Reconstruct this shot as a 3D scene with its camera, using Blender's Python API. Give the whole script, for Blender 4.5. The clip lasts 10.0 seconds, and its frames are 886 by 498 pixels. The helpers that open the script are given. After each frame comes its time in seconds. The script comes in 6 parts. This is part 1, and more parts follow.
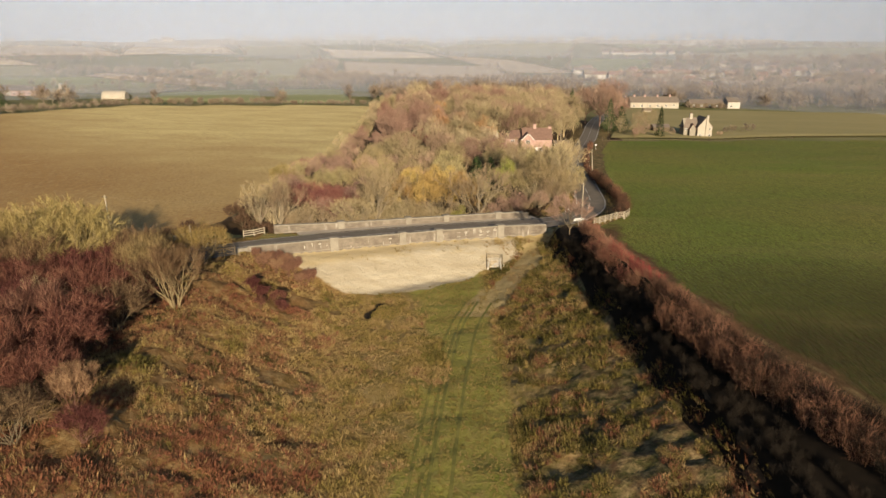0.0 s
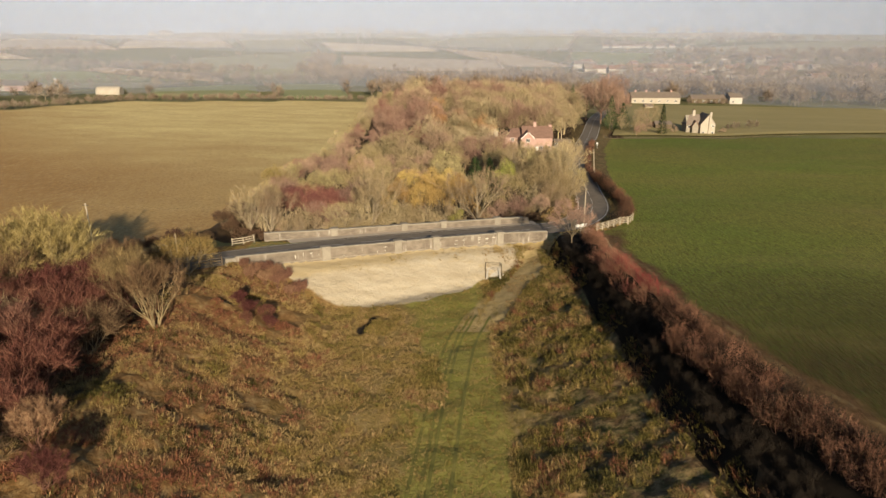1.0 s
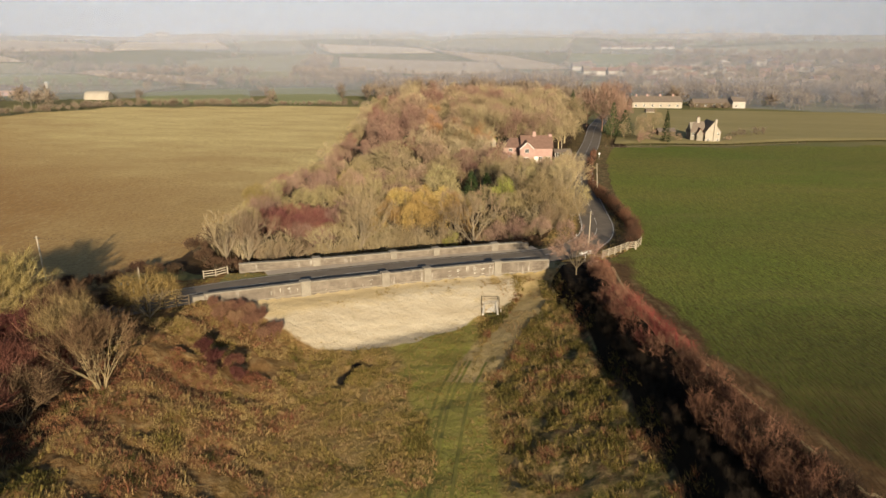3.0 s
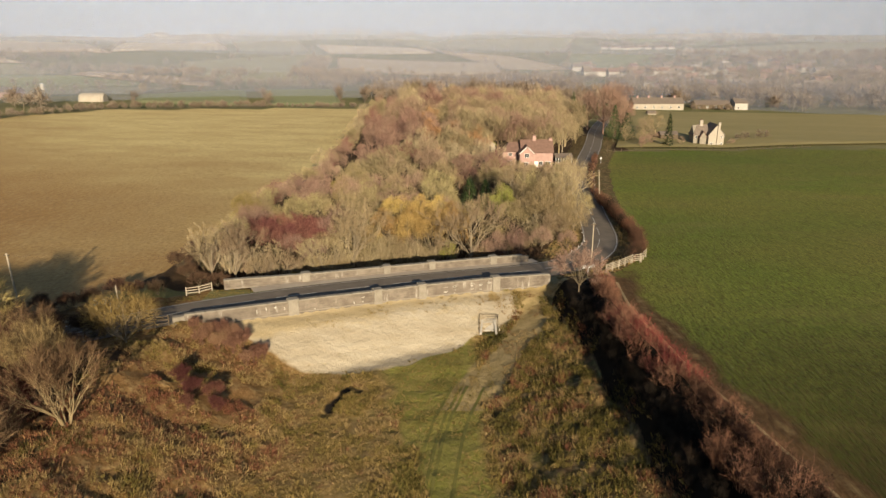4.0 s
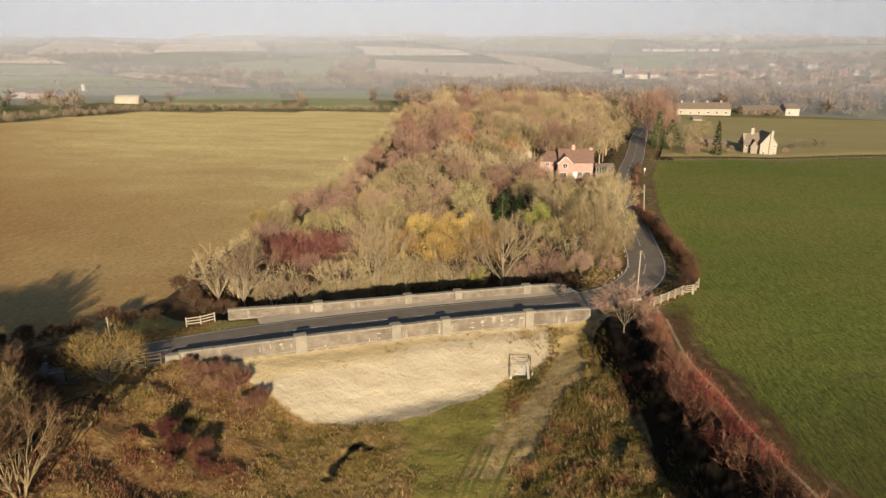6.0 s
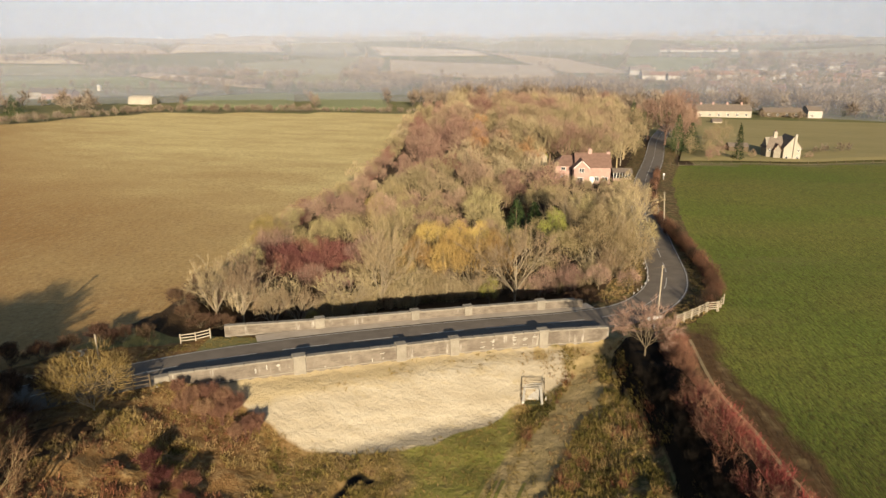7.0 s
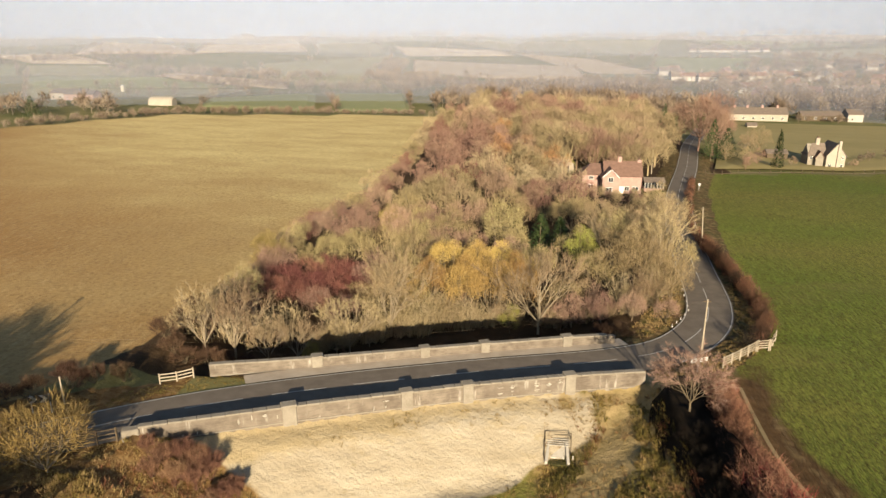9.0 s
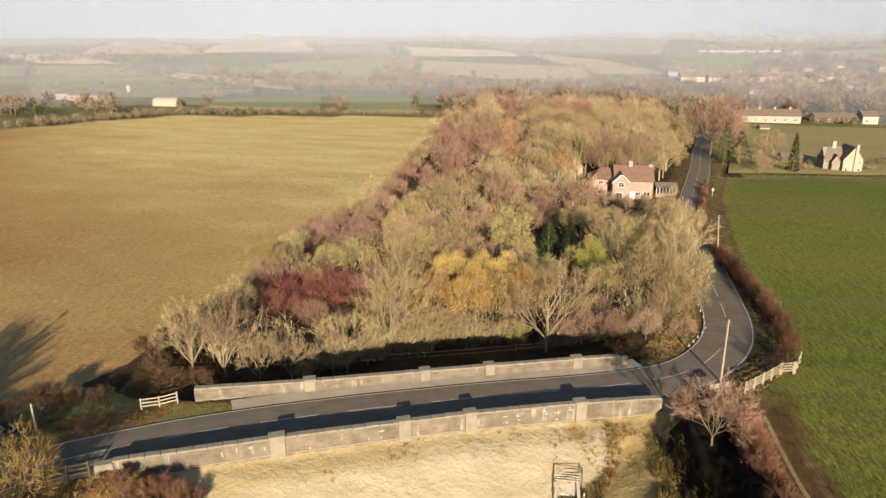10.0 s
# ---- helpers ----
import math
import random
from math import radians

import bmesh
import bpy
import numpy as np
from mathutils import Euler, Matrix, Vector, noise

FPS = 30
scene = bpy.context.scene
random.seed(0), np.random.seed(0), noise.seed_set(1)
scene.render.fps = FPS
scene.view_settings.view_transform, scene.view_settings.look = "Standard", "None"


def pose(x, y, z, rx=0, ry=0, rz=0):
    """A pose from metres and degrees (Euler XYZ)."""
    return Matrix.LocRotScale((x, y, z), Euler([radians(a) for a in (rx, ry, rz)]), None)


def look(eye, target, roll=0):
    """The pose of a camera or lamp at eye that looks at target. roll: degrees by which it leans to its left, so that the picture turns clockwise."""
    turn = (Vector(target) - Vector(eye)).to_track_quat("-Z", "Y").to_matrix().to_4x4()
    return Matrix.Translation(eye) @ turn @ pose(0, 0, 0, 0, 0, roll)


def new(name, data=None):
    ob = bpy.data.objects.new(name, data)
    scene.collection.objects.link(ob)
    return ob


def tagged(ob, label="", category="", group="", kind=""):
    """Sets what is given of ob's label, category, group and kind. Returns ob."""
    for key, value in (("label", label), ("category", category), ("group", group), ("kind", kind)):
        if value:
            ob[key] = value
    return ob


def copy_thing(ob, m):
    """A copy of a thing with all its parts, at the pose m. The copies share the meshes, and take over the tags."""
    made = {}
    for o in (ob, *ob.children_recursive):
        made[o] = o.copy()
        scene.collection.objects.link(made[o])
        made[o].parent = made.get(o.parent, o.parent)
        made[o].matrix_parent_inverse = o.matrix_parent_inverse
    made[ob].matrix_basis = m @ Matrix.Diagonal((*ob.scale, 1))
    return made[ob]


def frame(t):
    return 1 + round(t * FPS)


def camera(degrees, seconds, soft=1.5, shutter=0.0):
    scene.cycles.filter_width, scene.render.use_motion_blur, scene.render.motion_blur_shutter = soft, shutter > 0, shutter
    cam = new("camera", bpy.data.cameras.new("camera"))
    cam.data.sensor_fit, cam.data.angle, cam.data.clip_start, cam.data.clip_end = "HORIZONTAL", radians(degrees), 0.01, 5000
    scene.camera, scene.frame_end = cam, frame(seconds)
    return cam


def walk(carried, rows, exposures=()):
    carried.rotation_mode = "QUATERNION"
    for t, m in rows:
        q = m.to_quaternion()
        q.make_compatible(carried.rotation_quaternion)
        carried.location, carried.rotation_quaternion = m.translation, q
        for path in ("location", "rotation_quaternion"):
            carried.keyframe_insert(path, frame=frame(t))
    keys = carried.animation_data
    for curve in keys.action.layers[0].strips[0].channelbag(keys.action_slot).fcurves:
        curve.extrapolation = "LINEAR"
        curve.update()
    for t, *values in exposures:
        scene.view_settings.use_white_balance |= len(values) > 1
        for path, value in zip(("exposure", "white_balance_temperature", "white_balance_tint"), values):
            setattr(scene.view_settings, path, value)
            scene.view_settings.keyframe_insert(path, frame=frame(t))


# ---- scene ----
cam = camera(66.4, 10.0, soft=1.5)
METRES, EYE, TILT, LEAN, TURN = 46.0, 27.8, -17.3, 0.0, 0.0
ROWS = [
    (0.0, 0.0, 0.0, 0.0, -0.0, 0.0, 0.0),
    (0.5, 0.0033, 0.0409, 0.0231, -0.03, -0.56, 0.01),
    (1.0, 0.0073, 0.0829, 0.0452, -0.05, -0.55, 0.03),
    (1.5, 0.0112, 0.1264, 0.0674, -0.08, -0.55, 0.04),
    (2.0, 0.0155, 0.1711, 0.0892, -0.1, -0.56, 0.06),
    (2.5, 0.02, 0.2164, 0.1104, -0.14, -0.53, 0.1),
    (4.0, 0.0375, 0.3561, 0.1694, -0.18, -0.49, 0.17),
    (4.5, 0.041, 0.4046, 0.1877, 0.48, -0.48, -0.04),
    (5.0, 0.0467, 0.4533, 0.2049, 1.54, -0.45, -0.36),
    (5.5, 0.0514, 0.5009, 0.2216, 2.2, -0.43, -0.57),
    (7.0, 0.0635, 0.6446, 0.2684, 4.02, -0.4, -1.13),
    (7.5, 0.0659, 0.692, 0.2837, 4.6, -0.41, -1.3),
    (8.0, 0.0674, 0.7392, 0.2991, 5.14, -0.42, -1.47),
    (8.5, 0.0681, 0.7862, 0.315, 5.58, -0.44, -1.59),
    (9.0, 0.0683, 0.833, 0.3305, 6.0, -0.45, -1.71),
    (9.5, 0.0685, 0.8798, 0.3461, 6.35, -0.46, -1.83),
    (10.0, 0.0677, 0.9267, 0.3618, 6.6, -0.47, -1.9),
]
EXPOSURES = [(0.0, 0.92), (2.5, 0.90), (4.5, 0.88), (7.0, 1.07), (8.5, 1.18), (10.0, 1.18)]
walk(cam, [(t, pose(0, 0, EYE, TILT, LEAN, TURN) @ pose(METRES * x, METRES * y, METRES * z, 90 + pitch, roll, yaw)) for t, x, y, z, yaw, pitch, roll in ROWS],
     EXPOSURES)

# ---- light ----
SUN_UP, SUN_AZ = 15.8, 169.6            # degrees above the horizon; compass bearing, +y being north
world = bpy.data.worlds.new("winter_sky")
scene.world = world
world.use_nodes = True
wn = world.node_tree.nodes
sky = wn.new("ShaderNodeTexSky")
sky.sky_type = "NISHITA"
sky.sun_disc = False
sky.sun_elevation, sky.sun_rotation = radians(SUN_UP), radians(SUN_AZ)
sky.air_density, sky.dust_density, sky.ozone_density = 1.0, 0.8, 1.5
wn["Background"].inputs["Strength"].default_value = 0.055
world.node_tree.links.new(sky.outputs[0], wn["Background"].inputs["Color"])
sun = new("sun", bpy.data.lights.new("sun", "SUN"))
sun.data.energy, sun.data.angle, sun.data.color = 5.0, radians(0.6), (1.0, 0.82, 0.58)
_a = radians(SUN_AZ)
_d = Vector((math.sin(_a) * math.cos(radians(SUN_UP)), math.cos(_a) * math.cos(radians(SUN_UP)), math.sin(radians(SUN_UP))))
sun.matrix_world = look(_d * 400, (0, 0, 0))


# ---- materials ----
class Nodes:
    """Short hand for building a node material."""

    def __init__(self, name):
        self.m = bpy.data.materials.new(name)
        self.m.use_nodes = True
        self.t = self.m.node_tree
        self.bsdf = self.t.nodes["Principled BSDF"]
        self.out = self.t.nodes["Material Output"]
        self.pos = self.t.nodes.new("ShaderNodeNewGeometry").outputs["Position"]

    def link(self, a, b):
        self.t.links.new(a, b)

    def noise(self, scale, detail=4, rough=0.6, stretch=(1, 1, 1), turn=0, space=None):
        mp = self.t.nodes.new("ShaderNodeMapping")
        mp.inputs["Scale"].default_value = stretch
        mp.inputs["Rotation"].default_value = (0, 0, radians(turn))
        self.link(space or self.pos, mp.inputs["Vector"])
        n = self.t.nodes.new("ShaderNodeTexNoise")
        n.inputs["Scale"].default_value, n.inputs["Detail"].default_value, n.inputs["Roughness"].default_value = scale, detail, rough
        self.link(mp.outputs[0], n.inputs["Vector"])
        return n.outputs["Fac"]

    def ramp(self, fac, *stops):
        r = self.t.nodes.new("ShaderNodeValToRGB")
        e = r.color_ramp.elements
        while len(e) < len(stops):
            e.new(0.5)
        for el, (p, c) in zip(e, stops):
            el.position = p
            el.color = (*c, 1) if isinstance(c, tuple) else (c, c, c, 1)
        self.link(fac, r.inputs["Fac"])
        return r.outputs["Color"]

    def mix(self, fac, a, b, blend="MIX"):
        m = self.t.nodes.new("ShaderNodeMix")
        m.data_type, m.blend_type = "RGBA", blend
        for v, s in ((fac, m.inputs[0]), (a, m.inputs[6]), (b, m.inputs[7])):
            if isinstance(v, (int, float)):
                s.default_value = v
            elif isinstance(v, tuple):
                s.default_value = (*v, 1)
            else:
                self.link(v, s)
        return m.outputs[2]

    def math(self, op, a, b=0.0):
        m = self.t.nodes.new("ShaderNodeMath")
        m.operation = op
        for v, s in ((a, m.inputs[0]), (b, m.inputs[1])):
            if isinstance(v, (int, float)):
                s.default_value = v
            else:
                self.link(v, s)
        return m.outputs[0]

    def attr(self, name, out="Fac"):
        a = self.t.nodes.new("ShaderNodeAttribute")
        a.attribute_name = name
        return a.outputs[out]

    def bump(self, height, strength=0.4, distance=0.05):
        b = self.t.nodes.new("ShaderNodeBump")
        b.inputs["Strength"].default_value, b.inputs["Distance"].default_value = strength, distance
        self.link(height, b.inputs["Height"])
        self.link(b.outputs[0], self.bsdf.inputs["Normal"])

    def done(self, colour, rough=0.9, spec=0.2):
        if isinstance(colour, tuple):
            self.bsdf.inputs["Base Color"].default_value = (*colour, 1)
        else:
            self.link(colour, self.bsdf.inputs["Base Color"])
        if isinstance(rough, (int, float)):
            self.bsdf.inputs["Roughness"].default_value = rough
        else:
            self.link(rough, self.bsdf.inputs["Roughness"])
        self.bsdf.inputs["Specular IOR Level"].default_value = spec
        return self.m


def plain(name, dark, light, scale=1.0, fine=12.0, rough=0.9, bump=0.3, spec=0.2, stretch=(1, 1, 1)):
    """A weathered surface: blotches at one scale, grain at another."""
    n = Nodes(name)
    big, small = n.noise(scale, 5, 0.65, stretch), n.noise(fine, 3, 0.7, stretch)
    c = n.mix(n.ramp(big, (0.3, 0.0), (0.7, 1.0)), dark, light)
    c = n.mix(0.35, c, n.ramp(small, (0.3, dark), (0.7, light)), "MIX")
    n.bump(small, bump, 0.03)
    return n.done(c, rough, spec)


def twiggy(name, a, b, c, translucent=0.0):
    """Twigs or leaves: each one and each plant a little different."""
    n = Nodes(name)
    info = n.t.nodes.new("ShaderNodeObjectInfo").outputs["Random"]
    isle = n.t.nodes.new("ShaderNodeNewGeometry").outputs["Random Per Island"]
    col = n.ramp(isle, (0.0, a), (0.55, b), (1.0, c))
    tone = n.math("ADD", n.math("MULTIPLY", info, 0.55), 0.72)
    hsv = n.t.nodes.new("ShaderNodeHueSaturation")
    n.link(tone, hsv.inputs["Value"])
    n.link(n.math("ADD", n.math("MULTIPLY", info, 0.03), 0.485), hsv.inputs["Hue"])
    n.link(col, hsv.inputs["Color"])
    return n.done(hsv.outputs[0], 0.85, 0.15)


def toned(name, *stops):
    """Massed plants: every plant has its own tone, every blade its own shade."""
    n = Nodes(name)
    isle = n.t.nodes.new("ShaderNodeNewGeometry").outputs["Random Per Island"]
    col = n.ramp(n.attr("tone"), *stops)
    hsv = n.t.nodes.new("ShaderNodeHueSaturation")
    n.link(n.math("ADD", n.math("MULTIPLY", isle, 0.5), 0.75), hsv.inputs["Value"])
    n.link(col, hsv.inputs["Color"])
    return n.done(hsv.outputs[0], 0.9, 0.12)


def ground_material():
    n = Nodes("ground_soil_and_grass")
    big, mid, fine = n.noise(0.035, 4), n.noise(0.35, 5, 0.65), n.noise(3.0, 4, 0.7)
    tuft = n.noise(1.1, 4, 0.7)
    pasture = n.mix(n.ramp(big, (0.35, 0.0), (0.65, 1.0)), (0.12, 0.125, 0.045), (0.19, 0.165, 0.075))
    rough = n.mix(n.ramp(mid, (0.32, 0.0), (0.66, 1.0)), (0.125, 0.105, 0.028), (0.24, 0.16, 0.064))
    sepz = n.t.nodes.new("ShaderNodeSeparateXYZ")
    n.link(n.pos, sepz.inputs[0])
    west = n.math("ADD", n.math("MULTIPLY", sepz.outputs["X"], -0.06), n.math("SUBTRACT", n.noise(0.12, 5, 0.65), 0.85))
    rough = n.mix(n.ramp(west, (0.0, 0.0), (0.7, 0.75)), rough, (0.135, 0.066, 0.026))
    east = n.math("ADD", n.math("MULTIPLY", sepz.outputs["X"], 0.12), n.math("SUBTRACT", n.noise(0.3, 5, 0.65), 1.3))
    # east bank's green and russet, darkened for the shade among its tussocks
    bank_shade = n.mix(n.ramp(n.noise(0.7, 4, 0.7), (0.42, 0.0), (0.62, 1.0)), (0.048, 0.048, 0.016), (0.095, 0.055, 0.028))
    rough = n.mix(n.ramp(east, (0.0, 0.0), (0.45, 0.9)), rough, bank_shade)
    rough = n.mix(n.ramp(tuft, (0.45, 0.0), (0.72, 0.7)), rough, (0.31, 0.225, 0.11))
    rough = n.mix(n.ramp(tuft, (0.28, 1.0), (0.42, 0.0)), rough, (0.052, 0.040, 0.014))
    sward = n.mix(n.ramp(mid, (0.3, 0.0), (0.7, 1.0)), (0.13, 0.138, 0.022), (0.205, 0.185, 0.046))
    sward = n.mix(n.ramp(fine, (0.35, 0.0), (0.75, 0.6)), sward, (0.235, 0.20, 0.075))
    sward = n.mix(n.ramp(tuft, (0.48, 0.0), (0.70, 0.5)), sward, (0.26, 0.19, 0.075))
    sward = n.mix(n.ramp(tuft, (0.26, 0.7), (0.42, 0.0)), sward, (0.07, 0.066, 0.016))
    chalk = n.mix(n.ramp(n.noise(0.5, 5, 0.6, (0.35, 1.2, 1)), (0.3, 0.0), (0.7, 1.0)), (0.31, 0.262, 0.18), (0.405, 0.355, 0.262))
    chalk = n.mix(n.ramp(n.noise(0.22, 5, 0.7, (1, 2.2, 1)), (0.56, 0.0), (0.74, 0.6)), chalk, (0.31, 0.24, 0.11))
    upper = n.math("ADD", sepz.outputs["Z"], n.math("MULTIPLY", n.noise(0.4, 4, 0.65, (0.5, 1, 1)), 2.2))
    chalk = n.mix(n.ramp(upper, (0.0, 0.0), (0.6, 0.65)), chalk, (0.335, 0.26, 0.13))
    chalk = n.mix(n.ramp(n.noise(0.8, 4, 0.7, (1, 1.6, 1)), (0.63, 0.0), (0.73, 0.6)), chalk, (0.23, 0.185, 0.075))
    row_l = n.noise(1.1, 4, 0.7, (1.5, 0.35, 1), 10)
    green_part = n.math("ADD", n.math("ADD", n.math("MULTIPLY", sepz.outputs["Y"], 0.0042), n.math("MULTIPLY", sepz.outputs["X"], 0.0045)), n.math("SUBTRACT", n.noise(0.011, 4), 0.62))
    stubble = n.mix(n.ramp(green_part, (0.05, 0.0), (0.55, 1.0)), (0.325, 0.188, 0.068), (0.74, 0.625, 0.285))
    stubble = n.mix(n.ramp(n.noise(0.045, 5, 0.65, (1, 2.2, 1)), (0.38, 0.4), (0.62, 0.0)), stubble, (0.37, 0.235, 0.092))
    stubble = n.mix(n.ramp(n.noise(0.5, 5, 0.7), (0.3, 0.3), (0.7, 0.0)), stubble, (0.36, 0.24, 0.11))
    stubble = n.mix(n.ramp(row_l, (0.5, 0.0), (0.72, 0.7)), stubble, (0.50, 0.36, 0.165))
    stubble = n.mix(n.ramp(n.noise(1.9, 4, 0.75), (0.36, 0.65), (0.56, 0.0)), stubble, (0.215, 0.135, 0.056))
    row_r = n.noise(1.5, 3, 0.65, (2.0, 0.32, 1), -12)
    wheat = n.mix(n.ramp(n.noise(0.018, 4, 0.5, (1, 1.6, 1)), (0.34, 0.0), (0.66, 1.0)), (0.142, 0.19, 0.028), (0.212, 0.2, 0.045))
    # thin darkens the wheat southward: lens vignetting put into its colour, not crop density
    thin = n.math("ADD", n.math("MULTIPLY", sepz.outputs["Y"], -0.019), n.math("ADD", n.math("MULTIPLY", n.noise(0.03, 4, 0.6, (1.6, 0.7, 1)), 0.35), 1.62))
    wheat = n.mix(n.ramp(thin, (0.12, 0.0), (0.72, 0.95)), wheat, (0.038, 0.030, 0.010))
    wheat = n.mix(n.ramp(row_r, (0.42, 0.0), (0.66, 0.5)), wheat, (0.05, 0.064, 0.012))
    wheat = n.mix(n.ramp(n.noise(3.2, 4, 0.75, (1.4, 0.6, 1), -12), (0.36, 0.8), (0.56, 0.0)), wheat, (0.060, 0.042, 0.016))
    poor = n.math("MULTIPLY", n.ramp(n.noise(0.035, 4, 0.6, (0.6, 2.2, 1), 14), (0.52, 0.0), (0.72, 0.4)), n.ramp(n.noise(0.9, 4, 0.7), (0.35, 0.4), (0.6, 1.0)))
    wheat = n.mix(poor, wheat, (0.205, 0.155, 0.06))
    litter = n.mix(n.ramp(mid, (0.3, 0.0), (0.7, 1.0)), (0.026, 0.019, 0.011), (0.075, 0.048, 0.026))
    earth = n.mix(n.ramp(n.noise(0.6, 5, 0.7), (0.3, 0.0), (0.7, 1.0)), (0.20, 0.155, 0.065), (0.37, 0.28, 0.14))
    soil = n.mix(n.ramp(n.noise(0.8, 4, 0.7), (0.3, 0.0), (0.7, 1.0)), (0.062, 0.036, 0.016), (0.115, 0.07, 0.032))
    warp = n.math("MULTIPLY", n.math("SUBTRACT", mid, 0.5), 1.1)
    c = pasture
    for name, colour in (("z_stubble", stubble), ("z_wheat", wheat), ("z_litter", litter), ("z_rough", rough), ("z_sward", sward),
                         ("z_soil", soil), ("z_chalk", chalk), ("z_earth", earth), ("z_hollow", (0.018, 0.015, 0.012))):
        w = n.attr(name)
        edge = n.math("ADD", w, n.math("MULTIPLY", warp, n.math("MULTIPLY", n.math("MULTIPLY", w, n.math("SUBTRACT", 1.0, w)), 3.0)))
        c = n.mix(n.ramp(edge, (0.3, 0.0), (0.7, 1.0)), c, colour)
    lumps = n.math("ADD", n.math("MULTIPLY", tuft, 0.7), n.math("MULTIPLY", fine, 0.3))
    crop = n.math("ADD", n.math("MULTIPLY", n.attr("z_wheat"), n.math("SUBTRACT", n.math("MULTIPLY", row_r, 0.6), lumps)),
                  n.math("MULTIPLY", n.attr("z_stubble"), n.math("SUBTRACT", n.math("MULTIPLY", n.math("ADD", row_l, fine), 0.3), lumps)))
    n.bump(n.math("ADD", lumps, crop), 0.8, 0.35)
    return n.done(c, 0.95, 0.1)


M_GROUND = ground_material()
M_ASPHALT = plain("worn_asphalt", (0.105, 0.088, 0.07), (0.175, 0.15, 0.122), 0.6, 30, 0.9, 0.15, 0.15, (1, 1, 1))
M_VERGE = plain("gritty_margin", (0.27, 0.225, 0.175), (0.42, 0.37, 0.30), 0.7, 20)
M_LINE = plain("worn_road_paint", (0.28, 0.27, 0.245), (0.52, 0.505, 0.46), 3.0, 25, 0.7, 0.1)
def stone_material():
    n = Nodes("weathered_parapet_stone")
    big, bed, fine = n.noise(0.7, 5, 0.65), n.noise(1.4, 4, 0.7, (0.7, 0.7, 5.0)), n.noise(9.0, 4, 0.7)
    c = n.mix(n.ramp(big, (0.3, 0.0), (0.7, 1.0)), (0.105, 0.086, 0.068), (0.20, 0.172, 0.138))
    c = n.mix(n.ramp(bed, (0.36, 0.4), (0.5, 0.0)), c, (0.06, 0.05, 0.038))
    drip = n.math("MULTIPLY", n.ramp(n.noise(2.2, 4, 0.65, (1, 1, 0.14)), (0.56, 0.0), (0.66, 1.0)), n.ramp(n.noise(0.35, 3), (0.48, 0.0), (0.60, 0.8)))
    c = n.mix(drip, c, (0.33, 0.31, 0.27))
    n.bump(n.math("ADD", bed, n.math("MULTIPLY", fine, 0.5)), 0.5, 0.04)
    return n.done(c, 0.95, 0.15)


M_STONE = stone_material()
M_COPING = plain("pale_coping_stone", (0.15, 0.132, 0.104), (0.27, 0.245, 0.20), 1.0, 9, 0.95, 0.4)
# near black: the shade on the bank under the hedge is in this colour
M_BRAMBLE_SHADE = plain("bramble_shade_mass", (0.008, 0.007, 0.005), (0.018, 0.013, 0.009), 1.3, 9, 1.0, 0.3, 0.05)
M_PATH = plain("trodden_straw_path", (0.20, 0.155, 0.08), (0.34, 0.26, 0.14), 1.5, 12)
M_PALE = plain("limewashed_patch", (0.42, 0.40, 0.35), (0.56, 0.535, 0.48), 2.0, 14)
M_TIMBER = plain("silvered_timber", (0.22, 0.185, 0.135), (0.38, 0.335, 0.26), 3.0, 25, 0.9, 0.3)
M_DARKTIMBER = plain("dark_timber", (0.055, 0.042, 0.028), (0.12, 0.092, 0.06), 3.0, 25, 0.9, 0.3)
M_CONCRETE = plain("pale_concrete", (0.33, 0.305, 0.255), (0.46, 0.43, 0.37), 1.5, 14)
M_BARK_PALE = plain("pale_bark", (0.175, 0.138, 0.09), (0.31, 0.258, 0.18), 2.0, 12)
M_BARK = plain("brown_bark", (0.075, 0.058, 0.035), (0.18, 0.145, 0.095), 2.0, 12)
M_BARK_RED = plain("reddish_bark", (0.075, 0.038, 0.028), (0.17, 0.085, 0.06), 2.0, 12)
T_PALE = twiggy("pale_twigs", (0.165, 0.12, 0.067), (0.265, 0.20, 0.115), (0.37, 0.292, 0.18))
T_OLIVE = twiggy("olive_twigs", (0.155, 0.125, 0.058), (0.28, 0.225, 0.112), (0.40, 0.33, 0.18))
T_STRAW = twiggy("straw_twigs", (0.15, 0.115, 0.055), (0.265, 0.205, 0.103), (0.38, 0.305, 0.17))
T_YELLOW = twiggy("yellow_twigs", (0.18, 0.145, 0.045), (0.30, 0.25, 0.08), (0.41, 0.345, 0.13))
T_SCRUB = twiggy("rusty_red_twigs", (0.095, 0.048, 0.031), (0.19, 0.10, 0.063), (0.285, 0.172, 0.108))
T_RUSSET = twiggy("russet_twigs", (0.15, 0.09, 0.068), (0.27, 0.17, 0.128), (0.385, 0.27, 0.20))
T_RED = twiggy("crimson_twigs", (0.085, 0.032, 0.027), (0.18, 0.07, 0.058), (0.27, 0.14, 0.11))
T_GOLD = twiggy("golden_leaves", (0.23, 0.145, 0.045), (0.365, 0.245, 0.085), (0.47, 0.335, 0.135))
T_LIME = twiggy("yellow_green_leaves", (0.15, 0.155, 0.032), (0.27, 0.265, 0.062), (0.36, 0.345, 0.105))
T_OCHRE = twiggy("ochre_twigs", (0.155, 0.115, 0.034), (0.285, 0.212, 0.067), (0.39, 0.297, 0.108))
T_MAROON = twiggy("maroon_twigs", (0.042, 0.015, 0.012), (0.098, 0.034, 0.026), (0.18, 0.085, 0.06))
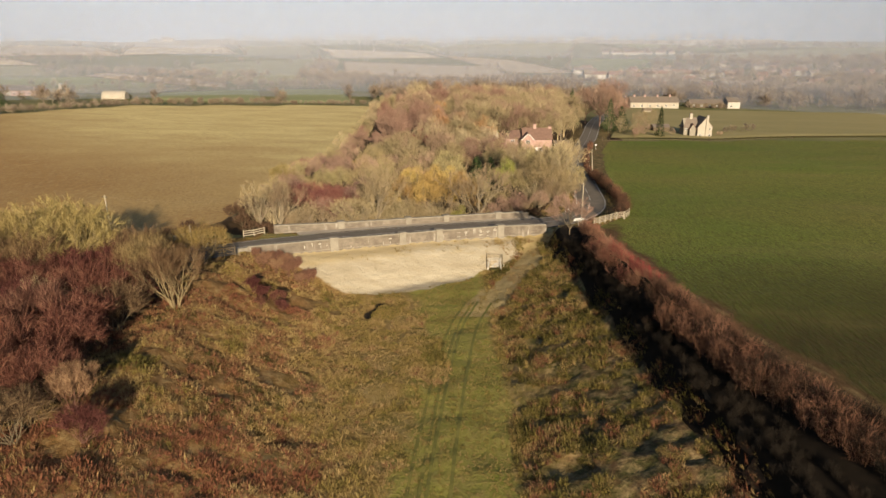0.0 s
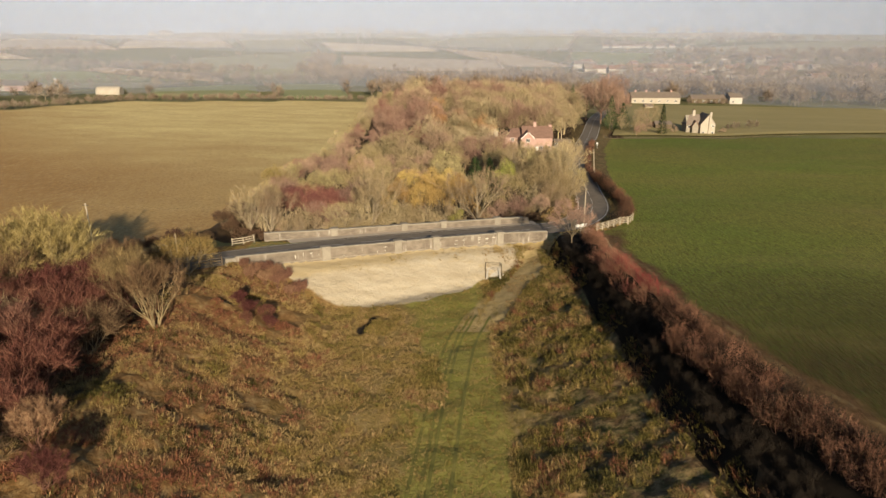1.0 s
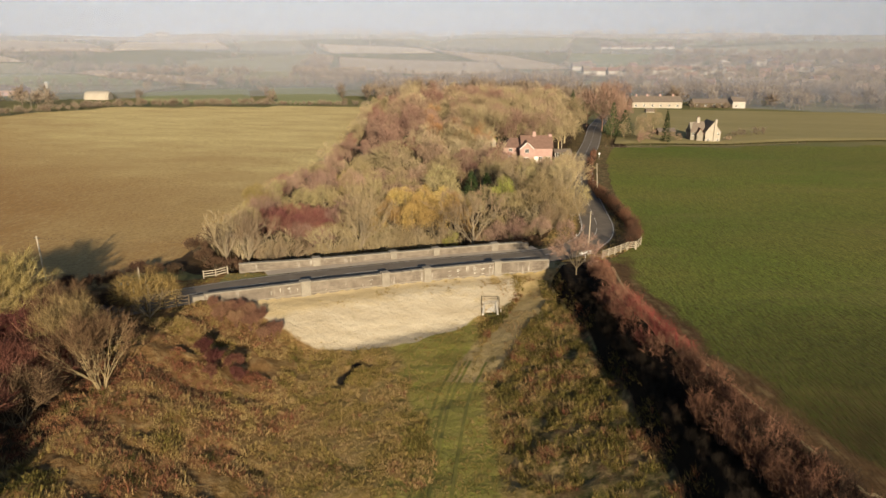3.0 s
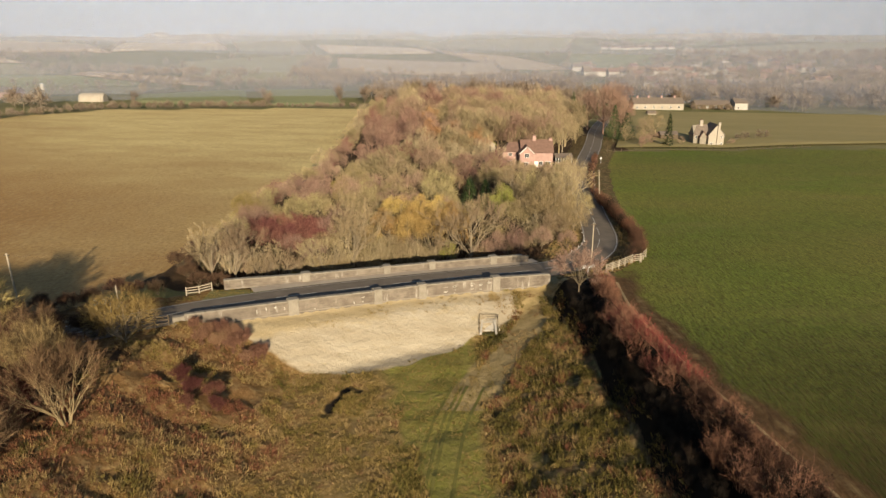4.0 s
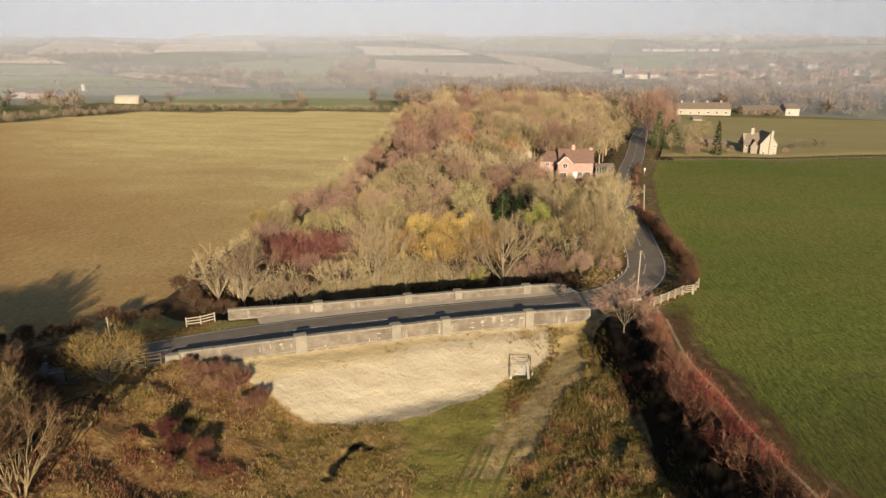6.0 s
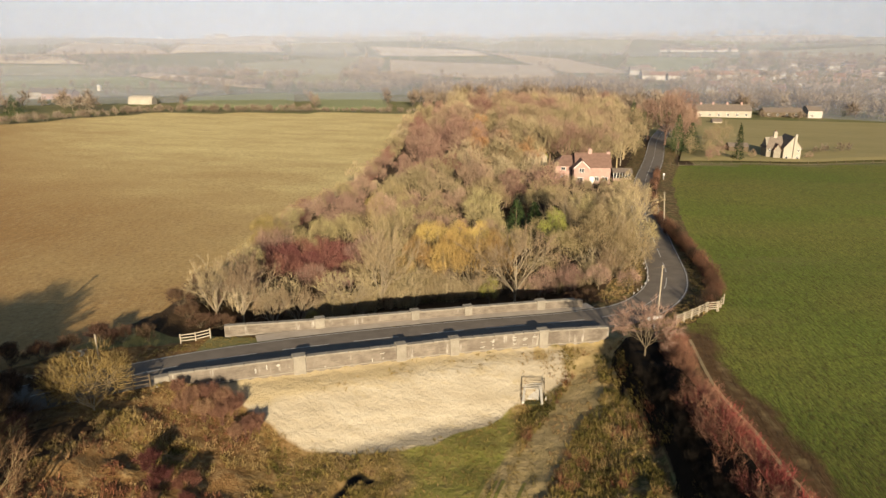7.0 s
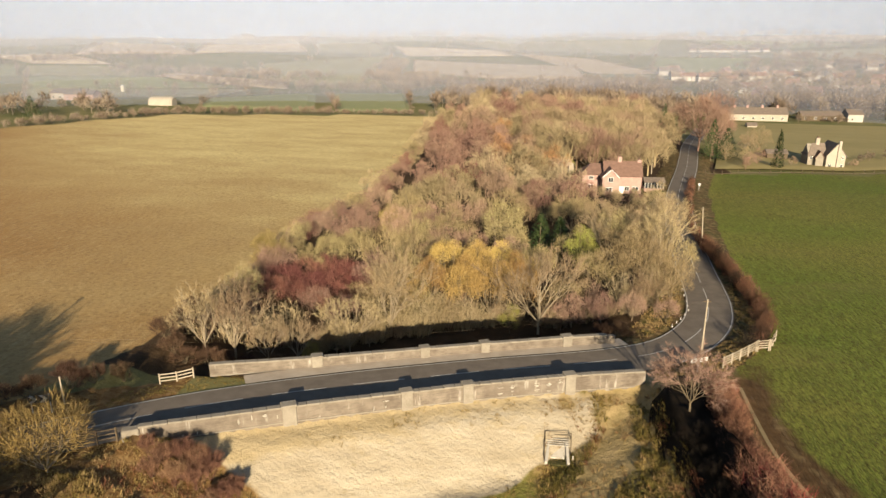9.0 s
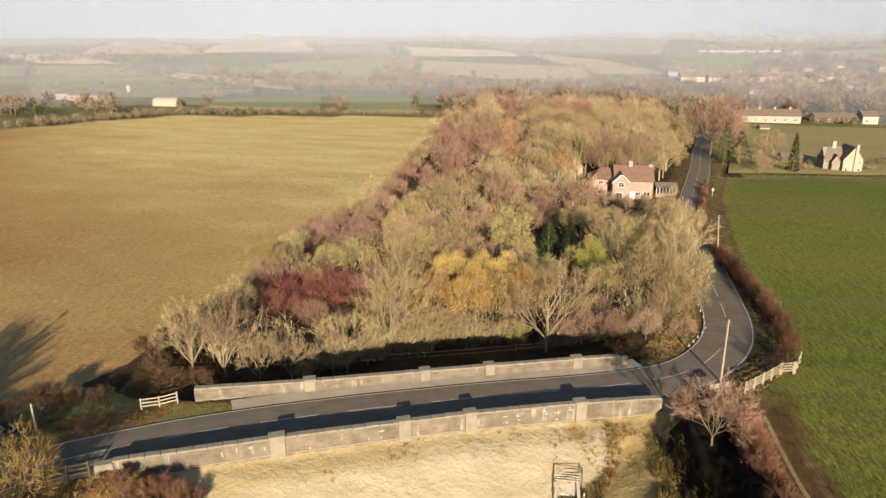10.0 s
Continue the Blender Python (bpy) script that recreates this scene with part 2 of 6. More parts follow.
T_BROWN = twiggy("brown_twigs", (0.08, 0.05, 0.024), (0.155, 0.102, 0.05), (0.235, 0.162, 0.086))
T_SALLOW = twiggy("sallow_twigs", (0.13, 0.092, 0.032), (0.235, 0.175, 0.068), (0.34, 0.265, 0.12))
M_STEM = plain("ochre_stem_bark", (0.14, 0.105, 0.052), (0.27, 0.21, 0.12), 2.0, 12)
T_RUST = twiggy("dark_rusty_twigs", (0.04, 0.022, 0.014), (0.085, 0.05, 0.03), (0.17, 0.108, 0.066))
T_GREEN = twiggy("evergreen_needles", (0.022, 0.036, 0.012), (0.04, 0.06, 0.02), (0.065, 0.085, 0.03))
S_GRASS = toned("mixed_rough_grass", (0.0, (0.045, 0.042, 0.012)), (0.3, (0.135, 0.108, 0.028)), (0.55, (0.205, 0.145, 0.05)), (0.8, (0.275, 0.195, 0.088)), (1.0, (0.16, 0.066, 0.036)))
S_FAR = toned("hazy_leafless_trees", (0.0, (0.105, 0.08, 0.06)), (0.5, (0.175, 0.135, 0.10)), (0.85, (0.215, 0.175, 0.13)), (1.0, (0.07, 0.075, 0.045)))
S_WOOD = toned("mixed_leafless_trees", (0.0, (0.165, 0.072, 0.06)), (0.15, (0.205, 0.122, 0.095)), (0.35, (0.25, 0.172, 0.122)), (0.55, (0.23, 0.187, 0.102)), (0.72, (0.295, 0.235, 0.14)), (0.85, (0.345, 0.285, 0.18)), (0.93, (0.30, 0.165, 0.078)), (1.0, (0.07, 0.075, 0.032)))
# the two lowest stops are near black, for shade at the hedge's foot
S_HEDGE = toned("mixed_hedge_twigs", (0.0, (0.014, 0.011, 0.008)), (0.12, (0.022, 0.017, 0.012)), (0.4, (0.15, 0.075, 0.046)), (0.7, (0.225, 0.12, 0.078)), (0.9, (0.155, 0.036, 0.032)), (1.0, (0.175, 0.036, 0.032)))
M_BRICK = plain("pinkish_red_brick", (0.27, 0.17, 0.145), (0.37, 0.255, 0.22), 1.0, 8, 0.9, 0.3)
M_TILE = plain("clay_roof_tile", (0.115, 0.07, 0.055), (0.19, 0.12, 0.092), 1.2, 6, 0.9, 0.5)
M_SLATE = plain("dark_roof_tile", (0.10, 0.08, 0.065), (0.19, 0.155, 0.125), 1.2, 6, 0.8, 0.5)
M_RENDER = plain("cream_rendered_wall", (0.26, 0.232, 0.19), (0.35, 0.318, 0.265), 0.6, 6)
M_LIME = plain("whitewashed_wall", (0.29, 0.272, 0.245), (0.40, 0.38, 0.35), 0.6, 6)
M_WHITE = plain("white_painted_wood", (0.50, 0.49, 0.46), (0.64, 0.63, 0.60), 2.0, 12, 0.6, 0.1)
M_GLASS = Nodes("window_glass").done((0.03, 0.035, 0.04), 0.08, 0.6)
M_METAL = plain("galvanised_metal", (0.36, 0.36, 0.35), (0.54, 0.54, 0.53), 2.0, 15, 0.5, 0.1)
M_BLACK = plain("black_paint", (0.02, 0.02, 0.02), (0.04, 0.04, 0.04), 2.0, 15, 0.5, 0.1)


# ---- mesh helpers ----
def mesh_of(name, verts, faces, *mats):
    me = bpy.data.meshes.new(name)
    me.from_pydata([tuple(v) for v in verts], [], [tuple(f) for f in faces])
    for m in mats:
        me.materials.append(m)
    me.update()
    return me


def part(name, bm, material, parent, label=""):
    """One bmesh, or one mesh, as one mesh object under a thing or a part."""
    if isinstance(bm, bmesh.types.BMesh):
        me = bpy.data.meshes.new(name)
        bm.to_mesh(me)
        bm.free()
        me.materials.append(material)
    else:
        me = bm
    ob = new(name, me)
    ob.parent = parent
    if label:
        tagged(ob, label)
    return ob


def thing(name, m, label, category, group="", kind=""):
    ob = new(name)
    ob.matrix_world = m
    ob.empty_display_size = 0.3
    return tagged(ob, label, category, group, kind)


def box(bm, x0, y0, z0, x1, y1, z1, bevel=0.0):
    r = bmesh.ops.create_cube(bm, size=1.0, matrix=Matrix.LocRotScale(((x0 + x1) / 2, (y0 + y1) / 2, (z0 + z1) / 2), None, (x1 - x0, y1 - y0, z1 - z0)))
    if bevel:
        edges = list({e for v in r["verts"] for e in v.link_edges})
        bmesh.ops.bevel(bm, geom=edges, offset=bevel, segments=1, affect="EDGES")


def box_bm(*a, bevel=0.0):
    bm = bmesh.new()
    box(bm, *a, bevel=bevel)
    return bm


def tube(verts, faces, p0, p1, r0, r1, n=4):
    d = (p1 - p0)
    if d.length < 1e-6:
        return
    q = d.to_track_quat("Z", "Y")
    k = len(verts)
    ring = [q @ Vector((math.cos(6.2832 * i / n), math.sin(6.2832 * i / n), 0)) for i in range(n)]
    verts.extend(p0 + r * r0 for r in ring)
    verts.extend(p1 + r * r1 for r in ring)
    faces.extend((k + i, k + (i + 1) % n, k + n + (i + 1) % n, k + n + i) for i in range(n))


def smooth01(a, b, v):
    t = np.clip((np.asarray(v, float) - a) / (b - a), 0, 1)
    return t * t * (3 - 2 * t)


def grain(x, y, size, seed=0):
    """Smooth random hills from 0 to 1, of that size."""
    u, v = np.asarray(x, float) / size, np.asarray(y, float) / size
    i, j = np.floor(u), np.floor(v)

    def rnd01(a, c):
        s = np.sin(a * 127.1 + c * 311.7 + seed * 74.7) * 43758.5453
        return s - np.floor(s)
    fu, fv = u - i, v - j
    fu, fv = fu * fu * (3 - 2 * fu), fv * fv * (3 - 2 * fv)
    top = rnd01(i, j) * (1 - fu) + rnd01(i + 1, j) * fu
    bot = rnd01(i, j + 1) * (1 - fu) + rnd01(i + 1, j + 1) * fu
    return top * (1 - fv) + bot * fv


# ---- the lie of the land ----
ROAD = [(-95, 38, 3.2), (-75, 52, 2.8), (-60, 62, 2.4), (-45, 73.5, 1.8), (-36, 80.3, 1.4), (-29.2, 85.3, 1.1), (-24, 88.7, .9), (-18, 92.0, .6), (-10.5, 95.3, .35), (-5, 97.4, .2),
        (1.4, 99.8, 0), (9.1, 102.4, -.25), (14, 104.4, -.45), (18.7, 107, -.65), (22.3, 110.6, -.8), (25.4, 115.8, -.9), (27.2, 122, -1.0),
        (28.2, 129, -1.2), (29.5, 140, -1.5), (32, 158, -2.1), (36.5, 181.5, -2.8), (41, 200, -3.3), (48.6, 227.5, -3.9), (53.3, 246, -4.3), (62, 280, -5.2), (78, 330, -6.5)]


def spline(points, step=0.5):
    """A smooth line through the points, with even steps."""
    p = np.array(points, float)
    p = np.vstack([2 * p[0] - p[1], p, 2 * p[-1] - p[-2]])
    out = []
    for i in range(1, len(p) - 2):
        k = max(2, int(np.linalg.norm(p[i + 1] - p[i]) / step))
        for j in range(k):
            t = j / k
            out.append(0.5 * (2 * p[i] + (p[i + 1] - p[i - 1]) * t + (2 * p[i - 1] - 5 * p[i] + 4 * p[i + 1] - p[i + 2]) * t * t
                              + (3 * p[i] - p[i - 1] - 3 * p[i + 1] + p[i + 2]) * t ** 3))
    out.append(p[-2])
    return np.array(out)


ROADLINE = spline(ROAD, 1.0)
NEAR_WALL = [(-25.5, 84.2), (-15.0, 88.9), (-5.8, 92.8), (-0.6, 94.8), (8.6, 97.9), (15.8, 100.3)]
FAR_WALL = [(-24.6, 94.9), (-15.3, 98.1), (-5.4, 101.7), (-.4, 103.5), (8.9, 106.7), (14.0, 108.4)]


def along(pts, x):
    p = np.array(pts)
    return np.interp(x, p[:, 0], p[:, 1])


BROW_Y, BROW_X = [0, 36, 47, 60, 70, 81, 87, 93, 100], [21.8, 19.7, 18.6, 17.6, 17.3, 16.8, 16.0, 15.3, 16.2]
EDGE_X = [-24, -21.4, -20, -17.2, -15.3, -12.8, -9.7, -5.7, -2.1, 0.2, 3.4, 5.7, 8, 11, 14, 16.5]
EDGE_D = [0.3, 0.6, 1.6, 4.5, 6.2, 7.6, 8.9, 10.2, 10.3, 9.4, 8.3, 6.7, 6.0, 5.4, 4.2, 2.0]   # how far the tipped soil reaches from the wall


def land(x, y):
    """The open land, before the cutting and the road were made."""
    x, y = np.asarray(x, float), np.asarray(y, float)
    r = np.hypot(x, y - 40)
    near = np.interp(y, [-40, 30, 90, 150, 220, 300, 390], [3.0, 2.6, 1.3, -1.2, -3.6, -5.5, -7.5]) - (0.006 + 0.014 * smooth01(90, 250, y)) * np.clip(x, -260, 260)
    near = near - 1.2 * smooth01(16, 26, x) * smooth01(62, 95, y) * (1 - smooth01(130, 190, y))
    near = near - 1.0 * np.exp(-((x - 27) / 13) ** 2 - ((y - 197) / 20) ** 2) - 0.8 * np.exp(-((x - 94) / 16) ** 2 - ((y - 249) / 16) ** 2)
    far = np.interp(r, [0, 380, 560, 700, 1000, 1500, 2200, 3200, 5000, 9000], [-7, -8, -13, -11, -2, 6, 13, 15, 13, 8])
    far = far + smooth01(500, 1200, r) * 5.0 * (np.sin(x * 0.0041 + 1.0) * np.cos(y * 0.0033) + 0.6 * np.sin(x * 0.0093 + y * 0.006))
    w = smooth01(330, 620, r)
    return near * (1 - w) + far * w


def road_near(x, y):
    """Signed distance to the road's middle (plus: north side), its height there, and the index."""
    x, y = np.atleast_1d(np.asarray(x, float)), np.atleast_1d(np.asarray(y, float))
    if x.size < 500:
        d = (x[:, None] - ROADLINE[None, :, 0]) ** 2 + (y[:, None] - ROADLINE[None, :, 1]) ** 2
        idx = np.argmin(d, axis=1)
        best = d[np.arange(x.size), idx]
    else:
        best, idx = np.full(x.shape, 1e9), np.zeros(x.shape, int)
        for i, (px, py, pz) in enumerate(ROADLINE):
            d = (x - px) ** 2 + (y - py) ** 2
            m = d < best
            best[m], idx[m] = d[m], i
    a = ROADLINE[np.clip(idx - 1, 0, None)]
    b = ROADLINE[np.clip(idx + 1, None, len(ROADLINE) - 1)]
    tx, ty = b[:, 0] - a[:, 0], b[:, 1] - a[:, 1]
    ln = np.hypot(tx, ty)
    side = (tx * (y - ROADLINE[idx, 1]) - ty * (x - ROADLINE[idx, 0])) / ln
    return np.where(np.sqrt(best) > np.abs(side) + 3, 50.0, side), ROADLINE[idx, 2], idx


SCRAPE = [(-9.1, 73.6), (-8.5, 76.2), (-7.4, 78.4), (-6.6, 77.7)]


def scrape(x, y):
    """Distance to the crescent that was dug out of the cutting's floor."""
    best = np.full(np.shape(x), 1e9)
    for (ax, ay), (bx, by) in zip(SCRAPE, SCRAPE[1:]):
        t = np.clip(((x - ax) * (bx - ax) + (y - ay) * (by - ay)) / ((bx - ax) ** 2 + (by - ay) ** 2), 0, 1)
        best = np.minimum(best, np.hypot(x - ax - t * (bx - ax), y - ay - t * (by - ay)))
    return best


def height(x, y):
    """The ground's height."""
    x, y = np.atleast_1d(np.asarray(x, float)), np.atleast_1d(np.asarray(y, float))
    L = land(x, y)
    side, zr, idx = road_near(x, y)
    ad = np.abs(side)
    # the cutting south of the bridge, and the fill tipped against it
    floor = -3.65 + 0.010 * np.clip(80 - y, 0, 60)
    toe_r, toe_l = 6.6 + 0.0 * y, np.interp(y, [30, 41, 55, 68, 80, 90], [-8.5, -9.2, -11.5, -13.2, -13.5, -13.5])
    brow = np.interp(y, BROW_Y, BROW_X)
    right = floor + 0.26 * (x - toe_r) + 1.5 * np.clip(x - brow, 0, 20)
    cs = np.maximum(floor, np.maximum(right, floor + 0.42 * (toe_l - x)))
    d_s = (along(NEAR_WALL, x) - y) * 0.92
    fill = np.interp(x, [-30, -15, 0, 16, 22], [0.6, -0.05, -0.5, -1.1, -1.3]) - 0.20 * np.clip(d_s, 0, 2.5) - 0.50 * np.clip(d_s - 2.5, 0, 60)
    south = np.minimum(L, np.maximum(cs, fill))
    # the cutting north of it
    cn = np.maximum(-4.6, np.maximum(-4.6 + 0.45 * (x - 9), -4.6 + 0.40 * (-18 - x)))
    cn = cn + 6 * smooth01(150, 300, y)
    d_n = (y - along(FAR_WALL, x)) * 0.92
    fill_n = np.interp(x, [-30, -15, 0, 16, 22], [0.4, -0.2, -0.6, -1.1, -1.2]) - 0.75 * np.clip(d_n - 0.5, 0, 60)
    north = np.minimum(L, np.maximum(cn, fill_n))
    mid = (along(NEAR_WALL, x) + along(FAR_WALL, x)) / 2
    z = np.where(y < mid, south, north)
    z = np.where(y < -60, L, z)
    # the road's bed
    on_bridge = (x > -27) & (x < 17) & (y > along(NEAR_WALL, x)) & (y < along(FAR_WALL, x))
    w = np.where(on_bridge, 1.0, 1 - smooth01(3.6, 8.0, ad))
    outside = ((x > -26) & (x < 15.5)) & ~on_bridge & (y < 125)
    w = np.where(outside, 0.0, w)
    z = z * (1 - w) + (zr - 0.12) * w
    bank = (y < mid) & (x > -40) & (x < 20) & (y > -20)
    fade = smooth01(3.2, 6, ad) * np.where(bank, 1.0, 0.08) * (np.abs(x) < 70) * (y < 260)
    bare = (d_s > 0) & (d_s < np.where(x > 5, 16.0, 8.5)) & (x > -22) & (x < 15.5 - 0.28 * np.clip(d_s - 4, 0, 30))
    fade = fade * np.where(bare, 0.3, 1.0) * np.where((x > toe_l) & (x < toe_r), 0.4, 1.0)
    z = z + fade * (0.60 * (grain(x, y, 3.1, 1) - 0.5) + 0.55 * (grain(x, y, 1.2, 2) - 0.5))
    # ledges of tipped soil on the fill, and a scrape in the cutting's floor
    z = z + np.where(bare & (d_s < 8.5) & (x < 9), 0.085 * smooth01(3.0, 5.0, d_s) * smooth01(0.2, 0.8, grain(x, y, 2.6, 4)) * np.sin((d_s + 0.16 * x + 1.6 * grain(x, y, 3.2, 3) + 0.5 * grain(x, y, 1.1, 5)) * 3.8), 0.0) * smooth01(2.0, 3.5, d_s)
    z = z + 0.45 * np.exp(-((x + 6.9) / 1.3) ** 2 - ((y - 75.3) / 1.5) ** 2) - 0.6 * np.exp(-(scrape(x, y) / 0.55) ** 2)
    return z


def h(x, y):
    return float(height(x, y)[0])


# ---- ground ----
def axis(lo, hi, step, ends, growth):
    a = list(np.arange(lo, hi + 1e-6, step))
    s = step
    while a[-1] < ends[1]:
        s = min(s * growth, 260)
        a.append(a[-1] + s)
    s = step
    while a[0] > ends[0]:
        s = min(s * growth, 260)
        a.insert(0, a[0] - s)
    return np.array(a)


FARL_X, FARL_Y = [-260, -190, -178, -170, -150, -82, -34], [190, 230, 268, 296, 331, 352, 364]


def build_ground():
    gx, gy = axis(-40, 38, 0.55, (-6000, 6000), 1.07), axis(28, 126, 0.55, (-3000, 8000), 1.05)
    X, Y = np.meshgrid(gx, gy)
    x, y = X.ravel(), Y.ravel()
    z = height(x, y)
    nx, ny = len(gx), len(gy)
    i = np.arange((nx - 1) * (ny - 1))
    a = (i // (nx - 1)) * nx + i % (nx - 1)
    faces = np.stack([a, a + 1, a + nx + 1, a + nx], 1)
    me = bpy.data.meshes.new("ground")
    me.from_pydata(np.stack([x, y, z], 1).tolist(), [], faces.tolist())
    side, zr, idx = road_near(x, y)
    mid = (along(NEAR_WALL, x) + along(FAR_WALL, x)) / 2
    south = y < mid
    d_s = (along(NEAR_WALL, x) - y) * 0.92
    edge_l = np.interp(y, [60, 88, 100, 130, 150, 163, 178, 217, 258, 334, 372, 400], [-62, -38, -33.6, -32, -32, -30, -26.6, -27.8, -29, -31, -31, -31])
    far_l = np.interp(x, FARL_X, FARL_Y)
    stub = smooth01(0.6, -0.6, x - edge_l) * (side > 4.5) * (y < far_l) * (x > -420) * (y > 20)
    edge_r = np.interp(y, [-40, 40, 50, 61, 67, 73, 81, 88, 100, 106, 114, 122, 133, 151, 179, 211, 225], [41, 30.4, 28.2, 25.9, 25.1, 24.2, 23.9, 23.3, 24.3, 25.5, 32, 34.2, 34.6, 35.5, 40, 48.6, 52])
    far_r = np.interp(x, [50, 61, 98, 200], [221, 226, 234, 250])
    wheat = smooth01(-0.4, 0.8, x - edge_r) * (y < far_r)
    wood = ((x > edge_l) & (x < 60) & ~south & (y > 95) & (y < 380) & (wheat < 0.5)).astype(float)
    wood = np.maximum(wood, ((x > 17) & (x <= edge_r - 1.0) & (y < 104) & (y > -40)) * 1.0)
    rough = ((south) & (x > -62) & (x < edge_r) & (y > -40)).astype(float) * (stub < 0.5)
    toe_l = np.interp(y, [30, 41, 55, 68, 80, 90], [-7.0, -7.5, -9, -11.2, -12.5, -13.5])
    green_l = np.interp(y, [30, 46, 60, 72, 80, 86], [-6.5, -4.5, -2.2, -2.6, -5.0, -7.0])
    sward = smooth01(-2.2, 3.0, x - green_l + 4 * (grain(x, y, 3.0, 31) - 0.5)) * smooth01(6.8, 4.6, x + 1.6 * (grain(x, y, 2.4, 32) - 0.5)) * south * (y > -40)
    reach = np.interp(x, EDGE_X, EDGE_D)
    chalk = smooth01(0.5, -0.5, d_s - reach + 0.5 * (grain(x, y, 1.4, 35) - 0.5)) * (d_s > 0) * smooth01(12.5, 7.0, x + 4.5 * (grain(x, y, 2.6, 36) - 0.5) + 1.5 * (grain(x, y, 0.9, 38) - 0.5))
    ramp = smooth01(2.6, 0.8, np.abs(x - np.interp(y, [72, 78, 84, 90, 97], [4.0, 6.0, 8.6, 12.0, 14.5])) - 1.5) * (y > 74) * south
    dry = smooth01(0.5, -0.5, d_s - reach - 1.0) * (d_s > 0) * (x > 7.5) * (x < 16.5)
    headland = np.exp(-((x - edge_r - 1.9 + 1.2 * (grain(x, y, 6, 37) - 0.5)) / 0.9) ** 2) * smooth01(104, 92, y) * 0.42
    soil = smooth01(4.6, 1.2, x - edge_r + 2.6 * (grain(x, y, 5, 39) - 0.5)) * (x > edge_r - 0.6) * smooth01(112, 96, y) * 0.85
    earth = np.maximum(np.maximum(ramp, headland), dry) * (1 - chalk) * 0.9
    # near-black colour along the dug crescent
    hollow = smooth01(0.75, 0.35, scrape(x, y) + 0.5 * (grain(x, y, 0.9, 7) - 0.5)) * smooth01(73.5, 75.0, y)
    # litter colour from brow to hedge, dark in place of that strip's shade
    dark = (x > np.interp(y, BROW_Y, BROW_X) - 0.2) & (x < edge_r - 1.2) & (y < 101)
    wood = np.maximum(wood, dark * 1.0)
    scrub = smooth01(-25.5, -28.5, x + 2.5 * (grain(x, y, 3.0, 33) - 0.5)) * south * (y < 78) * (x > -62)
    wood = np.maximum(wood, scrub)
    rough = rough * (1 - dark) * (1 - scrub)
    verge = (np.abs(side) < 6.5) & ((x > 15) | (x < -26)) & (y < 260)
    rough = np.maximum(rough, verge * 1.0)
    for name, v in (("z_stubble", stub), ("z_wheat", wheat), ("z_litter", wood), ("z_rough", rough), ("z_sward", sward), ("z_soil", soil), ("z_chalk", chalk), ("z_earth", earth), ("z_hollow", hollow)):
        at = me.attributes.new(name, "FLOAT", "POINT")
        at.data.foreach_set("value", np.asarray(v, float))
    me.polygons.foreach_set("use_smooth", [True] * len(me.polygons))
    me.materials.append(M_GROUND)
    tagged(new("ground", me), "rolling farmland of rough grass, stubble and young wheat", "ground", kind="structure")


build_ground()


# ---- road ----
def strip(name, line, left, right, lift, mat, label="", cat="", i0=0, i1=None, parent=None, crown=0.0):
    """A ribbon that follows the road's line, from left to right of its middle."""
    pts = line[i0:i1]
    t = np.gradient(pts[:, :2], axis=0)
    t /= np.linalg.norm(t, axis=1)[:, None]
    n = np.stack([-t[:, 1], t[:, 0]], 1)
    v, f = [], []
    cols = 5 if crown else 2
    for k, p in enumerate(pts):
        for c in range(cols):
            o = left + (right - left) * c / (cols - 1)
            v.append((p[0] + n[k, 0] * o, p[1] + n[k, 1] * o, p[2] + lift - crown * (o / 3) ** 2))
    for k in range(len(pts) - 1):
        for c in range(cols - 1):
            a = k * cols + c
            f.append((a + 1, a, a + cols, a + cols + 1))
    ob = new(name, mesh_of(name, v, f, mat))
    if parent:
        ob.parent = parent
    if label:
        tagged(ob, label, cat, kind="structure")
    return ob


HALF = 2.85
road = strip("road", ROADLINE, 2.58, -HALF, 0.02, M_ASPHALT, "dark worn two-lane asphalt road over the bridge", "road", crown=0.05)
arc = np.concatenate([[0], np.cumsum(np.linalg.norm(np.diff(ROADLINE[:, :2], axis=0), axis=1))])
FINE = np.stack([np.interp(np.arange(0, arc[-1], 0.25), arc, ROADLINE[:, k]) for k in range(3)], 1)
i_bridge = int(np.argmin(np.hypot(FINE[:, 0] + 17.7, FINE[:, 1] - 92.2)))
k = i_bridge - 7 * 29
while k < len(FINE) - 30:
    if k > 4:
        strip("centre_dash", FINE, 0.055, -0.055, 0.034, M_LINE, i0=k, i1=k + 20, parent=road)
    k += 29
strip("edge_line", ROADLINE, 2.50, 2.38, 0.016, M_LINE, i0=12, i1=-20, parent=road)
strip("edge_line", ROADLINE, -2.60, -2.72, 0.014, M_LINE, i0=int(np.argmin(np.hypot(ROADLINE[:, 0] - 19, ROADLINE[:, 1] - 107))), i1=-20, parent=road)
sel = [i for i in range(len(FINE)) if -19.5 < FINE[i, 0] < 17 and FINE[i, 1] < 107]
tagged(strip("pavement", FINE, 4.3, 2.60, 0.07, M_VERGE, i0=sel[0], i1=sel[-1]), "narrow gritty margin along the parapet", "pavement", kind="structure")


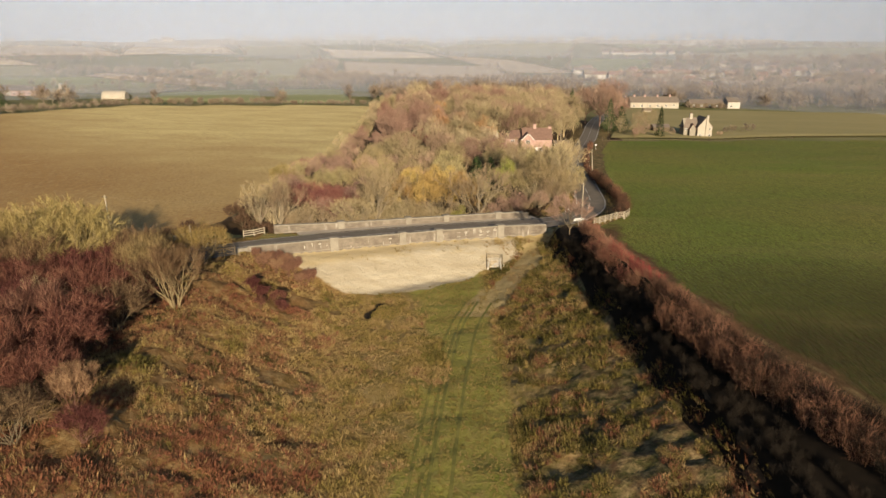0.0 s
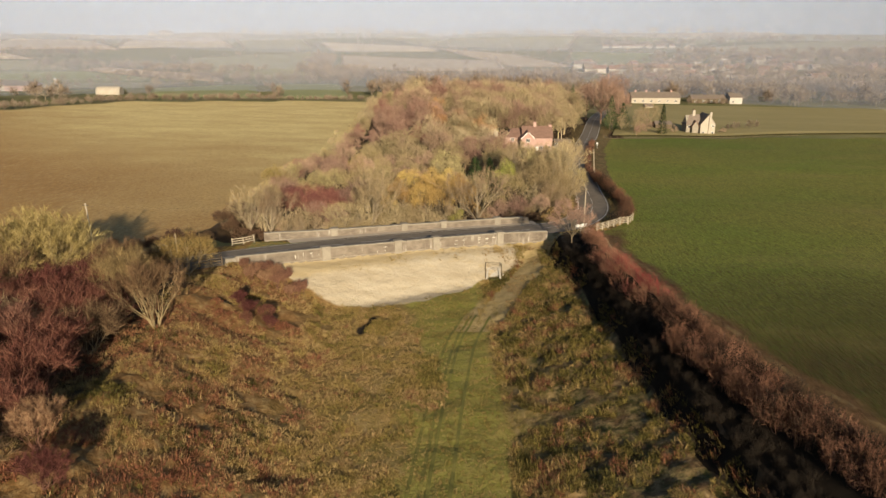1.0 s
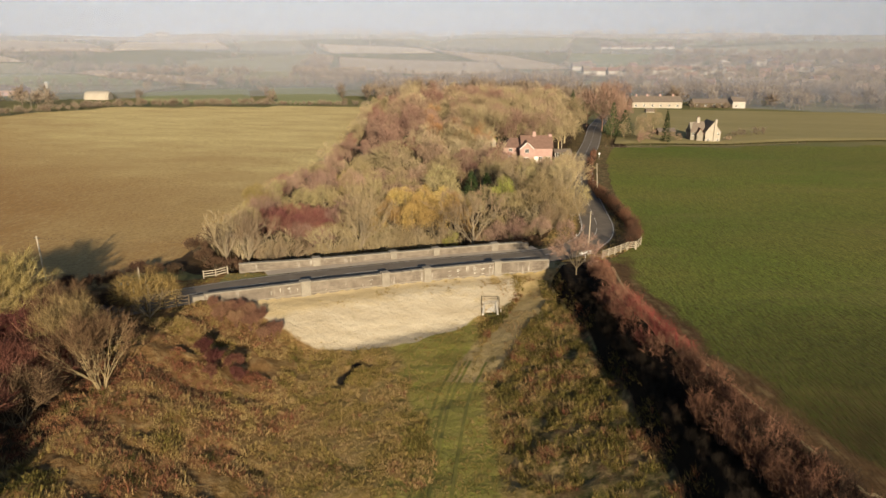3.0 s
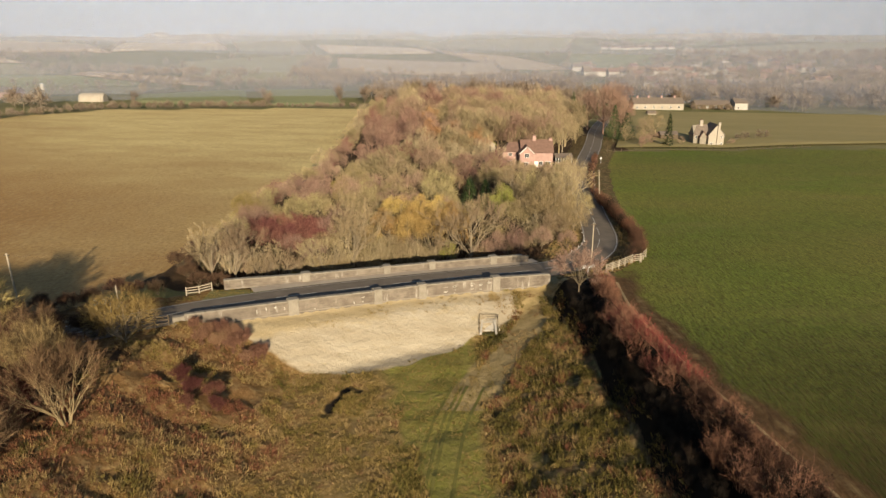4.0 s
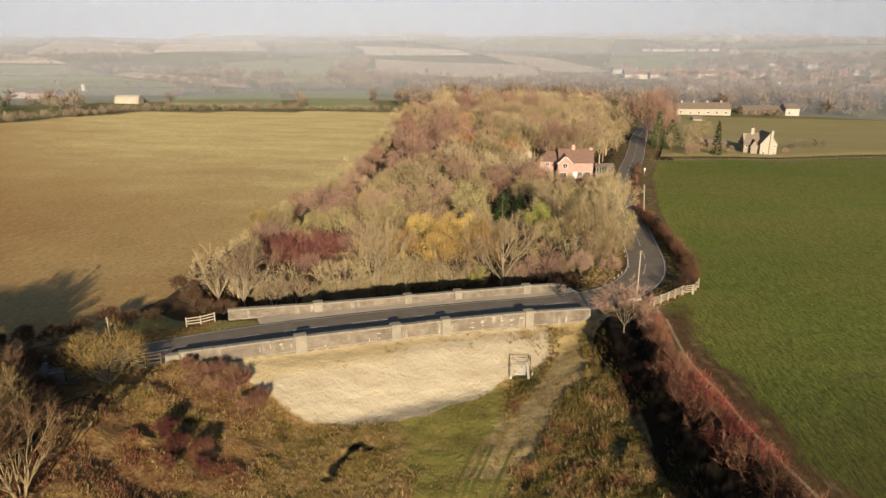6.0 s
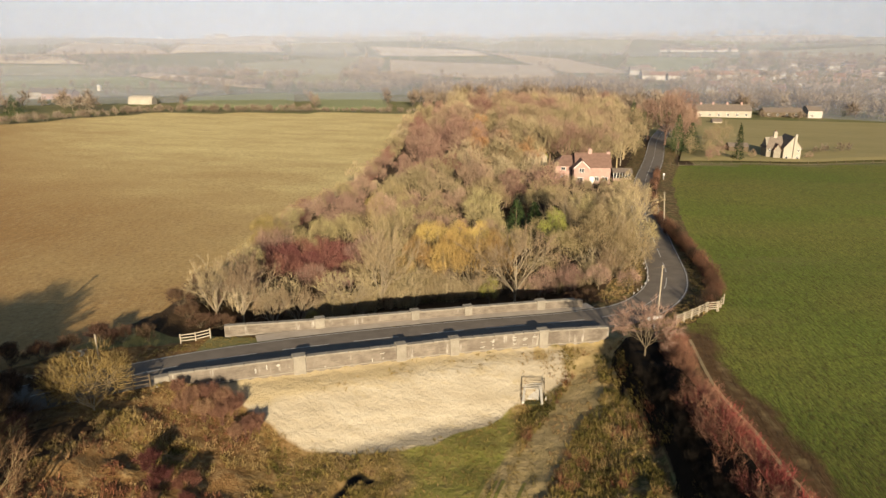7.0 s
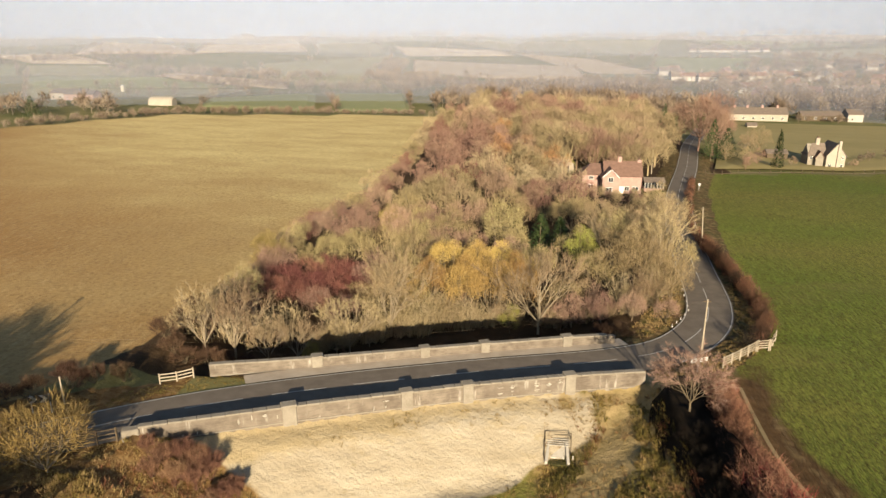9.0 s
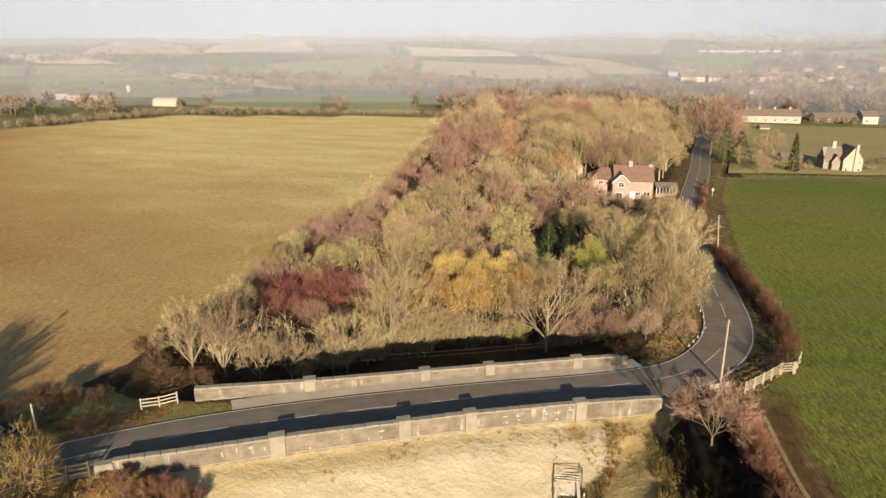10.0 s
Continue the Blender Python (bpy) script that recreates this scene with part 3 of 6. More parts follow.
# ---- bridge parapets ----
def wall_run(name, pts, top, base, thick, label, piers):
    th = thing(name, Matrix.Identity(4), label, "wall", kind="")
    line = spline([(x, y, t) for (x, y), t in zip(pts, top)], 1.0)
    bl = np.interp(line[:, 0], [p[0] for p in pts], base)
    t = np.gradient(line[:, :2], axis=0)
    t /= np.linalg.norm(t, axis=1)[:, None]
    n = np.stack([-t[:, 1], t[:, 0]], 1)

    def sweep(nm, mat, lo, hi, half):
        v, f = [], []
        for k, p in enumerate(line):
            for o, z in ((-half, lo[k]), (half, lo[k]), (half, hi[k]), (-half, hi[k])):
                v.append((p[0] + n[k, 0] * o, p[1] + n[k, 1] * o, z))
        for k in range(len(line) - 1):
            a = k * 4
            for i in range(4):
                j = (i + 1) % 4
                f.append((a + i, a + j, a + 4 + j, a + 4 + i))
        e = (len(line) - 1) * 4
        f += [(3, 2, 1, 0), (e, e + 1, e + 2, e + 3)]
        return part(nm, mesh_of(nm, v, f, mat), None, th)

    sweep("wall_body", M_STONE, bl, line[:, 2] - 0.16, thick / 2)
    sweep("string_course", M_COPING, bl + 0.36, bl + 0.46, thick / 2 + 0.05)
    run = np.concatenate([[0], np.cumsum(np.linalg.norm(np.diff(line[:, :2], axis=0), axis=1))])
    stone = None
    crng = random.Random(len(piers) + int(10 * thick))
    for s in np.arange(0.55, run[-1] - 0.4, 1.08):
        p = [float(np.interp(s, run, line[:, c])) for c in range(3)]
        k = int(np.argmin(np.abs(run - s)))
        if stone is None:
            bm = bmesh.new()
            box(bm, -0.53, -thick / 2 - 0.06, -0.16, 0.53, thick / 2 + 0.06, 0.0, 0.03)
            ob = part("coping_stone", bm, M_COPING, th)
            stone = ob.data
        else:
            ob = part("coping_stone", stone, None, th)
        ob.matrix_world = Matrix.Translation((p[0], p[1], p[2] + crng.uniform(-0.012, 0.012))) @ Matrix.Rotation(math.atan2(t[k, 1], t[k, 0]) + crng.uniform(-0.012, 0.012), 4, "Z") @ Matrix.Rotation(crng.uniform(-0.012, 0.012) + 0.045, 4, "Y")
    for x, w in piers:
        k = int(np.argmin(np.abs(line[:, 0] - x)))
        bm = bmesh.new()
        box(bm, -w / 2, -thick / 2 - 0.16, 0, w / 2, thick / 2 + 0.16, line[k, 2] - bl[k] - 0.05, 0.03)
        box(bm, -w / 2 - 0.08, -thick / 2 - 0.24, line[k, 2] - bl[k] - 0.05, w / 2 + 0.08, thick / 2 + 0.24, line[k, 2] - bl[k] + 0.17, 0.05)
        p = part("pier", bm, M_COPING, th)
        p.matrix_world = Matrix.Translation((line[k, 0], line[k, 1], bl[k])) @ Matrix.Rotation(math.atan2(t[k, 1], t[k, 0]), 4, "Z")
    return th, line, n, t


near_wall = wall_run("parapet", NEAR_WALL, (2.0, 1.65, 1.3, 1.2, 1.0, 0.6), (0.1, -0.2, -0.6, -0.75, -1.0, -1.4), 0.45,
                     "weathered buff stone bridge parapet with square piers", [(-14.6, 1.15), (-5.3, 1.0), (-0.3, 0.95), (8.9, 1.0)])
far_wall = wall_run("parapet", FAR_WALL, (1.9, 1.5, 1.18, 1.02, 0.76, 0.56), (0.3, 0.0, -0.6, -0.8, -1.0, -1.2), 0.45,
                    "weathered buff stone bridge parapet seen from the road side", [(-15.0, 1.0), (-5.2, 0.9), (0.2, 0.9), (9.2, 1.0)])


# ---- trees ----
def grow(seed, tall, fork, limbs, levels, spread, up=0.25, r0=0.16, stems=1, twigs=9, twig_len=0.7, twig_w=0.02, leaf=0.0, kids=3):
    """Verts and faces of the wood of a tree and of its twigs or leaves."""
    rng = random.Random(seed)
    wv, wf, tv, tf = [], [], [], []

    def sprig(p, d):
        for _ in range(twigs):
            q = Vector((rng.gauss(0, 1), rng.gauss(0, 1), rng.gauss(0, 0.8)))
            e = (d * 0.9 + q * 0.55 + Vector((0, 0, up))).normalized()
            a = p + d * rng.uniform(-0.5, 0.3) * twig_len
            k = len(tv)
            if leaf:
                a = a + q * twig_len * 0.35
                s = e.cross(Vector((rng.gauss(0, 1), rng.gauss(0, 1), rng.gauss(0, 1)))).normalized()
                w = leaf * rng.uniform(0.6, 1.3)
                tv.extend([a - e * w * 0.5, a + s * w * 0.45, a + e * w * 0.6, a - s * w * 0.45])
                tf.append((k, k + 1, k + 2, k + 3))
            else:
                s = e.cross(Vector((rng.gauss(0, 1), rng.gauss(0, 1), rng.gauss(0, 1)))).normalized() * twig_w
                ln = twig_len * rng.uniform(0.6, 1.3)
                tv.extend([a - s, a + s, a + e * ln + q * 0.06])
                tf.append((k, k + 1, k + 2))

    def branch(p, d, ln, r, lv):
        bend = Vector((rng.gauss(0, 0.12), rng.gauss(0, 0.12), rng.gauss(0, 0.06) + up * 0.35))
        m = p + d * ln * 0.5
        d2 = (d + bend).normalized()
        e = m + d2 * ln * 0.5
        n = 5 if lv == 0 else 4 if lv == 1 else 3
        tube(wv, wf, p, m, r, r * 0.82, n)
        tube(wv, wf, m, e, r * 0.82, r * 0.62, n)
        if lv >= levels:
            sprig(e, d2)
            return
        for j in range(kids):
            ax = d2.orthogonal().normalized()
            ax.rotate(Matrix.Rotation(rng.uniform(0, 6.28), 3, d2))
            nd = d2.copy()
            nd.rotate(Matrix.Rotation(rng.uniform(0.3, 0.85) * spread, 3, ax))
            nd = (nd + Vector((0, 0, up * 0.5))).normalized()
            start = e if j < 2 else m + d2 * ln * rng.uniform(0.0, 0.45)
            branch(start, nd, ln * rng.uniform(0.6, 0.85), r * 0.55, lv + 1)
        if lv >= levels - 1:
            sprig(e, d2)

    if stems > 1:
        tube(wv, wf, Vector((0, 0, -0.3)), Vector((0, 0, 0.14)), 0.34, 0.2, 8)
    for s in range(stems):
        a = 6.283 * s / stems + rng.uniform(0, 1)
        tilt = 0.04 if stems == 1 else rng.uniform(0.12, 0.5)
        d = Vector((math.cos(a) * tilt, math.sin(a) * tilt, 1)).normalized()
        p = Vector((0, 0, -0.15)) if stems == 1 else Vector((math.cos(a) * 0.25, math.sin(a) * 0.25, -0.15))
        e = p + d * fork
        tube(wv, wf, p, e, r0, r0 * 0.72, 6)
        for j in range(limbs):
            b = 6.283 * j / limbs + rng.uniform(-0.4, 0.4)
            t = spread * rng.uniform(0.45, 1.0)
            nd = (d * math.cos(t) + Vector((math.cos(b), math.sin(b), 0)) * math.sin(t)).normalized()
            branch(e - d * fork * rng.uniform(0, 0.25), nd, (tall - fork) * rng.uniform(0.36, 0.46), r0 * 0.5, 1)
        branch(e, d, (tall - fork) * 0.42, r0 * 0.6, 1)
    return wv, wf, tv, tf


def dome(seed, tall, wide, lobes=7, n=1100, twig=0.6, width=0.022, leaf=0.0, fork=0.2, r0=0.14, low=0.30, rise=0.35):
    """Verts and faces of a round-crowned tree: limbs that end in clumps of fine twigs or leaves."""
    r = np.random.RandomState(seed)
    wv, wf = [], []
    half = wide / 2
    base = Vector((0, 0, -0.15))
    fork_p = Vector((r.uniform(-0.1, 0.1), r.uniform(-0.1, 0.1), max(0.25, fork * tall)))
    tube(wv, wf, base, fork_p, r0, r0 * 0.75, 6)
    tv, tf = [], []
    turn = r.uniform(0, 6.28)
    count = 0
    for k in range(lobes):
        a = turn + k * 2.4 + r.uniform(-0.4, 0.4)
        u = 0.0 if k == 0 else r.uniform(0.42, 0.72)
        R = wide * r.uniform(0.19, 0.27) * (1.1 if k == 0 else 1.0)
        top = tall * math.sqrt(max(0.1, 1 - (u * 0.95) ** 2)) * r.uniform(0.88, 1.05)
        z = max(low * tall + R * 0.4, top - R - (0 if k % 2 == 0 else r.uniform(0, 0.32) * tall))
        c = np.array([math.cos(a) * u * half, math.sin(a) * u * half, z])
        cv = Vector(c)
        m = fork_p.lerp(cv, 0.5) + Vector((math.cos(a) * 0.05 * wide, math.sin(a) * 0.05 * wide, -0.02 * tall))
        tube(wv, wf, fork_p, m, r0 * 0.5, r0 * 0.36, 4)
        tube(wv, wf, m, cv, r0 * 0.36, r0 * 0.2, 4)
        for _ in range(4):
            d = Vector((r.normal() + math.cos(a) * 0.5 * u, r.normal() + math.sin(a) * 0.5 * u, abs(r.normal()) + 0.3)).normalized()
            tube(wv, wf, m.lerp(cv, r.uniform(0.2, 1.0)), cv + d * R * 0.8, r0 * 0.18, r0 * 0.05, 3)
        q = n // lobes
        d = r.normal(size=(q, 3)) + np.array([math.cos(a) * u, math.sin(a) * u, 0.35])
        d /= np.linalg.norm(d, axis=1)[:, None]
        p = c + d * (R * r.uniform(0.15, 0.95, q) ** 0.7)[:, None] * np.array([1, 1, 1.05])
        e = d * 0.75 + r.normal(size=(q, 3)) * 0.42 + np.array([0, 0, rise])
        e /= np.linalg.norm(e, axis=1)[:, None]
        s = np.cross(e, r.normal(size=(q, 3)))
        s /= np.linalg.norm(s, axis=1)[:, None]
        i = np.arange(q)
        if leaf:
            w = (leaf * r.uniform(0.6, 1.3, q))[:, None]
            tv += [p - e * w * 0.5, p + s * w * 0.45, p + e * w * 0.6, p - s * w * 0.45]
            tf.append(np.stack([i, i + q, i + 2 * q, i + 3 * q], 1) + count)
            count += 4 * q
        else:
            ln = (twig * r.uniform(0.6, 1.4, q))[:, None]
            tv += [p - s * width, p + s * width, p + e * ln]
            tf.append(np.stack([i, i + q, i + 2 * q], 1) + count)
            count += 3 * q
    return wv, wf, np.concatenate(tv), np.concatenate(tf)


def dome_proto(seed, bark, foliage, **kw):
    wv, wf, tv, tf = dome(seed, **kw)
    return mesh_of("trunk", wv, wf, bark), mesh_of("crown", tv.tolist(), tf.tolist(), foliage)


def tree_proto(seed, bark, foliage, **kw):
    wv, wf, tv, tf = grow(seed, **kw)
    return mesh_of("trunk", wv, wf, bark), mesh_of("crown", tv, tf, foliage)


def plant(name, meshes, x, y, scale, turn, label, category="tree", group="", squash=1.0, z=None):
    th = thing(name, Matrix.Translation((x, y, h(x, y) if z is None else z)) @ Matrix.Rotation(turn, 4, "Z") @ Matrix.Diagonal((scale, scale, scale * squash, 1)), label, category, group)
    part("trunk", meshes[0], None, th)
    part("crown", meshes[1], None, th)
    return th


BARE = dict(tall=9.0, fork=1.7, limbs=6, levels=4, spread=0.78, up=0.20, r0=0.17, twigs=12, twig_len=0.85, twig_w=0.018)
SHRUB = dict(tall=3.4, fork=0.35, limbs=2, levels=3, spread=0.8, up=0.2, r0=0.045, stems=5, twigs=22, twig_len=0.7, twig_w=0.016)
WILLOW = dict(tall=6.0, fork=1.1, limbs=3, levels=3, spread=0.6, up=0.26, r0=0.09, stems=6, twigs=18, twig_len=0.8, twig_w=0.015)
MASS = dict(tall=7.2, wide=7.4, lobes=9, n=2400, twig=0.66, width=0.023, fork=0.16, r0=0.13)
LEAFY = dict(tall=8.2, wide=5.6, lobes=9, n=7000, leaf=0.09, fork=0.14, r0=0.14, low=0.12)
P = {
    "pale": [tree_proto(11 + i, M_BARK_PALE, T_PALE, **BARE) for i in range(3)],
    "olive": [dome_proto(21 + i, M_BARK, T_OLIVE, **dict(MASS, tall=7.2 + 0.8 * i)) for i in range(3)],
    "russet": [dome_proto(31 + i, M_BARK, T_RUSSET, **dict(MASS, wide=6.0 + i, rise=0.6)) for i in range(3)],
    "straw": [dome_proto(36 + i, M_BARK_PALE, T_STRAW, **dict(MASS, rise=0.7, fork=0.1)) for i in range(2)],
    "gold": [dome_proto(41 + i, M_BARK, T_GOLD, **dict(LEAFY, wide=4.8 + i)) for i in range(2)],
    "lime": [dome_proto(51 + i, M_BARK, T_LIME, **LEAFY) for i in range(2)],
    "yellow": [dome_proto(56, M_BARK_PALE, T_YELLOW, tall=5.0, wide=4.6, lobes=7, n=2400, twig=0.7, width=0.016, fork=0.06, r0=0.07, low=0.15, rise=0.8)],
    "red": [dome_proto(61 + i, M_BARK_RED, T_RED, tall=3.6, wide=4.2, lobes=7, n=2000, twig=0.7, width=0.015, fork=0.06, r0=0.05, low=0.12, rise=0.7) for i in range(3)],
    "maroon": [tree_proto(66 + i, M_BARK_RED, T_MAROON, **SHRUB) for i in range(3)],
    "brown": [tree_proto(71 + i, M_BARK, T_RUST, **SHRUB) for i in range(3)],
    "rust": [tree_proto(74 + i, M_BARK_RED, T_SCRUB, **dict(SHRUB, spread=0.55, up=0.45)) for i in range(2)],
    "tan": [tree_proto(76 + i, M_BARK_PALE, T_PALE, **SHRUB) for i in range(2)],
    "willow": [tree_proto(81 + i, M_STEM, T_BROWN, **WILLOW) for i in range(2)],
    "sallow": [tree_proto(83 + i, M_STEM, T_SALLOW, **dict(WILLOW, tall=8.6, limbs=4, spread=0.85, up=0.12, r0=0.17, twigs=20, twig_len=0.95, twig_w=0.02)) for i in range(2)],
    "rosy": [tree_proto(16, M_BARK, T_RUSSET, tall=7.4, fork=1.5, limbs=8, levels=4, spread=0.85, up=0.12, r0=0.13, twigs=18, twig_len=0.7, twig_w=0.014)],
    "gwillow": [dome_proto(86, M_BARK_PALE, T_OCHRE, tall=4.9, wide=6.8, lobes=13, n=4200, twig=0.55, width=0.016, fork=0.05, r0=0.10, low=0.44)],
}
LABELS = {
    "pale": ("bare tree with pale grey limbs and fine twigs", "tree"), "olive": ("leafless olive-brown tree in the wood", "tree"),
    "russet": ("leafless russet-brown tree in the wood", "tree"), "gold": ("tree with golden autumn leaves", "tree"),
    "lime": ("tree with yellow-green leaves", "tree"), "red": ("bushy shrub with bright crimson stems", "shrub"), "maroon": ("bushy shrub with dark maroon stems", "shrub"), "brown": ("bushy shrub with rusty brown stems", "shrub"),
    "straw": ("leafless straw-coloured tree with upswept twigs", "tree"), "yellow": ("round bush with bright yellow-green twigs", "shrub"), "rust": ("upright shrub with rusty red-brown stems", "shrub"),
    "sallow": ("large spreading bare sallow with pale yellow stems", "tree"), "rosy": ("bare spreading tree with pinkish brown twigs", "tree"), "tan": ("bushy shrub with pale dry stems", "shrub"), "willow": ("many-stemmed bare willow with pale stems", "tree"), "gwillow": ("spreading bush with dense golden olive twigs", "shrub")}
rnd = random.Random(5)


def put(kind, x, y, scale=1.0, squash=1.0, group=""):
    lab, cat = LABELS[kind]
    return plant("tree" if cat == "tree" else "shrub", P[kind][rnd.randrange(len(P[kind]))], x, y, scale, rnd.uniform(0, 6.28), lab, cat, group, squash)



def merge(name, pieces, mat, label, category):
    """Many plants joined into one object: pieces of (verts, triangles, tone)."""
    V, F, T, k = [], [], [], 0
    for v, f, tone in pieces:
        V.append(v)
        F.append(f + k)
        T.append(np.full(len(v), tone))
        k += len(v)
    V, F, T = np.concatenate(V), np.concatenate(F), np.concatenate(T)
    me = bpy.data.meshes.new(name)
    me.vertices.add(len(V))
    me.vertices.foreach_set("co", V.astype(np.float32).ravel())
    me.loops.add(len(F) * 3)
    me.loops.foreach_set("vertex_index", F.astype(np.int32).ravel())
    me.polygons.add(len(F))
    me.polygons.foreach_set("loop_start", np.arange(0, len(F) * 3, 3, dtype=np.int32))
    me.update(calc_edges=True)
    at = me.attributes.new("tone", "FLOAT", "POINT")
    at.data.foreach_set("value", T.astype(np.float32))
    me.materials.append(mat)
    return tagged(new(name, me), label, category, kind="stuff")


def placed(proto, x, y, z, scale, turn, squash=1.0):
    v, f = proto
    c, s = math.cos(turn), math.sin(turn)
    w = v * scale
    return np.stack([w[:, 0] * c - w[:, 1] * s + x, w[:, 0] * s + w[:, 1] * c + y, w[:, 2] * squash + z], 1), f


def arrays(seed, **kw):
    """A whole tree as triangles only."""
    wv, wf, tv, tf = dome(seed, **kw)
    f = [t for q in wf for t in ((q[0], q[1], q[2]), (q[0], q[2], q[3]))]
    k = len(wv)
    return np.concatenate([np.array([tuple(p) for p in wv]), tv]), np.concatenate([np.array(f), tf + k])


def puff(seed, n, tall, wide):
    """A small far tree: slivers that point out of a ragged crown, and a stem."""
    r = np.random.RandomState(seed)
    d = r.normal(size=(n, 3))
    d /= np.linalg.norm(d, axis=1)[:, None]
    lob = 0.8 + 0.3 * np.sin(3 * np.arctan2(d[:, 1], d[:, 0]) + seed) * np.cos(2.3 * d[:, 2] + seed)
    c = np.array([0, 0, tall * 0.52])
    rad = np.array([wide / 2, wide / 2, tall * 0.5])
    a = c + d * rad * (r.uniform(0.2, 0.75, n) * lob)[:, None]
    b = a + (d * rad * 0.32 + [0, 0, tall * 0.07] + r.normal(size=(n, 3)) * wide * 0.05)
    s = np.cross(d, r.normal(size=(n, 3)))
    s = s / np.linalg.norm(s, axis=1)[:, None] * (wide * 0.022)
    v = np.concatenate([a - s, a + s, b, [[-0.15, 0, -0.3], [0.15, 0, -0.3], [0, 0, tall * 0.6]]])
    i = np.arange(n)
    f = np.concatenate([np.stack([i, i + n, i + 2 * n], 1), [[3 * n, 3 * n + 1, 3 * n + 2]]])
    return v, f


def thicket(seed, stems, sprigs, tall, wide, thick=0.028):
    """A shrub of stems that fan out of the ground, with side twigs."""
    r = np.random.RandomState(seed)
    a, q = r.uniform(0, 6.283, stems), r.uniform(0, 0.35, stems) * wide / 2
    base = np.stack([np.cos(a) * q, np.sin(a) * q, np.full(stems, -0.1)], 1)
    out = r.uniform(0.1, 1.0, stems) * wide / 2
    tip = np.stack([np.cos(a) * out, np.sin(a) * out, tall * np.sqrt(np.clip(1 - (out / wide * 1.5) ** 2, 0.08, 1)) * r.uniform(0.7, 1.05, stems)], 1)
    side = np.stack([-np.sin(a), np.cos(a), 0 * a], 1) * 0.03
    k = r.randint(0, stems, sprigs)
    t = r.uniform(0.35, 1.0, sprigs)[:, None]
    p = base[k] * (1 - t) + tip[k] * t
    d = r.normal(size=(sprigs, 3)) * [1, 1, 0.7] + [0, 0, 0.35] + (tip[k] - base[k]) * 0.25
    d = d / np.linalg.norm(d, axis=1)[:, None] * r.uniform(0.35, 0.8, sprigs)[:, None] * (tall / 2.6)
    s = np.cross(d, r.normal(size=(sprigs, 3)))
    s = s / np.linalg.norm(s, axis=1)[:, None] * thick
    i, j = np.arange(stems), np.arange(sprigs) + 3 * stems
    return (np.concatenate([base - side, base + side, tip, p - s, p + s, p + d]),
            np.concatenate([np.stack([i, i + stems, i + 2 * stems], 1), np.stack([j, j + sprigs, j + 2 * sprigs], 1)]))


# ---- the wood beyond the bridge ----
EDGE_TREES = (("pale", -28.3, 101.7, 0.74), ("pale", -25.6, 102.8, 0.85), ("pale", -22.6, 104.2, 0.5), ("pale", -20.2, 106.5, 0.55), ("pale", -11.6, 116.2, 1.1), ("pale", 6.4, 118.7, 1.12), ("pale", -15.5, 111.0, 0.72),
              ("gold", -3.5, 121.0, 1.05), ("gold", 0.4, 121.0, 1.2), ("gold", -7.5, 123.0, 1.05), ("gold", 3.4, 124.0, 1.15), ("gold", -1.5, 125.5, 1.25), ("gold", -5.0, 127.5, 1.25), ("gold", 1.5, 128.5, 1.15),
              ("olive", -5.9, 119.2, 0.55), ("straw", -9.0, 121.0, 0.7), ("yellow", -19.0, 107.6, 0.5), ("russet", 10.5, 119.6, 0.7), ("russet", 13.8, 118.0, 0.62), ("straw", -17.0, 110.8, 0.6), ("straw", -13.6, 113.0, 0.55))
BEND_TREES = (("lime", 12.6, 135.5, 0.95), ("lime", 13.6, 132.5, 0.72), ("lime", 2.9, 118.6, 0.5), ("yellow", -30.6, 127.6, 1.0), ("yellow", -19.0, 157.0, 1.1), ("pale", 22.8, 131.0, 1.0), ("pale", 25.0, 139.0, 0.95),
              ("pale", 26.5, 148.0, 0.85), ("straw", 20.5, 126.0, 1.0), ("olive", 22.0, 141.0, 0.95), ("pale", 28.5, 158.0, 0.7), ("straw", 24.5, 152.0, 0.75), ("olive", 29.5, 167.0, 0.7), ("straw", 25.0, 162.0, 0.75),
              ("pale", 16.5, 136.0, 1.0), ("olive", 18.5, 146.0, 0.8), ("russet", 17.0, 115.6, 0.55), ("straw", 19.6, 119.5, 0.7), ("straw", 16.0, 128.0, 0.85), ("olive", 22.6, 121.5, 0.6), ("straw", 24.0, 127.0, 0.75), ("straw", 26.0, 134.5, 0.8), ("russet", 20.8, 115.4, 0.45))
for kind, x, y, sc in EDGE_TREES + BEND_TREES:
    put(kind, x, y, sc, group="trees at the edge of the wood")
for x, y, sc in ((-27.3, 117.4, 1.0), (-24.8, 118.4, 1.05), (-22.0, 119.4, 1.0), (-26.5, 121.5, 1.1), (-23.4, 122.6, 1.15), (-20.4, 123.5, 1.1), (-24.8, 126, 1.1), (-21.6, 127, 1.1), (-18.4, 127.5, 1.0), (-20.6, 131.0, 1.1), (-17.6, 131.8, 1.0), (-23.8, 130.2, 1.0)):
    put("red", x, y, sc, group="crimson shrubs in the wood")
for x, y, s in ((-30.5, 99.5, 0.6), (-29, 98.6, 0.5), (-27.2, 99.8, 0.55), (-32.2, 101.5, 0.7), (-31, 104, 0.8), (-26, 100.9, 0.45), (-23.8, 101.8, 0.5), (-21.8, 103.6, 0.5), (-31.5, 107, 0.8), (15.2, 112.0, 0.6), (13.3, 113.5, 0.6)):
    put("brown", x, y, s, group="rusty undergrowth of the wood")
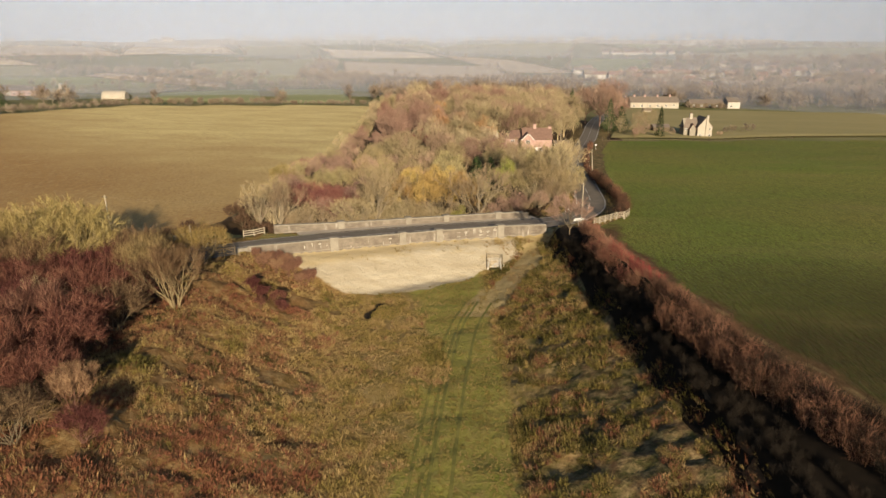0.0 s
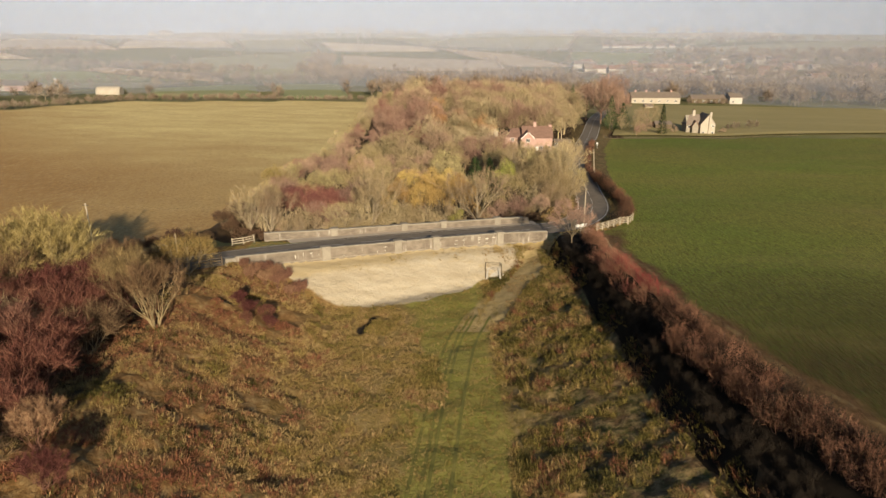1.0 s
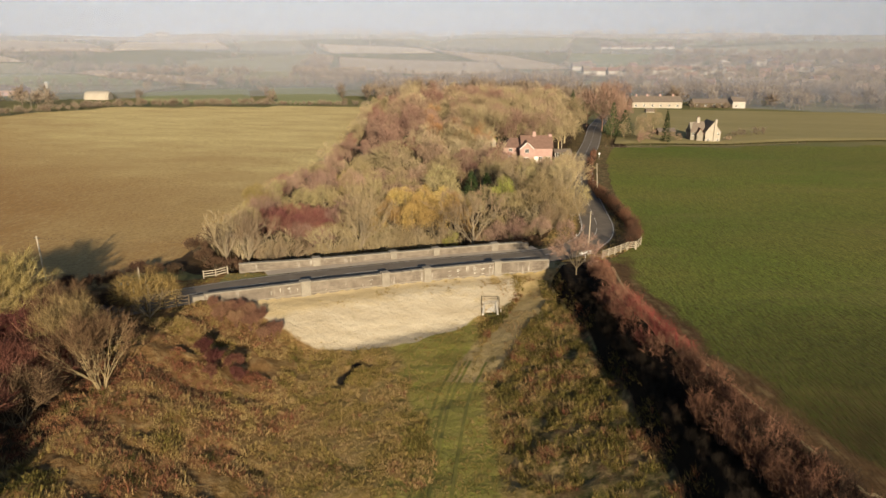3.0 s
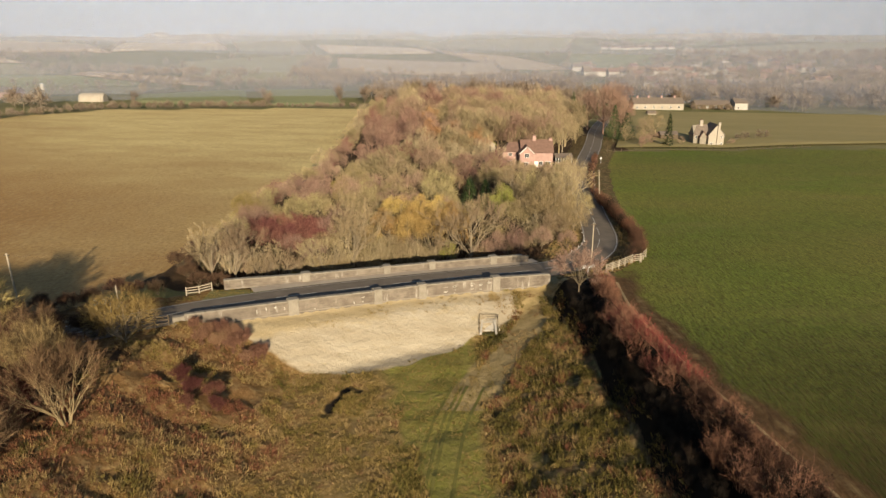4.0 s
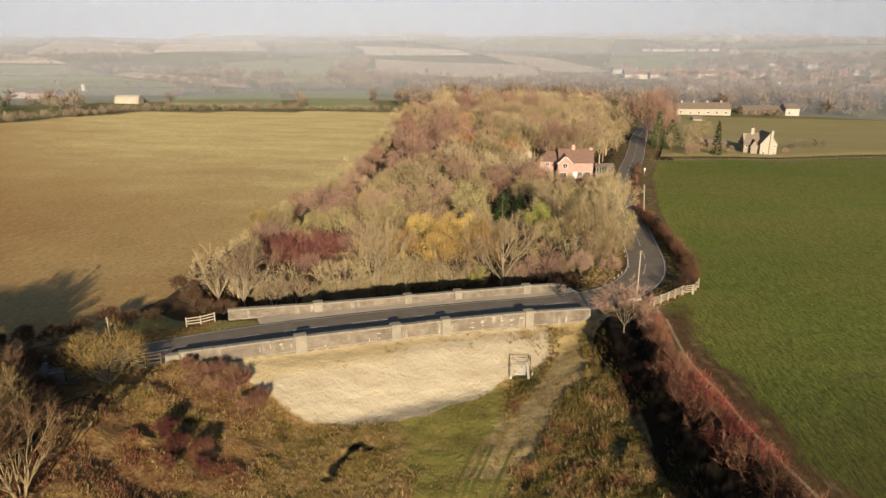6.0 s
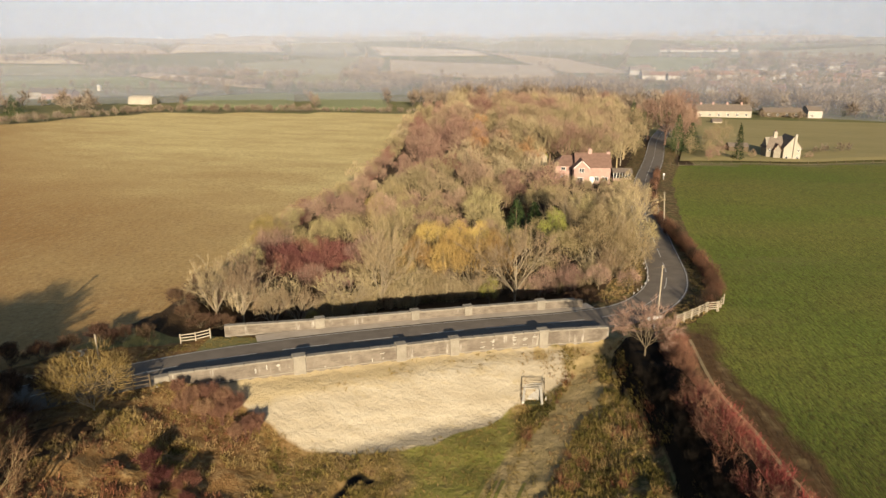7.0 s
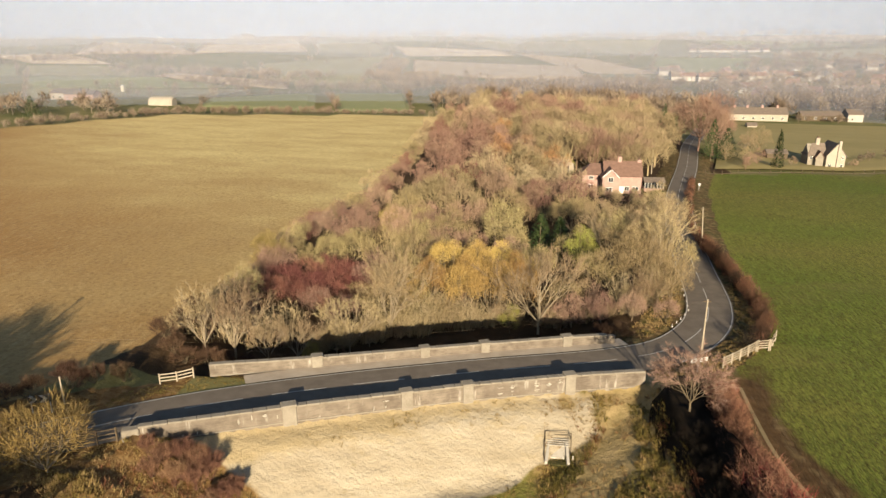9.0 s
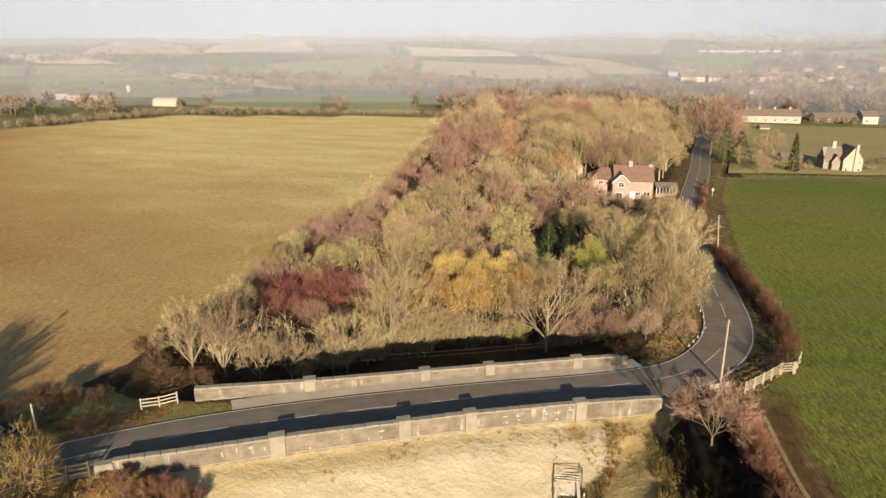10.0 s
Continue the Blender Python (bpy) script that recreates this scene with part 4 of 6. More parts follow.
WOOD_L = lambda y: np.interp(y, [100, 112, 130, 150, 163, 178, 217, 258, 334, 362], [-29, -28.5, -30, -30.5, -28.5, -25, -26, -27, -28.5, -28])
WOOD_R = lambda y: np.interp(y, [112, 118, 128, 140, 158, 176, 181, 196, 213, 216, 250, 330], [10, 17, 20.5, 23.5, 20.0, 13.0, 12.0, 12.0, 12.0, 38, 44, 60])
CLEAR = [(7.4, 152.5), (10.4, 149.0), (12.6, 135.5), (12.0, 131.0), (7.0, 158.0), (-7.0, 157.0), (-3.5, 154.5), (-24, 124), (-20, 130)]
y = 109.0
while y < 166:
    step = 4.7
    x = float(WOOD_L(y)) + rnd.uniform(0, 2)
    while x < WOOD_R(y):
        px, py = x + rnd.uniform(-1.5, 1.5), y + rnd.uniform(-1.5, 1.5)
        if min(math.hypot(px - cx, py - cy) for cx, cy in CLEAR) < 4.0:
            x += step
            continue
        if py > (113 + 0.42 * (px + 25) if px < 3 else 123):
            u = rnd.random()
            if px > 12:
                kind = "olive" if u < 0.5 else "straw" if u < 0.85 else "russet"
            elif -11 < px < 6 and y < 134:
                kind = "gold" if u < 0.8 else "straw"
            elif px < -6 and y > 138:
                kind = "russet" if u < 0.6 else "olive" if u < 0.85 else "straw"
            else:
                kind = "russet" if u < 0.35 else "olive" if u < 0.75 else "straw"
            low = 0.62 + 0.38 * float(smooth01(2, 16, px - float(WOOD_L(y))))
            s = rnd.choice((0.6, 0.72, 0.85, 0.95, 1.1)) * low * (0.85 if px > 10 and y > 138 else 1.0)
            put(kind, px, py, s * (0.9 if py < 122 else 1.0), rnd.uniform(0.85, 1.15), group="trees of the wood")
        x += step
    y += step
UNDER = [thicket(200 + i, 44, 420, 3.4, 4.2, 0.022) for i in range(5)]
pieces = []
for i in range(120):
    t = rnd.random()
    px = -29 + 49 * t + rnd.uniform(-1, 1)
    py = float(np.interp(px, [-30, -25, -11, -3, 8, 14, 20], [101.5, 105.5, 114.0, 118.0, 119.5, 117.5, 117.0])) + 1.2 + abs(rnd.gauss(0, 1.8))
    tone = rnd.choice((0.45, 0.62, 0.74)) if px < 8 else rnd.choice((0.25, 0.4, 0.7))
    pieces.append((*placed(UNDER[i % 5], px, py, h(px, py) - 0.1, rnd.choice((0.4, 0.6, 0.85, 1.2)) * rnd.uniform(0.85, 1.15), rnd.uniform(0, 6.28)), min(0.88, max(0.0, rnd.gauss(tone, 0.1)))))
for i in range(40):
    py = rnd.uniform(113, 150)
    px = float(np.interp(py, [113, 118, 128, 140, 150], [16.0, 19.5, 22.3, 24.6, 26.0])) - abs(rnd.gauss(0, 1.3))
    pieces.append((*placed(UNDER[i % 5], px, py, h(px, py) - 0.1, rnd.uniform(0.35, 0.7), rnd.uniform(0, 6.28)), rnd.uniform(0.2, 0.8)))
for i in range(190):
    py = 104 + 258 * (i + rnd.random()) / 190
    px = float(WOOD_L(py)) - 1.6 + abs(rnd.gauss(0, 1.3))
    pieces.append((*placed(UNDER[i % 5], px, py, h(px, py) - 0.1, rnd.uniform(0.4, 1.0), rnd.uniform(0, 6.28)), min(0.8, max(0.05, rnd.gauss(0.28, 0.16)))))
merge("undergrowth", pieces, S_WOOD, "fine tan and russet undergrowth along the wood's edge", "undergrowth")
LIGHT = [arrays(91 + i, tall=7.0 + 0.4 * i, wide=6.6 - 0.3 * i, lobes=8, n=900, twig=0.8, width=0.036, fork=0.16, r0=0.13, rise=0.25 + 0.12 * i) for i in range(6)]
TALL = [arrays(97 + i, tall=14.0, wide=9.5, lobes=11, n=1700, twig=1.0, width=0.04, fork=0.22, r0=0.24, rise=0.7) for i in range(3)]
pieces = []
while y < 362:
    step = 4.6 if y < 215 else 6.0
    x = float(WOOD_L(y)) + rnd.uniform(0, 2)
    while x < WOOD_R(y):
        px, py = x + rnd.uniform(-1.8, 1.8), y + rnd.uniform(-1.8, 1.8)
        low = 0.6 + 0.4 * float(smooth01(1, 15, px - float(WOOD_L(y))))
        hue = float(grain(px, py, 17.0, 91))
        gap = float(grain(px, py, 11.0, 93)) < 0.16
        if not gap or low < 0.75:
            tone = 0.10 + 0.28 * rnd.random() if hue < 0.52 else 0.36 + 0.44 * rnd.random()
            if rnd.random() < 0.06:
                tone = 0.93 if px > -6 else 0.02
            if px > 8 and py > 214:
                pieces.append((*placed(TALL[rnd.randrange(3)], px, py, h(px, py), rnd.uniform(0.7, 1.05), rnd.uniform(0, 6.28)), 0.15 + 0.6 * rnd.random()))
            else:
                sc = rnd.choice((0.65, 0.8, 1.0, 1.25)) * low * (1.0 + 0.35 * float(smooth01(215, 270, y)))
                pieces.append((*placed(LIGHT[rnd.randrange(6)], px, py, h(px, py), sc, rnd.uniform(0, 6.28), rnd.uniform(0.85, 1.1)), tone))
        x += step
    y += step
for px, py, sc, tone in ((33, 213, .8, .62), (37, 219, .9, .65), (28, 215, .85, .58), (22, 217, .9, .68), (17, 224, .9, .6), (42, 236, .8, .7), (50, 262, 1.0, .5), (60, 262, 1.4, .22), (66, 268, 1.45, .2), (63, 256, 1.1, .3),
                         (70, 276, 1.1, .25), (58, 279, 1.1, .25), (76, 266, .6, .45), (82, 272, .7, .5), (48, 252, .75, .5)):
    pieces.append((*placed(TALL[rnd.randrange(3)], px, py, h(px, py), sc, rnd.uniform(0, 6.28)), tone))
for px, py, sc, tone in ((68, 238, .6, .35), (72, 243, .7, .3), (66, 234, .45, .2), (82, 244, .45, .4), (101, 249, .4, .35), (64, 246, .8, .5), (69, 244, .7, .6), (46, 240, .8, .55), (32, 186, .45, .6), (28, 184, .4, .66), (24, 183, .45, .6), (20, 186, .45, .5), (16, 191, .55, .03), (19.5, 194.5, .45, .03), (35.5, 194, .4, .7), (3.6, 182, 1.15, .7), (-1.5, 186, 1.0, .66)):
    pieces.append((*placed(LIGHT[rnd.randrange(6)], px, py, h(px, py), sc, rnd.uniform(0, 6.28)), tone))
for _ in range(70):
    px, py = rnd.uniform(13, 33), rnd.uniform(164, 192)
    if px < 27 + (py - 164) * 0.22:
        pieces.append((*placed(LIGHT[rnd.randrange(6)], px, py, h(px, py), rnd.uniform(0.2, 0.36), rnd.uniform(0, 6.28)), rnd.uniform(0.2, 0.8)))
merge("woodland", pieces, S_WOOD, "leafless grey-brown woodland filling the old cutting", "woodland")

# ---- scrub left of the cutting ----
SCRUB = (("willow", -26.7, 62.9, 1.05), ("willow", -30.9, 66.5, 1.05), ("willow", -33.5, 70.5, 1.0), ("maroon", -30.5, 62.5, 1.2), ("maroon", -33.0, 66.0, 1.4), ("maroon", -35.0, 68.9, 1.4), ("maroon", -36.5, 62, 1.2), ("maroon", -40.5, 61.5, 1.4),
         ("maroon", -44.0, 58, 1.5), ("maroon", -39.5, 57, 1.4), ("maroon", -33, 59.5, 1.5), ("brown", -30, 57, 1.3), ("maroon", -31, 53, 1.45), ("rust", -35.5, 55, 1.5), ("brown", -36, 49, 1.4), ("maroon", -29.5, 49, 1.3),
         ("maroon", -33.5, 47, 1.5), ("maroon", -29, 44, 1.2), ("rust", -26.2, 42.5, 0.9), ("maroon", -33, 42, 1.5), ("brown", -28, 38.5, 1.1), ("maroon", -23.5, 38.5, 0.7), ("brown", -37, 42, 1.5), ("maroon", -40, 50, 1.5))
BIG_SCRUB = (("gwillow", -29.3, 78.9, 1.1), ("sallow", -45.4, 72.2, 1.05), ("sallow", -40.6, 71.4, 0.95), ("sallow", -42.8, 74.6, 1.02), ("sallow", -50.5, 69.5, 1.0), ("maroon", -36, 71, 1.2), ("brown", -37.5, 73.5, 1.1), ("brown", -33.5, 74, 1.0), ("rust", -31.0, 71.5, 0.9), ("brown", -36.5, 76.5, 0.9),
             ("brown", -33.2, 79.8, 0.8), ("brown", -35.6, 78.6, 0.95), ("brown", -38.2, 78.8, 0.85), ("brown", -41.0, 75.0, 1.0), ("brown", -39.5, 77, 0.9), ("willow", -47, 65, 1.2), ("willow", -43.0, 66.5, 1.1), ("maroon", -38.5, 66.5, 1.4), ("maroon", -42.5, 63.5, 1.5), ("olive", -52, 74, 0.9), ("tan", -36.5, 58.5, 1.3))
for kind, x, y, sc in SCRUB + BIG_SCRUB:
    put(kind, x, y, sc)
for x, y, sc in ((-22.4, 82.2, 0.5), (-21.4, 82.8, 0.58), (-20.4, 82.7, 0.6), (-21.0, 80.7, 0.52), (-19.7, 81.2, 0.56), (-22.6, 80.6, 0.45), (-19.2, 82.6, 0.6), (-17.4, 80.7, 0.5), (-16.9, 81.6, 0.55), (-17.9, 79.5, 0.42), (-24.0, 82.6, 0.4)):
    put("rust", x, y, sc, group="rusty shrubs below the parapet")
for x, y, s in ((-20.5, 71.5, 0.5), (-19.0, 72.5, 0.45), (-21.8, 72.8, 0.5), (-18.2, 70.8, 0.4), (-20.2, 69.6, 0.4)):
    put("maroon", x, y, s, group="maroon brambles on the bank")
# roadside hedge by the stubble field
for i in range(16):
    x = -31.5 - i * 1.9
    put("brown", x + rnd.uniform(-.4, .4), float(np.interp(x, [-62, -45, -38, -31], [71, 82.5, 87.8, 93.0])) + rnd.uniform(-.4, .4), rnd.uniform(0.45, 0.7), group="roadside hedge shrubs")
put("rosy", 17.9, 92.0, 0.74)

# ---- hedge on the brow right of the cutting ----
HB = [thicket(61 + i, 40, 520, 3.1, 3.4, 0.014) for i in range(6)]
pieces = []
HEDGE = [(35, -10), (29.8, 30), (27.4, 38), (24.8, 48), (22.4, 60), (20.8, 72), (20.0, 84), (20.5, 90), (21.6, 97)]
for x, y, _ in spline([(a, b, 0) for a, b in HEDGE], 0.55):
    for off, sc in ((-0.3, 0.95), (0.2, 1.05), (0.7, 0.95), (1.2, 0.75)):
        px, py = x + off + rnd.uniform(-.6, .6), y + rnd.uniform(-.5, .5)
        red = float(smooth01(64, 70, py) * smooth01(88, 78, py)) * 0.42 + 0.25 * float(smooth01(90, 93, py))
        s = sc * rnd.uniform(0.6, 1.05) * (1.0 if py < 84 else 0.75)
        # west row darkened for the hedge's unlit side; tone also falls southward
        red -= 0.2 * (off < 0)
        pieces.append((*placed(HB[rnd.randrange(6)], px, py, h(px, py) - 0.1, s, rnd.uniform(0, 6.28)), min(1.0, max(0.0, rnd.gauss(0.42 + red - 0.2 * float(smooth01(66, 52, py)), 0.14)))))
# near-black clumps between brow and hedge: shade given as twig colour
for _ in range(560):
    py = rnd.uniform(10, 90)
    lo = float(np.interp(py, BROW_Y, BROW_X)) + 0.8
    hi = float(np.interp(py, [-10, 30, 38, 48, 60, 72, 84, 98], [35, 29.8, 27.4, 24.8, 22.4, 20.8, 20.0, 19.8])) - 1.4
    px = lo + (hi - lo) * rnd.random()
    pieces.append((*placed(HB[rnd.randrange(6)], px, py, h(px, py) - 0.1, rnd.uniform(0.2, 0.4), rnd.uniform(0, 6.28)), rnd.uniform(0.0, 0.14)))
for _ in range(220):
    py = rnd.uniform(6, 58)
    px = float(np.interp(py, [-10, 30, 38, 48, 60], [35, 29.8, 27.4, 24.8, 22.4])) - rnd.uniform(0.3, 3.0)
    pieces.append((*placed(HB[rnd.randrange(6)], px, py, h(px, py) + 0.6, rnd.uniform(0.55, 0.95), rnd.uniform(0, 6.28)), min(1.0, max(0.0, rnd.gauss(0.28, 0.14)))))
# dense bramble mass from hedge's foot to brow, the bank's shade in its colour
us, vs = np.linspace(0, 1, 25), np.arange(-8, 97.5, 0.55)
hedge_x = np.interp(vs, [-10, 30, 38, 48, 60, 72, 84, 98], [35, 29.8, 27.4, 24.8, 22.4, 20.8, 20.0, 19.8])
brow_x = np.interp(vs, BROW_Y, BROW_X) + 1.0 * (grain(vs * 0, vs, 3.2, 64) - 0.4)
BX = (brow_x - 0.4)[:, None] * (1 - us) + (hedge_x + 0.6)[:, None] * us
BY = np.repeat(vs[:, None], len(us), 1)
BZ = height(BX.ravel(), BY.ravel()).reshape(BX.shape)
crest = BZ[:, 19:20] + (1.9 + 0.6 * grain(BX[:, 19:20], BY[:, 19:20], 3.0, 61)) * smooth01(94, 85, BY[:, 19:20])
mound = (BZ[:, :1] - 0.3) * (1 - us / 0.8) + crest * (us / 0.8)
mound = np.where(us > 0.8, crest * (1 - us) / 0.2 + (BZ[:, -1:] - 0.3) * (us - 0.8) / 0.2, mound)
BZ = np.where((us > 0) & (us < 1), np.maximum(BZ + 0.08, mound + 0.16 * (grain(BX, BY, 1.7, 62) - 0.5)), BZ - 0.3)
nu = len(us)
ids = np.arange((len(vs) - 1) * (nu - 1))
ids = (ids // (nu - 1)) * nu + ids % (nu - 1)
bank_mesh = mesh_of("bramble_bank", np.stack([BX.ravel(), BY.ravel(), BZ.ravel()], 1), np.stack([ids, ids + 1, ids + nu + 1, ids + nu], 1), M_BRAMBLE_SHADE)
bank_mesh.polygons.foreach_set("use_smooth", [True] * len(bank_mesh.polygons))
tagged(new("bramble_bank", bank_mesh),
       "dense bramble mound under the hedge, coloured near black for shade", "bramble", kind="stuff")
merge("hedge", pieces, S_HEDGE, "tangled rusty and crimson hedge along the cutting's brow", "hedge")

pieces = []
for line, sc in (([(24.6, 104.2), (28.0, 107.4), (31.4, 112.0), (33.3, 118.5), (33.6, 125), (34.0, 134), (34.2, 150), (38.5, 178), (47, 210)], 0.95), ([(34.0, 128), (34.2, 140), (35.5, 155)], 0.5)):
    for x, y, _ in spline([(a, b, 0) for a, b in line], 0.8):
        if y > 108:
            px, py = x - 0.7 + rnd.uniform(-.7, .5), y + rnd.uniform(-.4, .4)
            pieces.append((*placed(HB[rnd.randrange(6)], px, py, h(px, py) - 0.1, sc * rnd.uniform(0.6, 1.0) * (1 if y < 150 else 0.6), rnd.uniform(0, 6.28)), min(1.0, max(0.0, rnd.gauss(0.3, 0.12)))))
merge("roadside_hedge", pieces, S_HEDGE, "clipped brown hedge on the outside of the bend", "hedge")


# ---- rough grass ----
def tuft(seed, blades, tall, wide):
    r = np.random.RandomState(seed)
    a = r.uniform(0, 6.283, blades)
    q = r.uniform(0, wide, blades)
    base = np.stack([np.cos(a) * q, np.sin(a) * q, np.full(blades, -0.06)], 1)
    lean = np.stack([np.cos(a) * r.uniform(0.2, 0.9, blades), np.sin(a) * r.uniform(0.2, 0.9, blades), r.uniform(0.45, 1.0, blades)], 1) * tall
    s = np.stack([-np.sin(a), np.cos(a), a * 0], 1) * (0.026 + 0.034 * r.rand(blades))[:, None]
    i = np.arange(blades)
    return np.concatenate([base - s, base + s, base + lean]), np.stack([i, i + blades, i + 2 * blades], 1)


TUFTS = [tuft(i, 13, 0.40, 0.30) for i in range(6)]
WEEDS = [tuft(20 + i, 14, 0.95, 0.35) for i in range(4)]
rs = np.random.RandomState(3)


def scatter(n, x0, x1, y0, y1, keep, name, label, protos, tone, size):
    xs, ys = rs.uniform(x0, x1, n), rs.uniform(y0, y1, n)
    ok = keep(xs, ys)
    xs, ys = xs[ok], ys[ok]
    zs = height(xs, ys)
    ts = np.clip(tone(xs, ys) + rs.normal(0, 0.10, len(xs)), 0, 1)
    ss = size(xs, ys) * rs.uniform(0.55, 1.25, len(xs))
    ang = rs.uniform(0, 6.283, len(xs))
    merge(name, [(*placed(protos[k % len(protos)], xs[k], ys[k], zs[k], ss[k], ang[k]), ts[k]) for k in range(len(xs))], S_GRASS, label, "grass")


def fill_zone(x, y):
    d = (along(NEAR_WALL, x) - y) * 0.92
    return d - np.interp(x, EDGE_X, EDGE_D) + 8.6, d


def keep_bank(x, y):
    c, d = fill_zone(x, y)
    toe = np.interp(y, [30, 41, 55, 68, 80, 90], [-8.0, -8.6, -10.5, -12.4, -13.0, -13.5])
    brow = np.interp(y, BROW_Y, BROW_X) + 1.0
    dens = grain(x, y, 1.6, 5) * 0.6 + grain(x, y, 5.0, 6) * 0.4
    toe = np.interp(y, [30, 46, 60, 72, 80, 86], [-6.5, -4.5, -2.2, -2.6, -5.0, -7.0]) + 5 * (grain(x, y, 3.0, 31) - 0.5) + 1.0
    return (d > 0.4) & (scrape(x, y) > 0.7) & ((c > 8.8) | (x > 10.5)) & ((x < toe) | (x > 5.6)) & (x < brow) & (dens > 0.33) & ~((y > 76) & (x < 14) & (np.abs(x - np.interp(y, [72, 78, 84, 90, 97], [4.0, 6.0, 8.6, 12.0, 14.5])) < 2.0))


def bank_tone(x, y):
    t = 0.20 + 0.42 * grain(x, y, 6.5, 8) + 0.75 * (grain(x, y, 1.3, 9) - 0.35)
    # tufts east of 6.5 darker too, the bank's deep shade put into their tone
    t = np.where(x > 6.5, -0.02 + 0.34 * grain(x, y, 2.2, 8) + 0.22 * grain(x, y, 0.9, 10) + 0.62 * smooth01(0.62, 0.78, grain(x, y, 2.4, 11)), t)
    t = t + (1.05 - t) * 0.8 * smooth01(0.35, 0.75, grain(x, y, 4.2, 71) + smooth01(-11, -24, x) * 0.35 - 0.15) * (x < -9)
    return t + 0.6 * np.exp(-(((x + 20) / 3.2) ** 2 + ((y - 71.5) / 2.2) ** 2)) + 0.12 * smooth01(52, 42, y) * (x < -8)


scatter(52000, -30, 21, 26, 98, keep_bank, "bank_grass", "coarse tussocky grass, green, straw and russet", TUFTS, bank_tone, lambda x, y: 0.55 + 0.55 * grain(x, y, 2.5, 12))
scatter(7500, -30, 19, -6, 26, keep_bank, "bank_grass", "coarse tussocky grass, green, straw and russet", TUFTS, bank_tone, lambda x, y: 0.7 + 0.5 * grain(x, y, 2.5, 12))
scatter(3600, -30, 17, 30, 96, lambda x, y: keep_bank(x, y) & (grain(x, y, 4.5, 13) > 0.6), "dead_weeds", "dead russet and straw weed stems on the banks", WEEDS,
        lambda x, y: 0.62 + 0.5 * (grain(x, y, 3.0, 14) - 0.3), lambda x, y: 0.55 + 0 * x)
scatter(2600, -30, -4, 30, 62, lambda x, y: keep_bank(x, y) & (grain(x, y, 3.4, 41) > 0.58) & (x < -6 - 0.35 * (y - 30)), "bracken", "dark rusty bracken and bramble clumps on the bank", WEEDS,
        lambda x, y: np.where(grain(x, y, 2.0, 42) > 0.5, 0.97, 0.03), lambda x, y: 0.55 + 0 * x)
scatter(6500, 6, 20, 26, 94, lambda x, y: keep_bank(x, y) & (grain(x, y, 1.5, 24) > 0.30), "tall_grass", "tall dead straw and russet tussocks on the shaded bank", WEEDS,
        lambda x, y: 0.10 + 0.95 * smooth01(0.3, 0.75, grain(x, y, 1.1, 25)), lambda x, y: 0.40 + 0.25 * grain(x, y, 2.0, 26))
scatter(900, 7, 20, 30, 92, lambda x, y: keep_bank(x, y) & (grain(x, y, 3.2, 23) > 0.55), "bramble", "dark green and rusty bramble clumps on the bank", WEEDS, lambda x, y: np.where(grain(x, y, 2.5, 43) > 0.5, 0.98, 0.16), lambda x, y: 0.42 + 0 * x)


def keep_floor(x, y):
    c, d = fill_zone(x, y)
    toe = np.interp(y, [30, 41, 55, 68, 80, 90], [-8.0, -8.6, -10.5, -12.4, -13.0, -13.5])
    mid = np.interp(y, [22, 41, 50, 57, 66, 72, 78.5], [-1.6, -0.3, 0.5, 1.2, 2.3, 3.3, 5.2])
    return (x > toe - 1) & (x < 7.2) & (c > 9.0) & (np.abs(np.abs(x - mid) - 0.8) > 0.25) & (grain(x, y, 2.2, 15) > 0.25) & (scrape(x, y) > 0.7)


scatter(16000, -14, 7, 30, 88, keep_floor, "meadow_grass", "short mown-looking grass on the cutting's floor", TUFTS,
        lambda x, y: 0.28 + 0.30 * grain(x, y, 4.0, 16) + 0.25 * smooth01(3, -9, x) + 0.35 * (grain(x, y, 1.2, 44) - 0.4), lambda x, y: 0.40 + 0.30 * smooth01(0, -11, x) * grain(x, y, 1.6, 17))
scatter(420, -9.5, -4.5, 73, 78.2, lambda x, y: (scrape(x, y) > 0.45) & (np.hypot((x + 6.9) / 1.9, (y - 75.4) / 2.2) < 1), "scrape_weeds", "fresh green weeds on the spoil beside the scrape", TUFTS,
        lambda x, y: 0.26 + 0.3 * grain(x, y, 0.8, 52), lambda x, y: 0.9 + 0 * x)
scatter(900, -17, 12, 80, 97, lambda x, y: (np.abs(fill_zone(x, y)[0] - 8.9) < 0.9) | ((grain(x, y, 2.6, 18) > 0.66) & (fill_zone(x, y)[1] > 0.3) & (fill_zone(x, y)[1] < 3.2)), "fringe_weeds",
        "sparse weeds along the tipped soil", TUFTS, lambda x, y: 0.4 + 0.3 * grain(x, y, 2, 19), lambda x, y: 0.7 + 0 * x)
scatter(2200, -31, -17, 86, 97, lambda x, y: (road_near(x, y)[0] > 3.1) & (road_near(x, y)[0] < 5.6) & (y < along(FAR_WALL, np.maximum(x, -24.4)) - 0.5), "verge_grass", "bright grass verge beside the road", TUFTS,
        lambda x, y: 0.34 + 0.2 * grain(x, y, 2, 20), lambda x, y: 0.4 + 0 * x)
scatter(2500, 17, 34, 99, 130, lambda x, y: (np.abs(road_near(x, y)[0]) > 3.2) & (np.abs(road_near(x, y)[0]) < 6.5), "bend_grass", "long dry grass beside the bend", TUFTS,
        lambda x, y: 0.5 + 0.3 * grain(x, y, 2, 21), lambda x, y: 0.8 + 0 * x)
